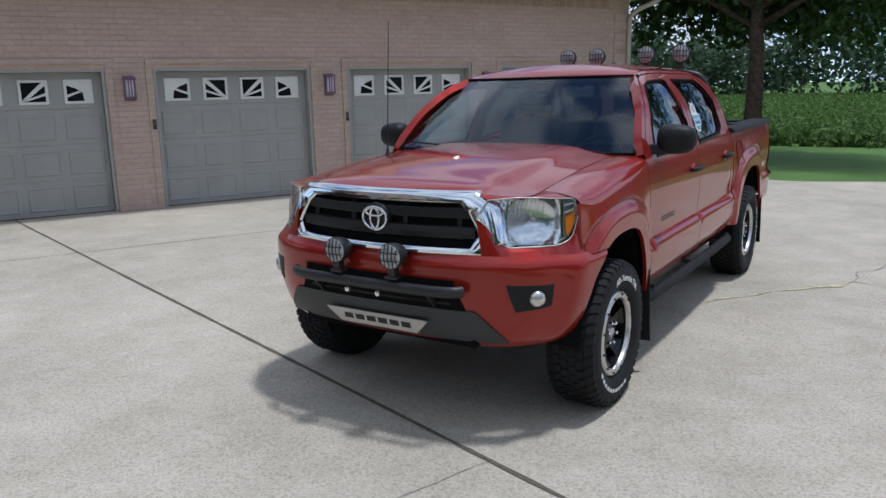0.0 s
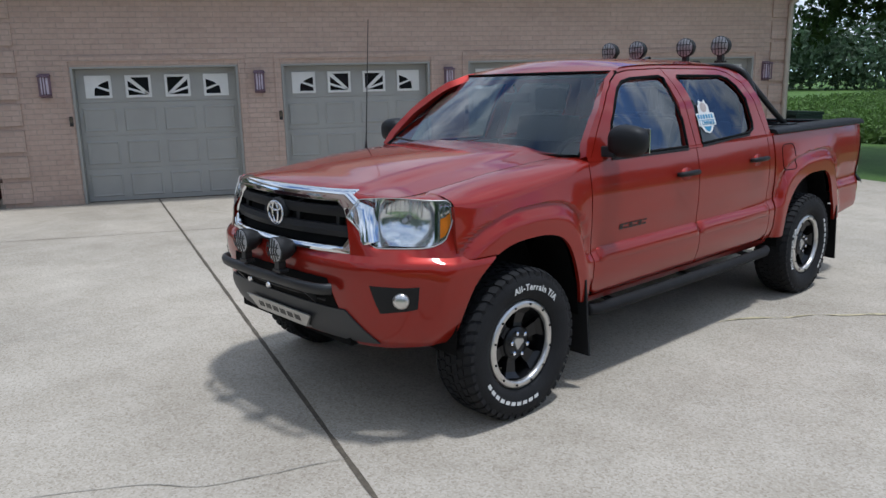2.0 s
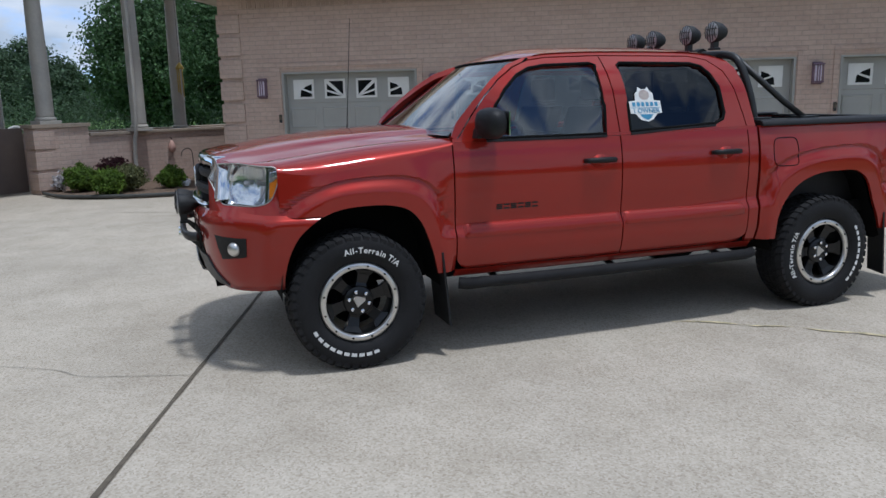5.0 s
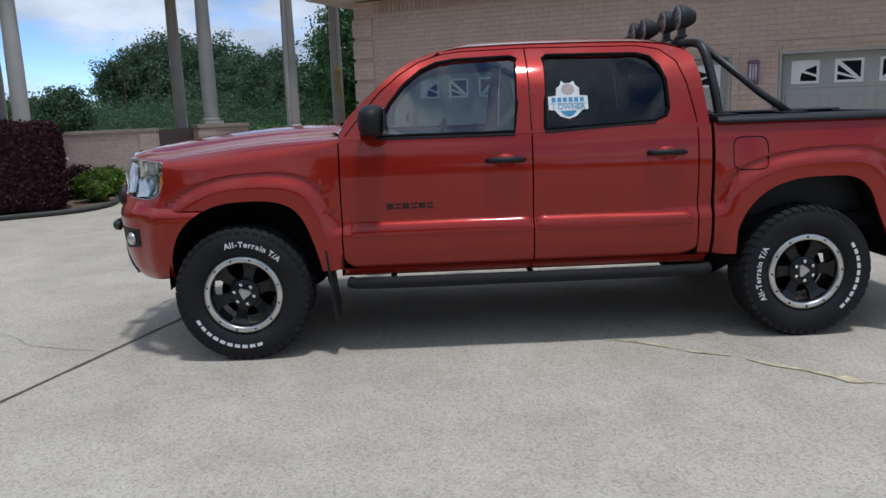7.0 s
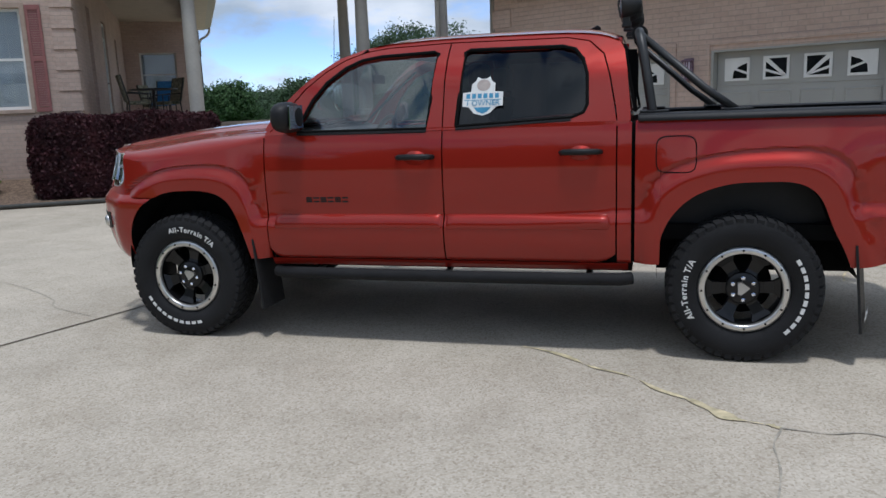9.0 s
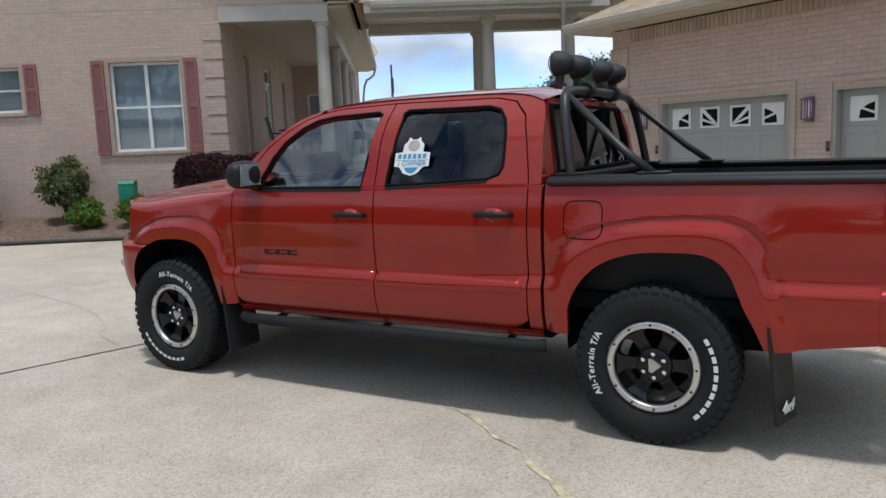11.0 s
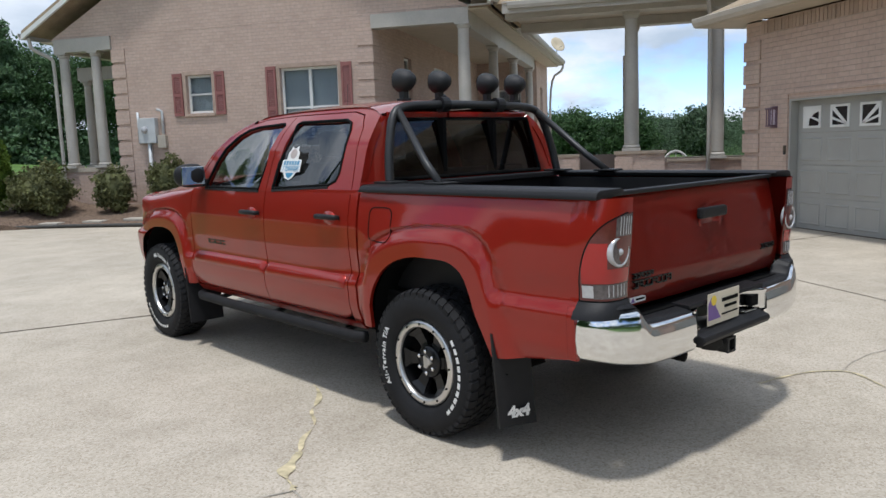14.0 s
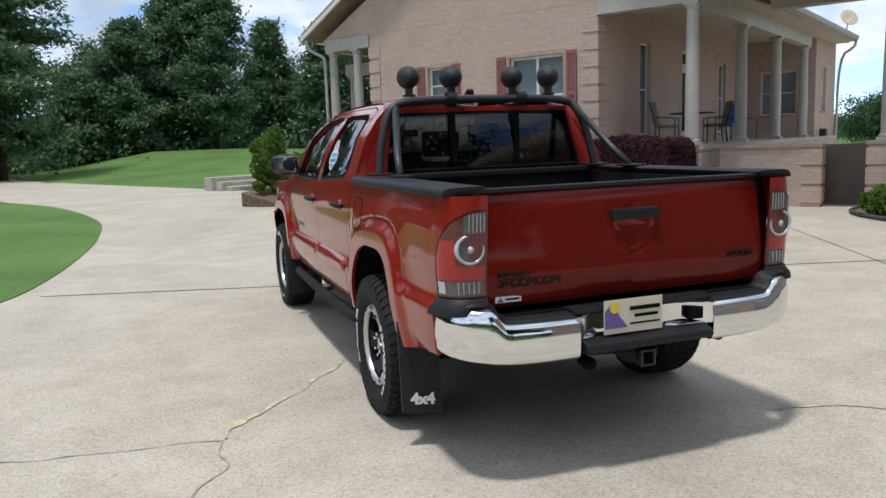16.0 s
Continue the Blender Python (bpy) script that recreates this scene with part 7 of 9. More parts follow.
# door handles, badges, fuel flap
for sgn in (1, -1):
    for k, (y, z, door_) in enumerate(((1.505, 1.085, front_doors), (2.415, 1.095, rear_doors))):
        d_ = door_[0] if sgn > 0 else door_[1]
        x = side_x(y, z)
        cup = part("handle_recess", lathe([(0.001, 0.0), (0.05, 0.0015), (0.062, 0.003), (0.064, -0.004)], 24, (0, 0, 0), "x"), RED, d_, smooth=True)
        cup.location = (sgn * (x + 0.0), y, z - 0.004)
        cup.scale = (sgn * -1, 1.0, 0.62)
        part("door_handle", tube([(sgn * (x + 0.004), y - 0.105, z), (sgn * (x + 0.036), y - 0.085, z + 0.003), (sgn * (x + 0.042), y, z + 0.004), (sgn * (x + 0.036), y + 0.085, z + 0.003), (sgn * (x + 0.004), y + 0.105, z)], [0.013, 0.016, 0.017, 0.016, 0.013], 8, smooth_turns=0), BLACK_PLASTIC, d_, "black door handle", smooth=True)
    bm = bmesh.new()
    for k in range(6):
        a = 0.83 + k * 0.045
        for dz, w in ((0.011, 0.009), (0.0, 0.008), (-0.011, 0.009)):
            if k % 2 and dz == 0.0:
                continue
            vs = [bm.verts.new((sgn * (side_x(q, 0.85 + dz) + 0.003), q, 0.85 + dz + e)) for q, e in ((a, -w / 2), (a + 0.037, -w / 2), (a + 0.037, w / 2), (a, w / 2))]
            bm.faces.new(vs)
    part("badge_lettering", bm, GLOSS_BLACK, front_doors[0] if sgn > 0 else front_doors[1], "dark bars of a door badge")
bm = bmesh.new()
cy, cz = 2.895, 1.075
ring = [(cy + 0.098 * math.copysign(abs(math.cos(a)) ** 0.45, math.cos(a)), cz + 0.092 * math.copysign(abs(math.sin(a)) ** 0.45, math.sin(a))) for a in [2 * math.pi * k / 40 for k in range(40)]]
part("fuel_flap_gap", tube([(side_x(y, z) + 0.0005, y, z) for y, z in ring + [ring[0]]], 0.0032, 5), UNDER, bed_sides[0], "dark outline of the fuel flap")

# sticker on the rear side glass: white plate with blue centre
def on_glass(y, z, lift):
    z = 1.300 + (z - 1.300) * 0.86
    return (cab_x(y, z) - 0.018 + 0.004 + lift, y, z)


bm = bmesh.new()
shape = [(1.765, 1.36), (1.765, 1.445), (1.81, 1.45), (1.815, 1.50), (1.835, 1.515), (1.845, 1.545), (1.865, 1.53), (1.895, 1.53), (1.915, 1.545), (1.925, 1.515), (1.945, 1.50), (1.945, 1.45), (1.99, 1.445), (1.99, 1.36), (1.955, 1.355), (1.92, 1.315), (1.88, 1.30), (1.83, 1.315), (1.80, 1.355)]
vs = [bm.verts.new(on_glass(y, z, 0.001)) for y, z in shape]
bm.faces.new(vs)
sticker = part("sticker", bm, WHITE_LETTER, rear_doors[0], "white cut-out window sticker with blue centre")
BLUE = paint("sticker_blue", (0.05, 0.25, 0.42), 0.5, vary=0.1)
BROWN = paint("sticker_brown", (0.42, 0.36, 0.33), 0.6, vary=0.2, scale=30)
bm = bmesh.new()
for loop in ([(1.83, 1.352), (1.925, 1.352), (1.905, 1.325), (1.88, 1.312), (1.85, 1.325)], [(1.775, 1.40), (1.98, 1.40), (1.98, 1.396), (1.775, 1.396)]):
    bm.faces.new([bm.verts.new(on_glass(y, z, 0.002)) for y, z in loop])
for k in range(6):
    y = 1.785 + k * 0.032
    bm.faces.new([bm.verts.new(on_glass(a, b, 0.002)) for a, b in ((y, 1.408), (y + 0.022, 1.408), (y + 0.022, 1.438), (y, 1.438))])
part("blue_print", bm, BLUE, sticker, "blue print")
bm = bmesh.new()
bm.faces.new([bm.verts.new(on_glass(1.88 + 0.038 * math.cos(a), 1.49 + 0.036 * math.sin(a), 0.002)) for a in [2 * math.pi * k / 16 for k in range(16)]])
part("picture_patch", bm, BROWN, sticker, "brown oval patch")


def lettering(text, size, m, parent, material, label, lift=0.001, bold=0.0):
    """Letters as a flat mesh; x along the word, y up it."""
    curve = bpy.data.curves.new("lettering", "FONT")
    curve.body, curve.size, curve.align_x, curve.align_y, curve.extrude = text, size, "CENTER", "CENTER", lift
    curve.offset = bold
    holder = bpy.data.objects.new("lettering", curve)
    me = bpy.data.meshes.new_from_object(holder)
    bpy.data.objects.remove(holder)
    me.materials.append(material)
    ob = new("lettering", me)
    ob.parent = parent
    ob.matrix_local = m
    return tagged(ob, label)


lean = math.atan(0.47)
lettering("1 OWNER", 0.042, pose(*on_glass(1.878, 1.377, 0.003), 90, 0, 90) @ pose(0, 0, 0, -math.degrees(lean), 0, 0), sticker, BLUE, "blue words")

# ---- wheels ----
TYRE_R, RIM_R = 0.385, 0.222


def tread_mesh():
    bm = lathe([(RIM_R - 0.004, 0.085), (RIM_R + 0.012, 0.108), (RIM_R + 0.05, 0.128), (RIM_R + 0.10, 0.131), (TYRE_R - 0.035, 0.122), (TYRE_R - 0.014, 0.108), (TYRE_R - 0.008, 0.09), (TYRE_R - 0.006, 0.0), (TYRE_R - 0.008, -0.09), (TYRE_R - 0.014, -0.108), (TYRE_R - 0.035, -0.122), (RIM_R + 0.10, -0.131), (RIM_R + 0.05, -0.128), (RIM_R + 0.012, -0.108), (RIM_R - 0.004, -0.085)], 72, (0, 0, 0), "x", close=False)
    return bm


def tread_blocks():
    bm = bmesh.new()
    n = 46
    for k in range(n):
        a = 2 * math.pi * k / n
        for w0, w1, sh, deep in ((0.086, 0.123, 0.0, 0.028), (0.045, 0.078, 0.45, 0.012), (0.006, 0.038, 0.1, 0.012), (-0.038, -0.006, 0.6, 0.012), (-0.078, -0.045, 0.25, 0.012), (-0.123, -0.086, 0.5, 0.028)):
            b0 = a + sh * 2 * math.pi / n
            span = 2 * math.pi / n * 0.66
            out = abs(w1 + w0) > 0.18
            top = TYRE_R + 0.001
            zig = 0.35 * span
            vs = []
            for w, aa in ((w0, b0 + (zig if w0 > 0 else 0)), (w1, b0), (w1, b0 + span), (w0, b0 + span + (zig if w0 > 0 else 0))):
                outer = out and abs(w) > 0.1
                r_top = top - (0.016 if outer else 0)
                for r in (r_top, r_top - deep):
                    vs.append(bm.verts.new((w, r * math.cos(aa), r * math.sin(aa))))
            bm.faces.new((vs[0], vs[2], vs[4], vs[6]))
            for i in range(4):
                j = (i + 1) % 4
                bm.faces.new((vs[2 * i], vs[2 * i + 1], vs[2 * j + 1], vs[2 * j]))
    # shoulder lugs on the sidewall
    for k in range(n):
        for sgn in (1, -1):
            a = 2 * math.pi * (k + 0.25) / n
            span = 2 * math.pi / n * (0.55 if k % 2 else 0.35)
            r0, r1 = TYRE_R - 0.048 - (0.012 if k % 2 else 0), TYRE_R - 0.014
            vs = [bm.verts.new((sgn * w, r * math.cos(aa), r * math.sin(aa))) for r, aa, w in ((r0, a, 0.1285), (r1, a, 0.117), (r1, a + span, 0.117), (r0, a + span, 0.1285), (r0, a, 0.122), (r1, a, 0.106), (r1, a + span, 0.106), (r0, a + span, 0.122))]
            for f in ((0, 1, 2, 3), (0, 4, 5, 1), (1, 5, 6, 2), (2, 6, 7, 3), (3, 7, 4, 0)):
                bm.faces.new([vs[i] for i in f])
    bmesh.ops.recalc_face_normals(bm, faces=bm.faces)
    return bm


def make_wheel():
    w = part("wheel", tread_mesh(), RUBBER, TRUCK, "black all-terrain tyre on a black alloy rim", smooth=True)
    part("tread", tread_blocks(), RUBBER, w, kind="stuff")
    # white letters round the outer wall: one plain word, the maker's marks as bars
    r_mid = 0.293
    word = "All-Terrain T/A"
    widths = {"A": 1.15, "l": 0.55, "-": 0.75, "T": 1.1, "e": 1.0, "r": 0.8, "a": 1.0, "i": 0.5, "n": 1.0, " ": 0.5, "/": 0.6}
    unit_ = 0.0262
    total = sum(widths[c] for c in word) * unit_ / r_mid
    a = math.radians(88) + total / 2
    joined = bmesh.new()
    for c in word:
        step = widths[c] * unit_ / r_mid
        a -= step / 2
        curve = bpy.data.curves.new("letter", "FONT")
        curve.body, curve.size, curve.align_x, curve.align_y, curve.extrude, curve.offset = c, 0.044, "CENTER", "CENTER", 0.0008, 0.0011
        holder = bpy.data.objects.new("letter", curve)
        piece = bpy.data.meshes.new_from_object(holder)
        bpy.data.objects.remove(holder)
        # letter plane: x to the reader's right, y outward; seen from +x the wheel's right is +y
        m = Matrix(((0, 0, 1, 0.131), (math.sin(a), math.cos(a), 0, r_mid * math.cos(a)), (-math.cos(a), math.sin(a), 0, r_mid * math.sin(a)), (0, 0, 0, 1)))
        piece.transform(m)
        joined.from_mesh(piece)
        bpy.data.meshes.remove(piece)
        a -= step / 2
    part("sidewall_word", joined, WHITE_LETTER, w, "raised white word on the tyre")
    bars = bmesh.new()

    def arc_bar(a0, a1, r0, r1):
        n = max(2, int((a0 - a1) / 0.05))
        inner = [bars.verts.new((0.1318, r0 * math.cos(q), r0 * math.sin(q))) for q in lin(a0, a1, n)]
        outer = [bars.verts.new((0.1318, r1 * math.cos(q), r1 * math.sin(q))) for q in lin(a0, a1, n)]
        for i in range(n):
            bars.faces.new((inner[i], inner[i + 1], outer[i + 1], outer[i]))

    for k in range(10):
        s0 = math.radians(-58 - k * 8.4)
        arc_bar(s0, s0 - 0.105, 0.284, 0.303)
    part("sidewall_mark", bars, WHITE_LETTER, w, "white bars of a maker's mark on the tyre", kind="stuff")
    # rim: machined lip ring with small bolts, black dish with six spokes
    rim = part("rim", lathe([(RIM_R - 0.012, -0.10), (RIM_R - 0.02, -0.06), (RIM_R - 0.03, 0.0), (RIM_R - 0.042, 0.06), (RIM_R - 0.037, 0.092)], 48, (0, 0, 0), "x", close=False), GLOSS_BLACK, w, "gloss black rim barrel", smooth=True)
    part("beadlock_ring", lathe([(RIM_R - 0.036, 0.088), (RIM_R - 0.034, 0.108), (RIM_R - 0.028, 0.114), (RIM_R - 0.008, 0.112), (RIM_R + 0.002, 0.104), (RIM_R + 0.002, 0.086)], 48, (0, 0, 0), "x", close=False), MACHINED, rim, "bare machined rim ring", smooth=True)
    stud = None
    for k in range(12):
        q = 2 * math.pi * k / 12
        if stud is None:
            stud = part("ring_bolt", lathe([(0.006, 0.110), (0.006, 0.118), (0.003, 0.120)], 6, (0, 0, 0), "x"), UNDER, rim)
            ob = stud
        else:
            ob = new("ring_bolt", stud.data)
            ob.parent = rim
        ob.location = (0, (RIM_R - 0.017) * math.cos(q), (RIM_R - 0.017) * math.sin(q))
    bm = bmesh.new()
    for k in range(6):
        q = 2 * math.pi * k / 6 + math.pi / 6
        vs = []
        for r, half, x in ((0.055, 0.034, 0.062), (0.10, 0.028, 0.050), (0.15, 0.034, 0.060), (RIM_R - 0.044, 0.055, 0.080)):
            for sg in (-1, 1):
                for dx in (0, -0.03):
                    vs.append(bm.verts.new((x + dx, r * math.cos(q) - sg * half * math.sin(q), r * math.sin(q) + sg * half * math.cos(q))))
        for i in range(3):
            o = 4 * i
            for f in ((o, o + 2, o + 6, o + 4), (o + 1, o + 5, o + 7, o + 3), (o, o + 4, o + 5, o + 1), (o + 2, o + 3, o + 7, o + 6)):
                bm.faces.new([vs[j] for j in f])
    bmesh.ops.recalc_face_normals(bm, faces=bm.faces)
    part("spokes", bm, GLOSS_BLACK, rim, "six black spokes")
    part("brake_drum", lathe([(0.001, -0.02), (0.15, -0.02), (0.155, -0.06)], 28, (0, 0, 0), "x", close=False), UNDER, w, smooth=True)
    hub_ = part("hub", lathe([(0.085, 0.02), (0.085, 0.062), (0.078, 0.07), (0.03, 0.072), (0.001, 0.072)], 28, (0, 0, 0), "x", close=False), GLOSS_BLACK, rim, "black hub centre", smooth=True)
    nut = None
    for k in range(6):
        q = 2 * math.pi * k / 6
        if nut is None:
            nut = part("lug_nut", lathe([(0.011, 0.068), (0.011, 0.09), (0.005, 0.094)], 6, (0, 0, 0), "x"), CHROME, rim)
            ob = nut
        else:
            ob = new("lug_nut", nut.data)
            ob.parent = rim
        ob.location = (0, 0.057 * math.cos(q), 0.057 * math.sin(q))
    bm = bmesh.new()
    top = [bm.verts.new((0.082, y, z)) for y, z in ((-0.03, 0.024), (0.03, 0.024), (0.034, 0.008), (0.0, -0.034), (-0.034, 0.008))]
    low = [bm.verts.new((0.07, v.co.y * 1.1, v.co.z * 1.1)) for v in top]
    bm.faces.new(top)
    for i in range(5):
        bm.faces.new((top[i], low[i], low[(i + 1) % 5], top[(i + 1) % 5]))
    bmesh.ops.recalc_face_normals(bm, faces=bm.faces)
    part("centre_cap", bm, BRUSHED, rim, "shield-shaped steel centre cap")
    return w


wheel = make_wheel()
turns = ((0.0, 1, -14), (WB, 1, 92), (0.0, -1, 20), (WB, -1, 140))
for k, (y, sgn, spin) in enumerate(turns):
    m = Matrix.Translation((sgn * 0.832, y, TYRE_R - 0.004)) @ (pose(0, 0, 0, 0, 0, 0) if sgn > 0 else pose(0, 0, 0, 0, 0, 180)) @ pose(0, 0, 0, spin, 0, 0)
    if k == 0:
        wheel.matrix_local = m
    else:
        copy_thing(wheel, m)

# ---- steps, mud flaps ----
for sgn in (1, -1):
    step = part("side_step", tube([(sgn * 0.88, 0.60, 0.418), (sgn * 0.908, 0.66, 0.412), (sgn * 0.912, 2.60, 0.412), (sgn * 0.88, 2.68, 0.418)], 0.034, 12, smooth_turns=1), RUBBER, TRUCK, "black tubular side step", smooth=True)
    for y in (0.85, 1.65, 2.45):
        part("step_bracket", tube([(sgn * 0.93, y, 0.405), (sgn * 0.72, y, 0.44), (sgn * 0.58, y, 0.48)], 0.018, 6), BLACK_IRON, step)
    for y, w, low in ((0.475, 0.27, 0.19), (WB + 0.50, 0.185, 0.175))[: 2 if sgn > 0 else 1]:
        bm = prism([(y, 0.62), (y + 0.012, 0.62), (y + 0.052, low), (y + 0.038, low)], sgn * (0.955 - w), sgn * 0.955)
        for v in bm.verts:
            v.co.y += 0.33 * (0.955 - abs(v.co.x)) * (y > 1)
        flap = part("mud_flap", bm, RUBBER if y < 1 else BLACK_PLASTIC, TRUCK, "black rubber mud flap")
        if y > 1:
            tilt = math.degrees(math.atan2(0.04, 0.445))
            lettering("4x4", 0.076, pose(sgn * 0.955 - sgn * 0.092, y + 0.0555 + 0.0325, 0.245, 90 + tilt, 0, 180 - sgn * 18.3), flap, WHITE_LETTER, "white words on the mud flap", 0.0008, 0.004)

# ---- bed ----
RAIL = 1.25
part("bed_liner", boxes((-0.70, 0.70, 2.745, 4.26, 0.755, 0.775)), BLACK_PLASTIC, TRUCK, "black composite bed liner")
for nm, dims in (("liner_side", (-0.76, -0.70, 2.745, 4.24, 0.70, RAIL - 0.004)), ("liner_side", (0.70, 0.76, 2.745, 4.24, 0.70, RAIL - 0.004)), ("liner_front", (-0.76, 0.76, 2.71, 2.745, 0.70, RAIL - 0.006))):
    part(nm, boxes(dims), BLACK_PLASTIC, TRUCK)
bm = bmesh.new()
for k in range(9):
    x = -0.56 + 0.14 * k
    box(bm, x - 0.03, x + 0.03, 2.76, 4.24, 0.776, 0.79, bevel=0.004)
part("liner_ribs", bm, BLACK_PLASTIC, TRUCK)
for sgn in (1, -1):
    bm = prism([(sgn * 0.72, RAIL + 0.004), (sgn * 0.892, RAIL - 0.004), (sgn * 0.904, RAIL - 0.006), (sgn * 0.905, RAIL + 0.008), (sgn * 0.893, RAIL + 0.026), (sgn * 0.87, RAIL + 0.034), (sgn * 0.73, RAIL + 0.036), (sgn * 0.705, RAIL + 0.026)], 2.706, 4.298, axis="y", bevel=0.006)
    smooth_by_angle(part("bed_rail_cap", bm, BLACK_PLASTIC, TRUCK, "black plastic bed rail cap"), 30)
    track = part("cargo_rail", boxes((sgn * 0.665, sgn * 0.70, 2.95, 4.15, 1.12, 1.165), bevel=0.004), BLACK_IRON, TRUCK, "black cargo rail")
    cleat = part("cargo_cleat", tube([(sgn * 0.655, 3.68, 1.16), (sgn * 0.62, 3.68, 1.19), (sgn * 0.62, 3.75, 1.19), (sgn * 0.655, 3.75, 1.16)], 0.012, 6), CHROME, track, "bright tie-down cleat")
part("front_rail_cap", boxes((-0.705, 0.705, 2.706, 2.80, RAIL, RAIL + 0.034), bevel=0.008), BLACK_PLASTIC, TRUCK)

# tailgate
GATE_Y = 4.30
bm = bmesh.new()
rows = []
for k in range(15):
    z = 0.766 + (1.249 - 0.766) * k / 14
    bow = curve_at([(0.766, -0.010), (0.79, 0.006), (0.86, 0.018), (0.95, 0.021), (1.05, 0.016), (1.15, 0.008), (1.22, 0.0), (1.249, -0.010)], z)
    rows.append([bm.verts.new((x, GATE_Y + bow - 0.10 * max(0.0, z - 0.90) - 0.012 * (abs(x) / 0.722) ** 4, z)) for x in lin(-0.722, 0.722, 24)])
grid_faces(bm, rows, True)
bmesh.ops.solidify(bm, geom=list(bm.faces), thickness=0.05)
bmesh.ops.recalc_face_normals(bm, faces=bm.faces)
gate = smooth_by_angle(part("tailgate", bm, RED, TRUCK, "red tailgate"), 45)
part("tailgate_cap", boxes((-0.72, 0.72, GATE_Y - 0.075, GATE_Y - 0.026, 1.250, 1.270), bevel=0.008), BLACK_PLASTIC, gate, "black tailgate cap")
part("tailgate_inner", boxes((-0.70, 0.70, GATE_Y - 0.075, GATE_Y - 0.055, 0.79, 1.245)), BLACK_PLASTIC, gate)
handle = part("tailgate_handle", boxes((-0.135, 0.115, GATE_Y - 0.006, GATE_Y + 0.024, 1.10, 1.152), bevel=0.012), BLACK_PLASTIC, gate, "black tailgate handle")
cup = part("handle_recess", lathe([(0.001, -0.004), (0.08, -0.002), (0.105, 0.004), (0.112, 0.0)], 28, (0, 0, 0), "y"), RED, gate, smooth=True)
cup.location, cup.scale = (-0.01, GATE_Y - 0.003, 1.085), (1.0, 0.8, 0.42)
for x0, x1, z, h, n in ((0.375, 0.675, 0.868, 0.028, 8), (0.52, 0.675, 0.906, 0.017, 6), (-0.66, -0.50, 0.90, 0.022, 6)):
    w = (x1 - x0) / n
    bm = bmesh.new()
    for k in range(n):
        a = x0 + k * w
        for dz, t in ((h / 2, 0.006), (-h / 2, 0.006)) if k % 3 else ((h / 2, 0.006), (0, 0.006)):
            box(bm, a + 0.003, a + w - 0.004, GATE_Y + 0.010, GATE_Y + 0.024, z + dz - t / 2, z + dz + t / 2)
        box(bm, a + 0.003, a + 0.009, GATE_Y + 0.010, GATE_Y + 0.024, z - h / 2, z + h / 2)
    part("tailgate_badge", bm, GLOSS_BLACK, gate, "dark raised bars of a badge")
deal = part("dealer_sticker", boxes((0.56, 0.68, GATE_Y - 0.006, GATE_Y + 0.0055, 0.786, 0.812)), WHITE_LETTER, gate, "small white sticker with a purple mark")
PURPLE = paint("plate_purple", (0.16, 0.09, 0.30), 0.5, vary=0.1)
YELLOW = paint("plate_yellow", (0.75, 0.55, 0.06), 0.5, vary=0.08)
part("purple_mark", prism([(0.642, 0.789), (0.675, 0.789), (0.658, 0.81)], GATE_Y + 0.0056, GATE_Y + 0.007, axis="y"), PURPLE, deal)
part("print_bar", boxes((0.57, 0.635, GATE_Y + 0.0056, GATE_Y + 0.007, 0.795, 0.803)), UNDER, deal)

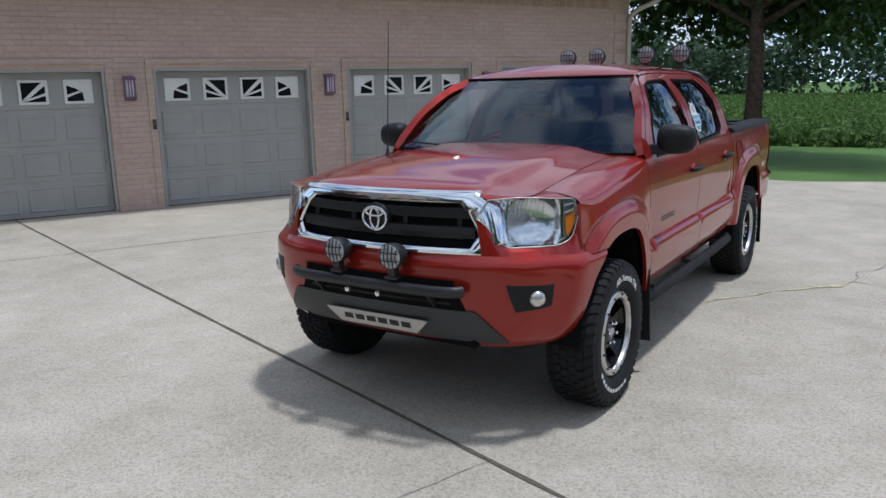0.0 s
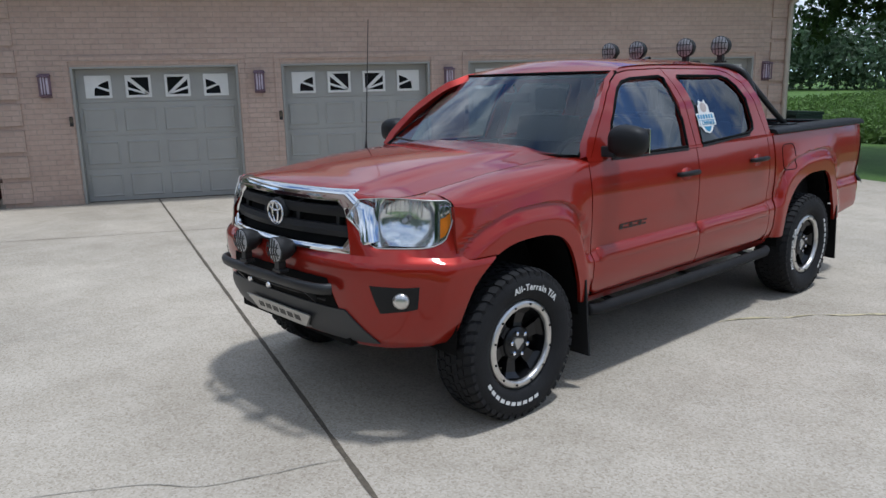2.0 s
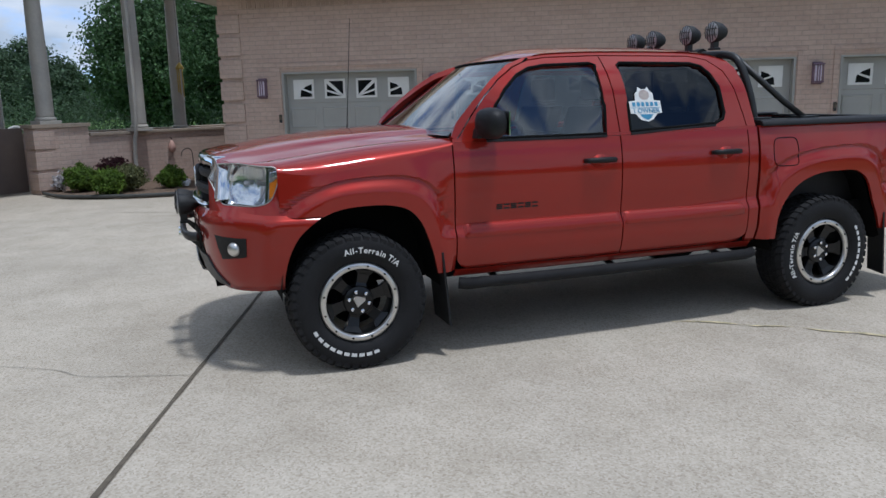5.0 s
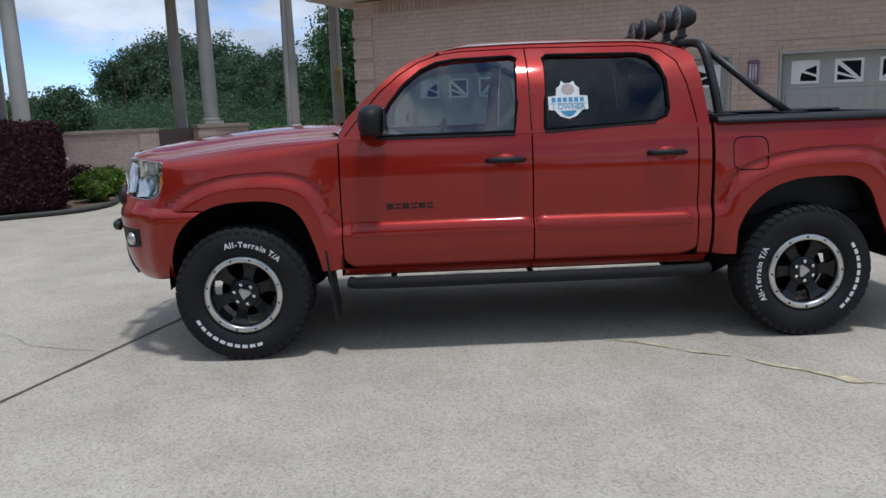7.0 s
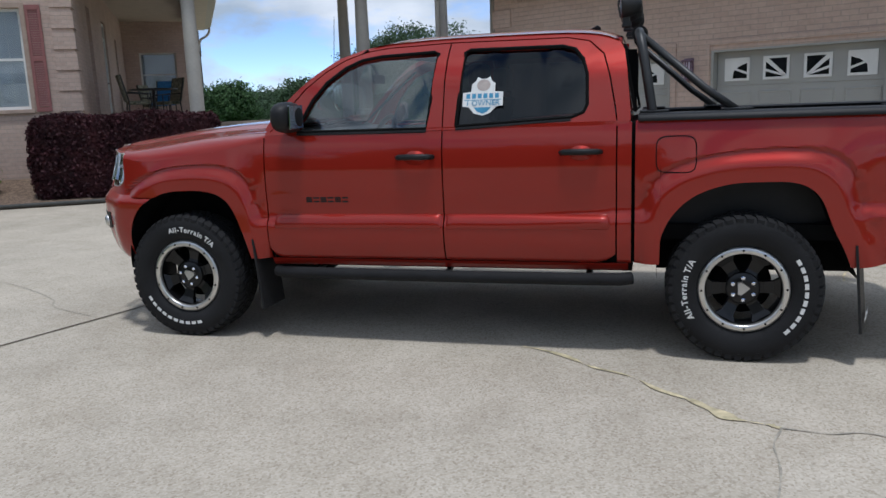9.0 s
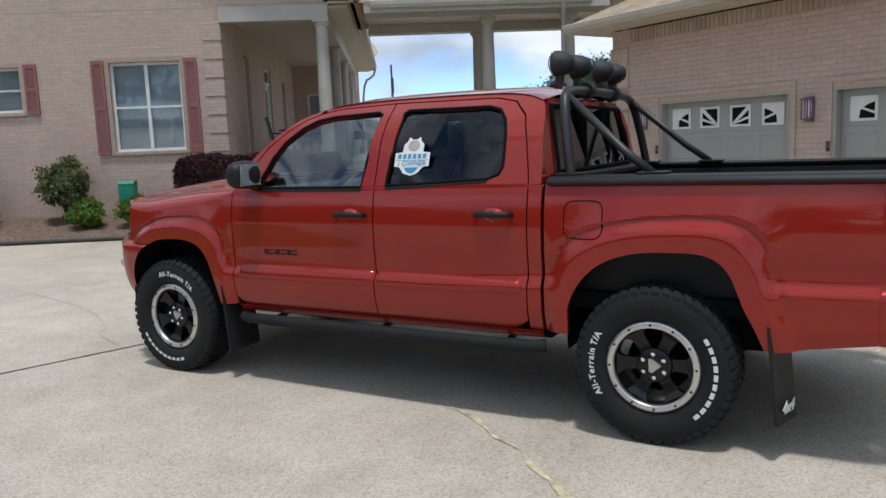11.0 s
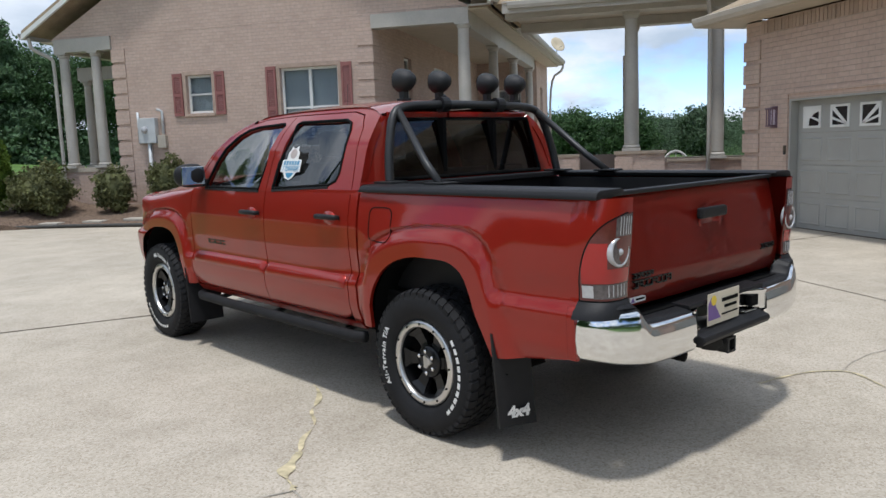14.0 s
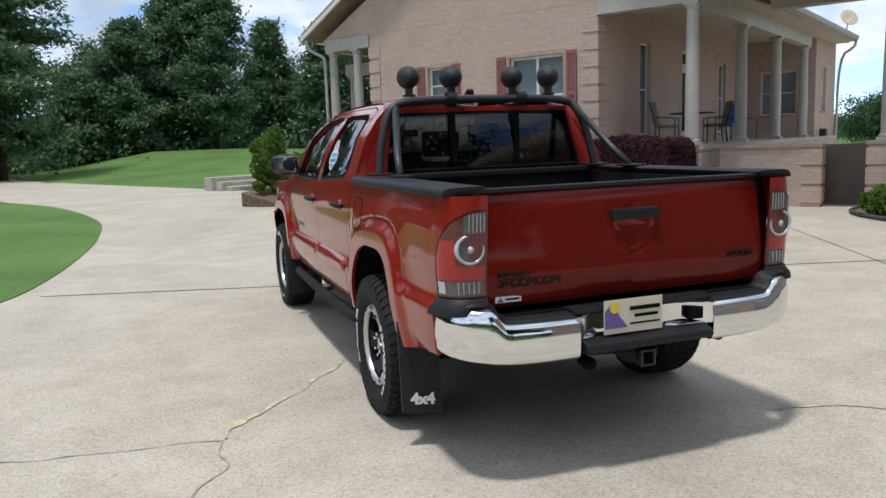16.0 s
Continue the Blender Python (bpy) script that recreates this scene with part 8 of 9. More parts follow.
# bed corners with the tail lamps
SMOKED = paint("smoked_lens", (0.12, 0.022, 0.02), 0.15, vary=0.15, scale=30, coat=0.4)
GREY_LENS = paint("grey_striped_lens", (0.10, 0.085, 0.085), 0.2, vary=0.3, scale=60, coat=0.4)
CORNER = arc_line([(0.728, 4.322), (0.78, 4.328), (0.83, 4.322), (0.868, 4.298), (0.892, 4.258), (0.902, 4.21), (0.905, 4.16)], 6)
CORNER_S = [0.0]
for a_, b_ in zip(CORNER, CORNER[1:]):
    CORNER_S.append(CORNER_S[-1] + (b_ - a_).length)
for sgn in (1, -1):
    def corner(s_, z, out=0.0):
        """s_: from the tailgate round the corner to the flank, 0 to 1."""
        d = min(max(s_, 0.0), 1.0) * CORNER_S[-1]
        i = max(k for k in range(len(CORNER) - 1) if CORNER_S[k] <= d + 1e-9)
        t = (d - CORNER_S[i]) / (CORNER_S[i + 1] - CORNER_S[i])
        p = CORNER[i].lerp(CORNER[i + 1], t)
        n = (CORNER[i + 1] - CORNER[i]).normalized()
        tuck = (-0.006 * math.sin(math.pi * (z - 0.8) / 0.45) - 0.125 * max(0.0, z - 0.90)) * (1 - s_)
        p = p + Vector((-n.y, n.x)) * -(out - tuck * 0.7)
        if (Vector((-n.y, n.x)) * -1).dot(Vector((0.6, 0.8))) < 0:
            p = p + Vector((-n.y, n.x)) * 2 * (out - tuck * 0.7)
        return Vector((sgn * (p.x + (side_x(4.16, z) - 0.905) * s_), p.y, z))

    def lens_edge(z):
        """How far round the corner the lamp reaches at a height."""
        return curve_at([(0.826, 0.84), (0.93, 0.815), (1.0, 0.77), (1.06, 0.70), (1.11, 0.60), (1.15, 0.47), (1.175, 0.32), (1.192, 0.10)], z)

    def lens_patch(name, s0, s1, z0, z1, out, material, parent, label="", n=10, m=8):
        bm_ = bmesh.new()
        grid_faces(bm_, [[bm_.verts.new(corner(min(s0 + (s1 - s0) * k / n, lens_edge(z) - 0.02), z, out)) for k in range(n + 1)] for z in lin(z0, z1, m)], sgn > 0)
        return part(name, bm_, material, parent, label, smooth=True)

    bm = bmesh.new()
    grid_faces(bm, [[bm.verts.new(corner(s_, z)) for s_ in lin(0, 1, 26)] for z in lin(0.795, RAIL, 16)], sgn > 0)
    smooth_by_angle(part("bed_corner", bm, RED, TRUCK), 60)
    bm = bmesh.new()
    grid_faces(bm, [[bm.verts.new(corner(lens_edge(z) * f, z, 0.005)) for f in lin(0.015, 1, 18)] for z in lin(0.829, 1.189, 26)], sgn > 0)
    tl = part("tail_lamp", bm, SMOKED, TRUCK, "clear and red tail lamp with a silver ring", smooth=True)
    lens_patch("red_lens", 0.05, 0.78, 0.902, 0.962, 0.007, RED_LENS, tl, "red brake lens", 14, 6)
    lens_patch("red_lens", 0.44, 0.78, 0.962, 1.07, 0.007, RED_LENS, tl, "dark red side lens", 10, 8)
    lens_patch("striped_lens", 0.04, 0.34, 1.095, 1.183, 0.007, GREY_LENS, tl, "clear upper lens with fine stripes", 6, 6)
    lens_patch("reversing_lens", 0.06, 0.62, 0.838, 0.898, 0.007, GREY_LENS, tl, "clear reversing lens")
    lens_patch("reversing_reflector", 0.62, 0.78, 0.842, 0.894, 0.008, CLEAR_LENS, tl, "bright block of the reversing lamp", 4, 3)
    for s_ in (0.07, 0.12, 0.17, 0.22, 0.27):
        part("lens_rib", tube([corner(s_, z, 0.007) for z in lin(1.10, 1.175, 4)], 0.002, 5), CLEAR_LENS, tl)
    for s_ in (0.14, 0.21, 0.28, 0.35, 0.42):
        part("lens_rib", tube([corner(s_, z, 0.007) for z in lin(0.845, 0.895, 3)], 0.002, 5), CLEAR_LENS, tl)
    ringlet = part("lamp_ring", lathe([(0.052, 0.001), (0.054, 0.006), (0.058, 0.007), (0.064, 0.004), (0.065, -0.02)], 30, (0, 0, 0), "y", close=False), CLEAR_LENS, tl, "silver ring", smooth=True)
    bulb = part("lamp_bulb", lathe([(0.001, 0.006), (0.016, 0.006), (0.020, 0.003), (0.034, 0.002), (0.044, 0.003), (0.053, 0.001)], 30, (0, 0, 0), "y", close=False), GREY_LENS, tl, "clear round lens", smooth=True)
    centre = part("bulb_tip", lathe([(0.001, 0.016), (0.010, 0.013), (0.015, 0.005)], 14, (0, 0, 0), "y", close=False), CLEAR_LENS, tl, smooth=True)
    for ob in (ringlet, bulb, centre):
        ob.location = corner(0.245, 1.03, 0.0)
    rim_ = [corner(lens_edge(z), z, 0.004) for z in lin(0.829, 1.189, 22)]
    part("lamp_gap", tube([corner(lens_edge(0.829) * f, 0.827, 0.004) for f in lin(0, 1, 10)] + rim_, 0.003, 5), UNDER, tl)
    # black filler between lamp and bumper
    bm = bmesh.new()
    grid_faces(bm, [[bm.verts.new(corner(s_, z, o_)) for s_ in lin(0, 0.86, 16)] for z, o_ in ((0.755, 0.03), (0.785, 0.026), (0.80, 0.016), (0.822, 0.008), (0.825, 0.0))], sgn > 0)
    part("corner_filler", bm, BLACK_PLASTIC, TRUCK, "black filler under the tail lamp", smooth=True)

# rear bumper: chrome wings stepping down toward the middle, black top pad, recessed centre
BUMPER = arc_line([(0.345, 4.425), (0.50, 4.425), (0.64, 4.418), (0.68, 4.412), (0.72, 4.405), (0.76, 4.395), (0.845, 4.345), (0.893, 4.285), (0.912, 4.225), (0.914, 4.195)], 6)


def wing_top(x):
    return curve_at([(0.30, 0.708), (0.64, 0.712), (0.68, 0.718), (0.705, 0.742), (0.725, 0.766), (0.75, 0.778), (0.92, 0.780)], x)


for sgn in (1, -1):
    bm, pad = bmesh.new(), bmesh.new()
    rows, pads = [], []
    for i, p in enumerate(BUMPER):
        a_, b_ = BUMPER[max(0, i - 1)], BUMPER[min(len(BUMPER) - 1, i + 1)]
        t = (b_ - a_).normalized()
        n = Vector((-t.y, t.x)) if Vector((-t.y, t.x)).dot(Vector((0.5, 1))) > 0 else Vector((t.y, -t.x))
        top, low = wing_top(p.x), curve_at([(0.3, 0.528), (0.6, 0.532), (0.8, 0.552), (0.92, 0.574)], p.x)
        row = []
        for f, out in ((0.0, -0.06), (0.0, -0.022), (0.05, -0.006), (0.15, 0.003), (0.4, 0.008), (0.7, 0.006), (0.88, 0.0), (0.96, -0.008), (1.0, -0.02), (1.0, -0.04)):
            row.append(bm.verts.new((sgn * (p.x + n.x * out), p.y + n.y * out, low + (top - low) * f)))
        rows.append(row)
        deep = 0.115 if p.x < 0.7 else 0.115 - 0.085 * min(1.0, (p.x - 0.7) / 0.12)
        pads.append([pad.verts.new((sgn * (p.x + n.x * o_), p.y + n.y * o_, top + dz)) for o_, dz in ((-0.017, -0.006), (-0.022, 0.006), (-0.03, 0.010), (-0.3 * deep, 0.014), (-deep, 0.03 if p.x > 0.7 else 0.022))])
    grid_faces(bm, rows, sgn > 0)
    bmesh.ops.recalc_face_normals(bm, faces=bm.faces)
    smooth_by_angle(part("bumper_wing", bm, CHROME, TRUCK, "chrome rear bumper wing"), 50)
    grid_faces(pad, pads, sgn > 0)
    bmesh.ops.recalc_face_normals(pad, faces=pad.faces)
    smooth_by_angle(part("bumper_pad", pad, BLACK_PLASTIC, TRUCK, "black bumper step pad"), 50)
part("bumper_top", prism([(4.31, 0.742), (4.40, 0.738), (4.405, 0.722), (4.395, 0.716), (4.31, 0.716)], -0.36, 0.36, bevel=0.004), BLACK_PLASTIC, TRUCK, "black bumper top over the plate")
part("bumper_beam", boxes((-0.72, 0.72, 4.26, 4.335, 0.56, 0.735)), UNDER, TRUCK, "black bumper beam")
part("bumper_step", prism([(4.35, 0.615), (4.40, 0.610), (4.455, 0.590), (4.462, 0.572), (4.45, 0.552), (4.35, 0.548)], -0.325, 0.325, bevel=0.006), BLACK_PLASTIC, TRUCK, "black centre step of the rear bumper")
bm = bmesh.new()
grid_faces(bm, [[bm.verts.new((x, y - 0.012 * (z < 0.61), z)) for z in (0.60, 0.612, 0.66, 0.702, 0.711)] for x, y in ((-0.352, 4.424), (-0.335, 4.415), (-0.25, 4.372), (-0.22, 4.365), (0.22, 4.365), (0.25, 4.372), (0.335, 4.415), (0.352, 4.424))])
bmesh.ops.recalc_face_normals(bm, faces=bm.faces)
smooth_by_angle(part("bumper_centre", bm, CHROME, TRUCK, "chrome bumper centre with slanted ends"), 40)
for sgn in (1, -1):
    part("centre_lip", tube([(sgn * 0.352, 4.424, 0.709), (sgn * 0.335, 4.417, 0.711), (sgn * 0.25, 4.375, 0.713), (sgn * 0.2, 4.367, 0.713)], 0.006, 6), CHROME, TRUCK, "bright rolled lip")
part("step_trim", tube([(-0.32, 4.40, 0.614), (-0.16, 4.402, 0.618), (-0.12, 4.38, 0.616)], 0.007, 6), CHROME, TRUCK, "chrome lip on the step")
part("step_trim", tube([(0.32, 4.40, 0.614), (0.27, 4.402, 0.618), (0.25, 4.38, 0.616)], 0.007, 6), CHROME, TRUCK, "chrome lip on the step")
plate = part("licence_plate", boxes((-0.150, 0.150, 4.4415, 4.444, 0.600, 0.750), bevel=0.001), paint("plate_tan", (0.62, 0.56, 0.44), 0.5, vary=0.05), TRUCK, "tan plate with a purple and yellow mark")
plate.location = (0.072, -0.028, 0.018)
part("plate_mark", prism([(0.145, 0.625), (0.145, 0.70), (0.118, 0.73), (0.09, 0.71), (0.075, 0.68), (0.03, 0.625)], 4.4445, 4.446, axis="y"), PURPLE, plate)
part("plate_sun", lathe([(0.001, 4.4475), (0.024, 4.4475), (0.024, 4.446)], 16, (0.098, 0, 0.715), "y"), YELLOW, plate)
bm = bmesh.new()
for x0, x1, z, h in ((-0.135, 0.02, 0.705, 0.018), (-0.125, -0.005, 0.672, 0.014), (-0.135, 0.02, 0.638, 0.008)):
    box(bm, x0, x1, 4.4445, 4.446, z - h / 2, z + h / 2)
part("plate_bars", bm, UNDER, plate, "dark bars in place of the print")
part("plug_socket", boxes((-0.31, -0.235, 4.372, 4.405, 0.632, 0.688), bevel=0.006), UNDER, TRUCK, "black trailer plug socket")
hitch = part("hitch_receiver", boxes((-0.036, 0.036, 4.2, 4.425, 0.455, 0.464), (-0.036, 0.036, 4.2, 4.425, 0.518, 0.527), (-0.036, -0.027, 4.2, 4.425, 0.464, 0.518), (0.027, 0.036, 4.2, 4.425, 0.464, 0.518), bevel=0.002), BLACK_IRON, TRUCK, "black square hitch receiver")
part("receiver_rim", tube([(-0.034, 4.42, 0.457), (0.034, 4.42, 0.457), (0.034, 4.42, 0.525), (-0.034, 4.42, 0.525), (-0.034, 4.42, 0.457)], 0.006, 6), BLACK_IRON, hitch)
for sgn in (1, -1):
    part("chain_plate", prism([(4.26, 0.53), (4.40, 0.53), (4.41, 0.50), (4.37, 0.462), (4.30, 0.458)], sgn * 0.055, sgn * 0.062, bevel=0.002), BLACK_IRON, hitch)
part("hitch_tube", tube([(-0.45, 4.22, 0.535), (0.45, 4.22, 0.535)], 0.03, 10), BLACK_IRON, TRUCK)
part("wiring_plug", lathe([(0.001, -0.05), (0.026, -0.05), (0.03, 0.0), (0.03, 0.03), (0.001, 0.035)], 12, (0.22, 4.27, 0.46), "y"), UNDER, hitch, smooth=True)
part("tail_pipe", tube([(-0.62, 3.9, 0.46), (-0.64, 4.12, 0.45)], 0.03, 12), BLACK_IRON, TRUCK)
part("spare_tyre", lathe([(0.2, 0.45), (0.36, 0.46), (0.375, 0.52), (0.36, 0.60), (0.2, 0.61)], 32, (0, 3.85, 0), "z"), RUBBER, TRUCK, smooth=True)

# ---- sport bar with four covered lamps ----
SPORT = part("sport_bar", tube([(-0.735, 2.775, 1.288), (-0.715, 2.75, 1.45), (-0.65, 2.715, 1.66), (-0.57, 2.70, 1.716), (-0.3, 2.70, 1.728), (0.3, 2.70, 1.728), (0.57, 2.70, 1.716), (0.65, 2.715, 1.66), (0.715, 2.75, 1.45), (0.735, 2.775, 1.288)], 0.026, 14, smooth_turns=2), BLACK_IRON, TRUCK, "black tubular sport bar", smooth=True)
for sgn in (1, -1):
    part("brace", tube([(sgn * 0.60, 2.705, 1.70), (sgn * 0.70, 3.04, 1.40), (sgn * 0.735, 3.19, 1.288)], 0.021, 12), BLACK_IRON, SPORT, smooth=True)
    part("foot_plate", boxes((sgn * 0.67, sgn * 0.80, 2.71, 2.86, 1.286, 1.297), bevel=0.003), BLACK_IRON, SPORT)
    part("brace_foot", boxes((sgn * 0.68, sgn * 0.79, 3.12, 3.27, 1.286, 1.297), bevel=0.003), BLACK_IRON, SPORT)
    part("clamp", lathe([(0.046, -0.03), (0.046, 0.03)], 14, (sgn * 0.24, 2.70, 1.728), "x"), BLACK_PLASTIC, SPORT)
for x in (0.485, 0.205, -0.215, -0.475):
    lamp_ = driving_lamp(TRUCK, x, 2.63, 1.868, 0.068, True, "roof_lamp", "round black off-road lamp on the sport bar")

# ---- small things round the house ----
def placed(name, m, label, category, group=""):
    return thing(name, m, label, category, group)


# electric meter on the gable wall
meter = placed("meter_box", HOUSE @ Matrix.Translation((-6.2, 0, 2.12)), "grey metal electric meter box on the brick wall", "meter box")
part("case", boxes((-0.25, 0.25, -0.16, -0.002, -0.30, 0.30), bevel=0.012), GREY_METAL, meter)
part("meter_glass", lathe([(0.001, -0.235), (0.06, -0.23), (0.08, -0.20), (0.085, -0.16)], 20, (-0.06, 0, 0.02), "y"), CLEAR_LENS, meter, "round glass meter", smooth=True)
part("side_box", boxes((0.27, 0.50, -0.12, -0.002, -0.42, -0.12), bevel=0.01), TRIM, meter, "tan telephone box")
part("conduit", tube([(0.0, -0.08, -0.30), (0.0, -0.08, -2.05)], 0.05, 10), GREY_METAL, meter, "grey conduit into the ground", smooth=True)
part("riser", tube([(-0.31, -0.05, -0.3), (-0.31, -0.05, 0.45)], 0.03, 8), GREY_METAL, meter, smooth=True)
part("vent_pipe", tube([(0.42, -0.06, -0.1), (0.42, -0.06, 0.45), (0.30, -0.1, 0.5)], 0.035, 8), GREY_METAL, meter, smooth=True)
vent = placed("foundation_vent", HOUSE @ Matrix.Translation((-5.75, 0, 0.42)), "dark foundation vent with bars in the brick wall", "vent")
part("frame", boxes((-0.2, 0.2, -0.02, -0.001, -0.1, 0.1), bevel=0.004), BLACK_IRON, vent)
for k in range(5):
    part("bar", boxes((-0.18, 0.18, -0.028, -0.021, -0.08 + k * 0.036, -0.065 + k * 0.036)), JOINT, vent)
vent2 = copy_thing(vent, HOUSE @ Matrix.Translation((-0.95, 0, 0.62)))
hose = placed("hose_reel", HOUSE @ Matrix.Translation((-2.15, -0.32, 0.29)), "green plastic hose reel box below the house window", "hose reel")
GREEN_PLASTIC = paint("green_plastic", (0.015, 0.22, 0.14), 0.45, vary=0.1)
part("box", boxes((-0.17, 0.17, -0.14, 0.14, 0.32, 0.68), bevel=0.03), GREEN_PLASTIC, hose)
part("lid", prism([(-0.15, 0.68), (0.15, 0.68), (0.10, 0.74), (-0.10, 0.74)], -0.175, 0.175, bevel=0.008), GREEN_PLASTIC, hose)
for x in (-0.14, 0.14):
    part("leg", boxes((x - 0.02, x + 0.02, -0.1, 0.1, -0.02, 0.33)), GREEN_PLASTIC, hose)

# stone steps up to the lawn, by the end of the bed
STONE = paint("pale_step_stone", (0.42, 0.38, 0.32), 0.85, vary=0.15, scale=6, bump=0.4, bump_scale=40)
steps = placed("garden_steps", pose(-4.2, -17.4, 0, 0, 0, 25), "pale stone garden steps leading up to the lawn", "steps")
for k in range(3):
    part("step", boxes((-1.9 + 0.35 * k, 1.6 + 0.15 * k, -0.45 * k - 0.55, -0.45 * k, -0.05, 0.16 * (k + 1)), bevel=0.02), STONE, steps)
for k, (x, y) in enumerate(((-6.6, -1.9), (-7.6, -2.2), (-5.6, -1.7))):
    st = placed("stepping_stone", HOUSE @ Matrix.Translation((x, y, bed_z(x, y) + 0.01)), "flat pale stepping stone in the mulch", "stone", "stepping stones")
    part("slab", boxes((-0.26, 0.26, -0.15, 0.15, -0.01, 0.05), bevel=0.015), STONE, st)

# edging along the beds
BRICK_EDGE = paint("dark_bed_edging", (0.06, 0.06, 0.055), 0.8, vary=0.2)
for line in ([(-9.5, -3.02), (-7.4, -2.42), (-5.5, -2.22), (-3.0, -2.12), (-1.5, -2.12), (1.0, -2.17), (2.6, -2.12), (3.42, -1.2), (3.72, 0.6)], [(5.6, 0.4), (5.51, -0.55), (6.12, -1.64), (7.0, -2.24), (7.95, -2.08)]):
    pts_ = arc_line(line, 6)
    e = part("bed_edging", tube([(p.x, p.y, 0.05) for p in pts_], 0.035, 6), BRICK_EDGE, None, smooth=True)
    e.matrix_world = HOUSE
    tagged(e, "dark edging strip along the mulched bed", "edging", kind="structure")


# porch furniture
def porch_chair(x, y, turn, cushion, label):
    c = placed("patio_chair", HOUSE @ Matrix.Translation((x, y, FLOOR)) @ pose(0, 0, 0, 0, 0, turn), label, "chair", "porch chairs")
    for sx in (-0.26, 0.26):
        part("leg", tube([(sx, -0.25, 0.0), (sx, -0.24, 0.60), (sx, 0.24, 0.64)], 0.016, 6), BLACK_IRON, c)
        part("leg", tube([(sx, 0.27, 0.0), (sx, 0.22, 0.42), (sx, 0.36, 1.0)], 0.016, 6), BLACK_IRON, c)
    part("seat", boxes((-0.25, 0.25, -0.25, 0.24, 0.38, 0.46), bevel=0.03), cushion, c)
    b = part("backrest", prism([(0.20, 0.44), (0.28, 0.44), (0.42, 1.0), (0.34, 1.0)], -0.25, 0.25, bevel=0.025), cushion, c)
    return c


FLORAL = paint("patterned_cushion", (0.30, 0.27, 0.20), 0.9, other=(0.05, 0.06, 0.03), scale=22)
BLUE_CLOTH = paint("blue_cloth", (0.03, 0.16, 0.42), 0.85, other=(0.06, 0.25, 0.55), scale=14)
porch_chair(0.95, 1.9, 100, FLORAL, "iron patio chair with patterned cushions")
porch_chair(1.5, 3.9, -60, FLORAL, "iron patio chair with patterned cushions")
porch_chair(1.0, 8.4, 60, FLORAL, "iron patio chair with patterned cushions")
porch_chair(1.35, 5.6, -20, BLUE_CLOTH, "patio chair draped with a blue cloth")
table = placed("patio_table", HOUSE @ Matrix.Translation((1.25, 2.9, FLOOR)), "dark round patio table on the porch", "table")
part("tabletop", lathe([(0.55, 0.70), (0.56, 0.715), (0.55, 0.73)], 28), BLACK_IRON, table)
part("pedestal", tube([(0, 0, 0.02), (0, 0, 0.70)], 0.035, 10), BLACK_IRON, table)
part("foot", lathe([(0.28, 0.0), (0.28, 0.02), (0.05, 0.05)], 20), BLACK_IRON, table)
planter = placed("planter_box", HOUSE @ Matrix.Translation((2.0, 13.0, FLOOR)), "low dark planter at the end of the porch", "planter")
part("trough", boxes((-0.5, 0.5, -0.16, 0.16, 0.0, 0.24), bevel=0.02), BLACK_IRON, planter)

# satellite dish at the far eave
dish = placed("satellite_dish", HOUSE @ Matrix.Translation((2.8, 14.2, 4.62)), "pale satellite dish on the eave", "satellite dish")
part("mast", tube([(0, 0, 0), (0.05, 0, 0.35)], 0.022, 8), GREY_METAL, dish)
d_ = part("reflector", lathe([(0.001, 0.0), (0.16, 0.02), (0.30, 0.075), (0.31, 0.08), (0.30, 0.09), (0.16, 0.035), (0.001, 0.012)], 28, close=False), paint("beige_dish", (0.55, 0.47, 0.33), 0.5, vary=0.06), dish, smooth=True)
d_.location, d_.rotation_euler = (0.05, 0, 0.45), (radians(60), 0, radians(40))
part("feed_arm", tube([(0.05, 0, 0.33), (0.3, -0.2, 0.42)], 0.012, 6), GREY_METAL, dish)

# garden ornaments in the bed by the garage and along the low wall
WHITE_GLAZE = paint("white_glaze", (0.7, 0.7, 0.68), 0.4, vary=0.08)
PINK = paint("pink_ceramic", (0.55, 0.33, 0.27), 0.5, vary=0.15, scale=20)
GOLD = paint("brass_windchime", (0.5, 0.36, 0.08), 0.35, metal=0.7, vary=0.15)


def goose(x, y, s, label):
    bm = bmesh.new()
    bmesh.ops.create_uvsphere(bm, u_segments=16, v_segments=10, radius=1.0)
    for v in bm.verts:
        tail_ = max(0.0, v.co.y)
        v.co = Vector((v.co.x * 0.10, v.co.y * 0.17, 0.15 + v.co.z * (0.10 - 0.03 * tail_) + 0.04 * tail_))
    tube([(0, -0.10, 0.2), (0, -0.15, 0.30), (0, -0.14, 0.40), (0, -0.17, 0.44), (0, -0.24, 0.43)], [0.05, 0.035, 0.03, 0.036, 0.008], 10, bm)
    ob = part("goose_statue", bm, WHITE_GLAZE, smooth=True)
    ob.matrix_world = HOUSE @ Matrix.Translation((x, y, 0.06)) @ pose(0, 0, 0, 0, 0, 30) @ Matrix.Scale(s, 4)
    return tagged(ob, label, "statue")


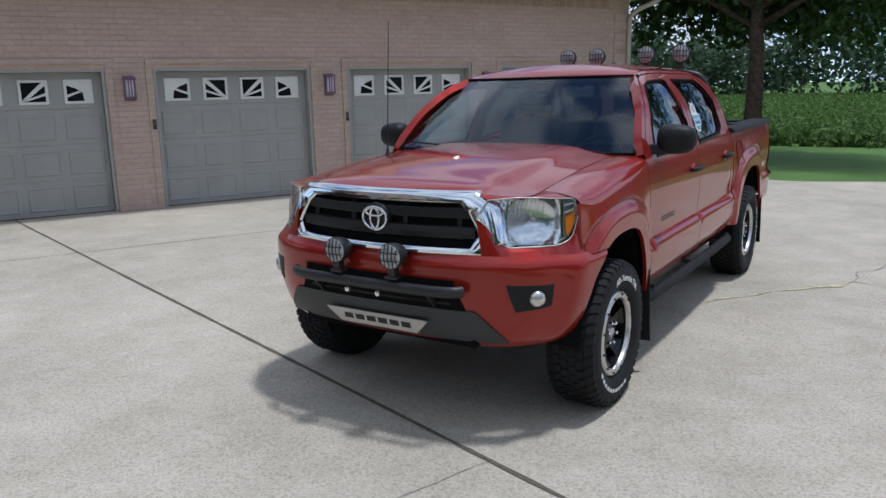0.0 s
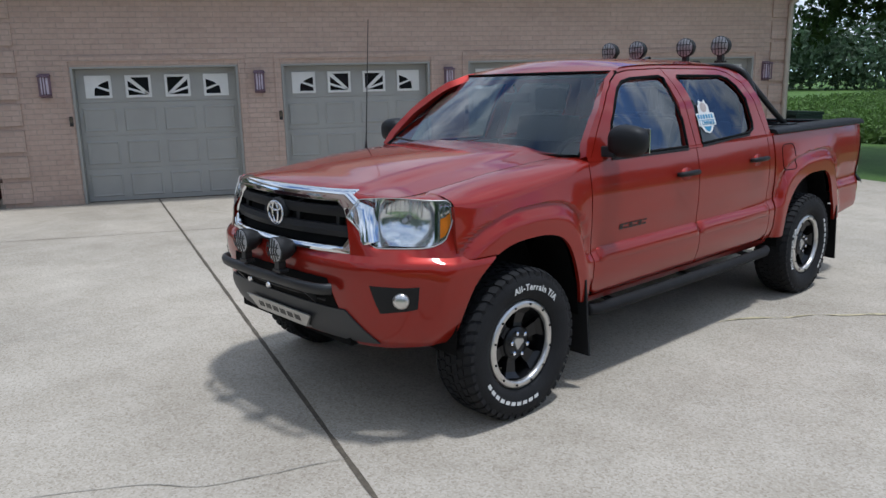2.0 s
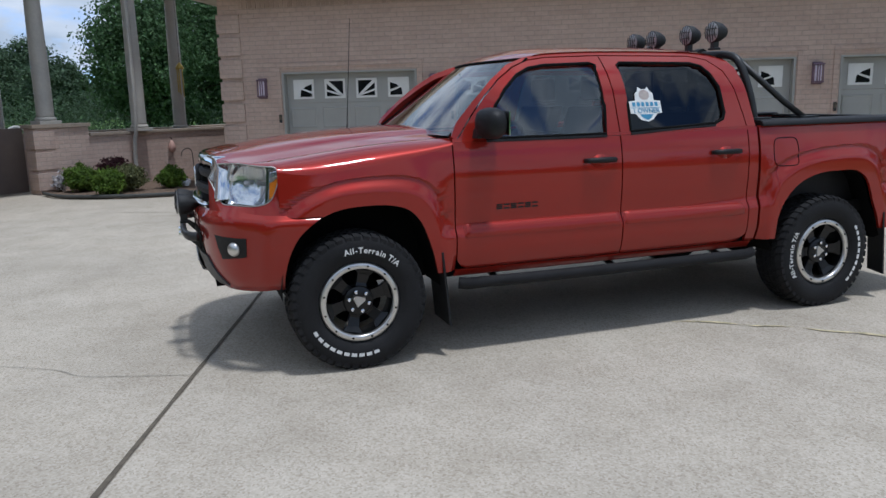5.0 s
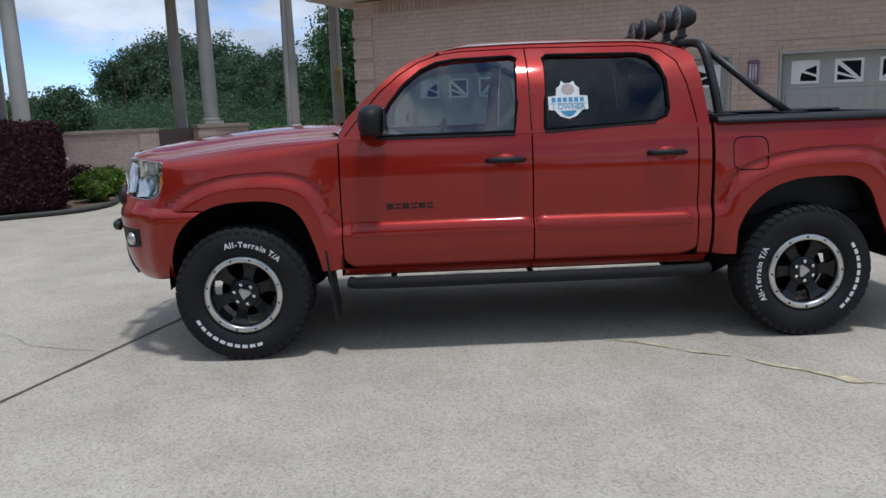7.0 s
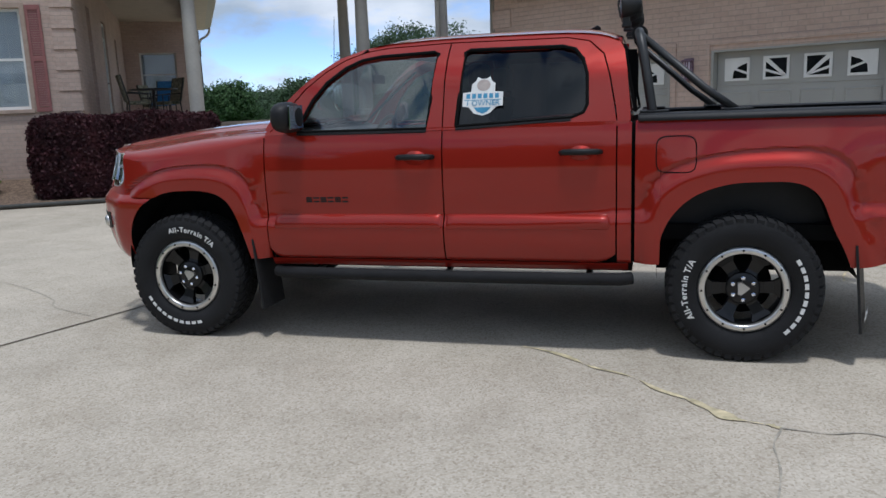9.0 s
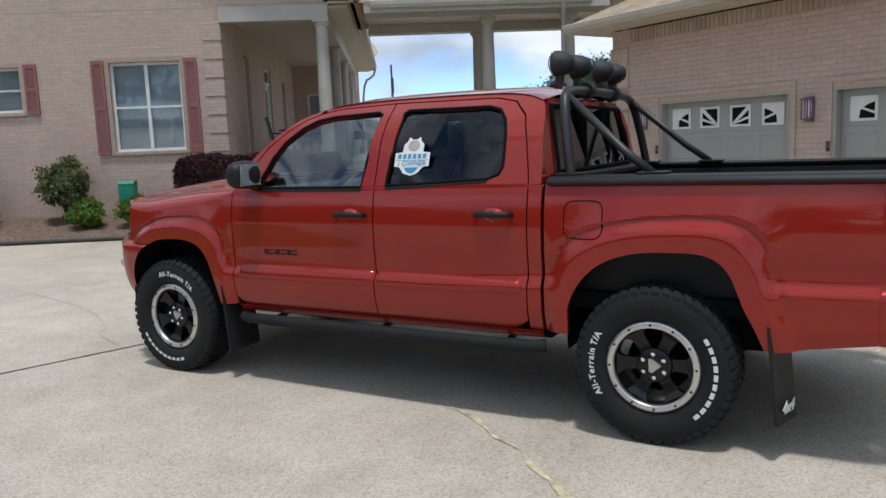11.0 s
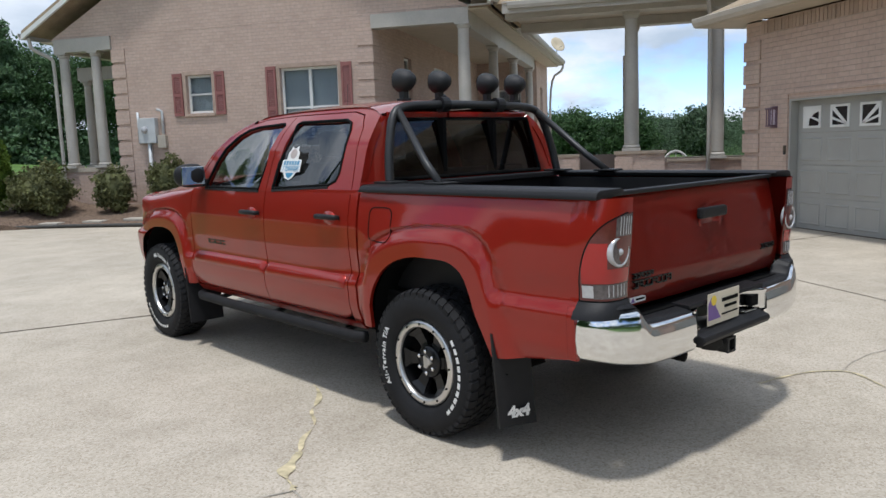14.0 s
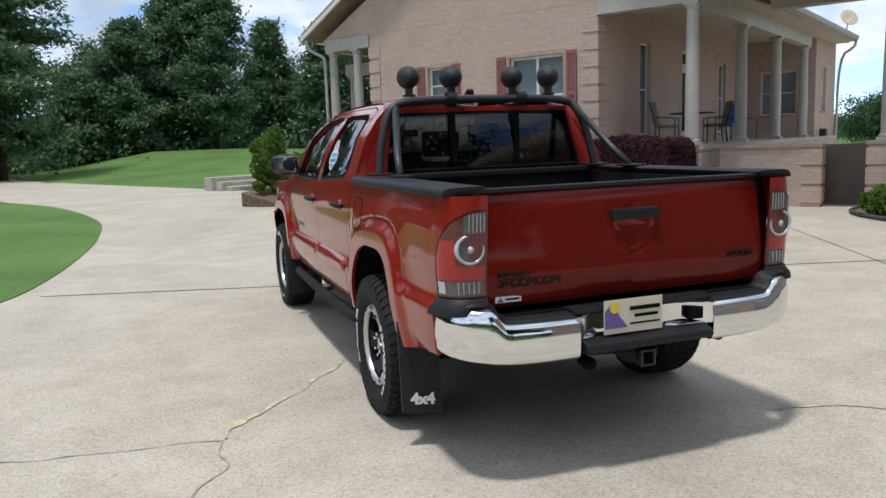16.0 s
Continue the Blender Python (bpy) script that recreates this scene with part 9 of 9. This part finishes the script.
goose(2.72, 0.42, 1.6, "white garden goose statue by the low wall")
fish = placed("wall_ornament", BREEZE @ Matrix.Translation((8.35, 1.05, 0.72)), "pink ceramic ornament hung on the garden wall", "ornament")
part("body", lathe([(0.01, -0.12), (0.07, -0.08), (0.085, 0.0), (0.05, 0.07), (0.02, 0.13)], 14, (0, -0.08, 0)), PINK, fish, smooth=True)
part("hook", tube([(0, -0.003, 0.2), (0, -0.08, 0.17), (0, -0.08, 0.12)], 0.006, 5), BLACK_IRON, fish)
hook = placed("shepherd_hook", HOUSE @ Matrix.Translation((8.35, -0.55, 0.03)), "black iron shepherd's hook in the bed", "garden hook")
part("rod", tube([(0, 0, 0), (0, 0, 0.55), (-0.03, 0, 0.66), (-0.14, 0, 0.70), (-0.26, 0, 0.64), (-0.28, 0, 0.54)], 0.009, 6, smooth_turns=2), BLACK_IRON, hook)
rock_spots = ((7.75, -1.1, 0.10), (7.95, -0.8, 0.12), (8.2, -0.95, 0.08), (3.3, 0.75, 0.09), (3.05, 0.85, 0.07), (7.6, -0.6, 0.09))
for x, y, r in rock_spots:
    bm = bmesh.new()
    bmesh.ops.create_icosphere(bm, subdivisions=2, radius=r)
    for v in bm.verts:
        v.co *= 1 + 0.35 * noise.noise(v.co * 14 + Vector((x, y, 0)))
        v.co.z *= 0.7
    ob = part("rock", bm, WHITE_GLAZE, smooth=True)
    ob.matrix_world = HOUSE @ Matrix.Translation((x, y, 0.08))
    tagged(ob, "pale rounded rock in a mulched bed", "rock", "bed rocks")
shrub("purple_plant", 8.1, -1.25, 0.15, 0.12, LEAF_PURPLE, "small dark purple plant by the garage corner", 0.09, 24, 10, group="bed flowers", category="plant")
PETAL = leaf_mat("white_petals", (0.45, 0.42, 0.45), (0.7, 0.68, 0.66))
shrub("white_flowers", 5.75, 0.75, 0.12, 0.16, PETAL, "white flowering plant by the brick pier", 0.05, 20, 8, group="bed flowers", category="plant")
shrub("white_flowers", 2.62, 0.3, 0.12, 0.14, PETAL, "white flowering plant beside the porch", 0.05, 20, 8, group="bed flowers", category="plant")
chime = placed("wind_chime", BREEZE @ Matrix.Translation((9.2, 1.7, 2.35)), "brass wind chime hanging in the breezeway", "wind chime")
part("cap", lathe([(0.01, 0.12), (0.06, 0.06), (0.10, 0.0), (0.09, -0.03)], 14), GOLD, chime, smooth=True)
for k in range(5):
    a = 2 * math.pi * k / 5
    part("pipe", tube([(0.06 * math.cos(a), 0.06 * math.sin(a), -0.03), (0.06 * math.cos(a), 0.06 * math.sin(a), -0.62 + 0.05 * k)], 0.014, 6), GOLD, chime)
part("cord", tube([(0, 0, 0.1), (0, 0, 1.80)], 0.004, 5), BLACK_IRON, chime)
BENCH = paint("white_garden_chair", (0.6, 0.6, 0.58), 0.5, vary=0.05)
chair = placed("garden_chair", BREEZE @ Matrix.Translation((6.9, 5.2, -0.12)), "white arched garden chair behind the low wall", "chair")
part("arch", tube([(-0.35, 0, 0.0), (-0.35, 0, 0.95), (-0.25, 0, 1.2), (0, 0, 1.32), (0.25, 0, 1.2), (0.35, 0, 0.95), (0.35, 0, 0.0)], 0.03, 8, smooth_turns=2), BENCH, chair)
for x in (-0.18, 0, 0.18):
    part("slat", tube([(x, 0, 0.45), (x, 0, 1.24)], 0.014, 6), BENCH, chair)
part("seat", boxes((-0.36, 0.36, -0.5, 0.0, 0.40, 0.45), bevel=0.01), BENCH, chair)
for x in (-0.33, 0.33):
    part("leg", boxes((x - 0.025, x + 0.025, -0.48, -0.43, 0, 0.40)), BENCH, chair)

# far poles and a bin by the garage
pole = placed("utility_pole", pose(-60, -18, -0.1), "thin grey utility pole far beyond the breezeway", "pole")
part("mast", tube([(0, 0, 0), (0, 0, 5.6)], [0.09, 0.06], 8), BARK, pole)
bin_ = placed("waste_bin", GARAGE @ Matrix.Translation((G_RIGHT + 0.55, 0.25, 0)), "dark green wheeled bin beside the garage", "bin")
BIN = paint("dark_green_plastic", (0.012, 0.03, 0.02), 0.5, vary=0.1)
part("body", prism([(-0.24, 0.06), (0.24, 0.06), (0.30, 0.92), (-0.30, 0.92)], -0.28, 0.28, axis="y", bevel=0.02), BIN, bin_)
part("lid", prism([(-0.32, 0.92), (0.32, 0.92), (0.30, 0.97), (-0.26, 1.0)], -0.30, 0.30, axis="y", bevel=0.012), BIN, bin_)
for y in (-0.24, 0.24):
    part("wheel", lathe([(0.09, -0.02), (0.1, 0.0), (0.09, 0.02)], 16, (0.2, y, 0.1), "y"), BLACK_IRON, bin_)
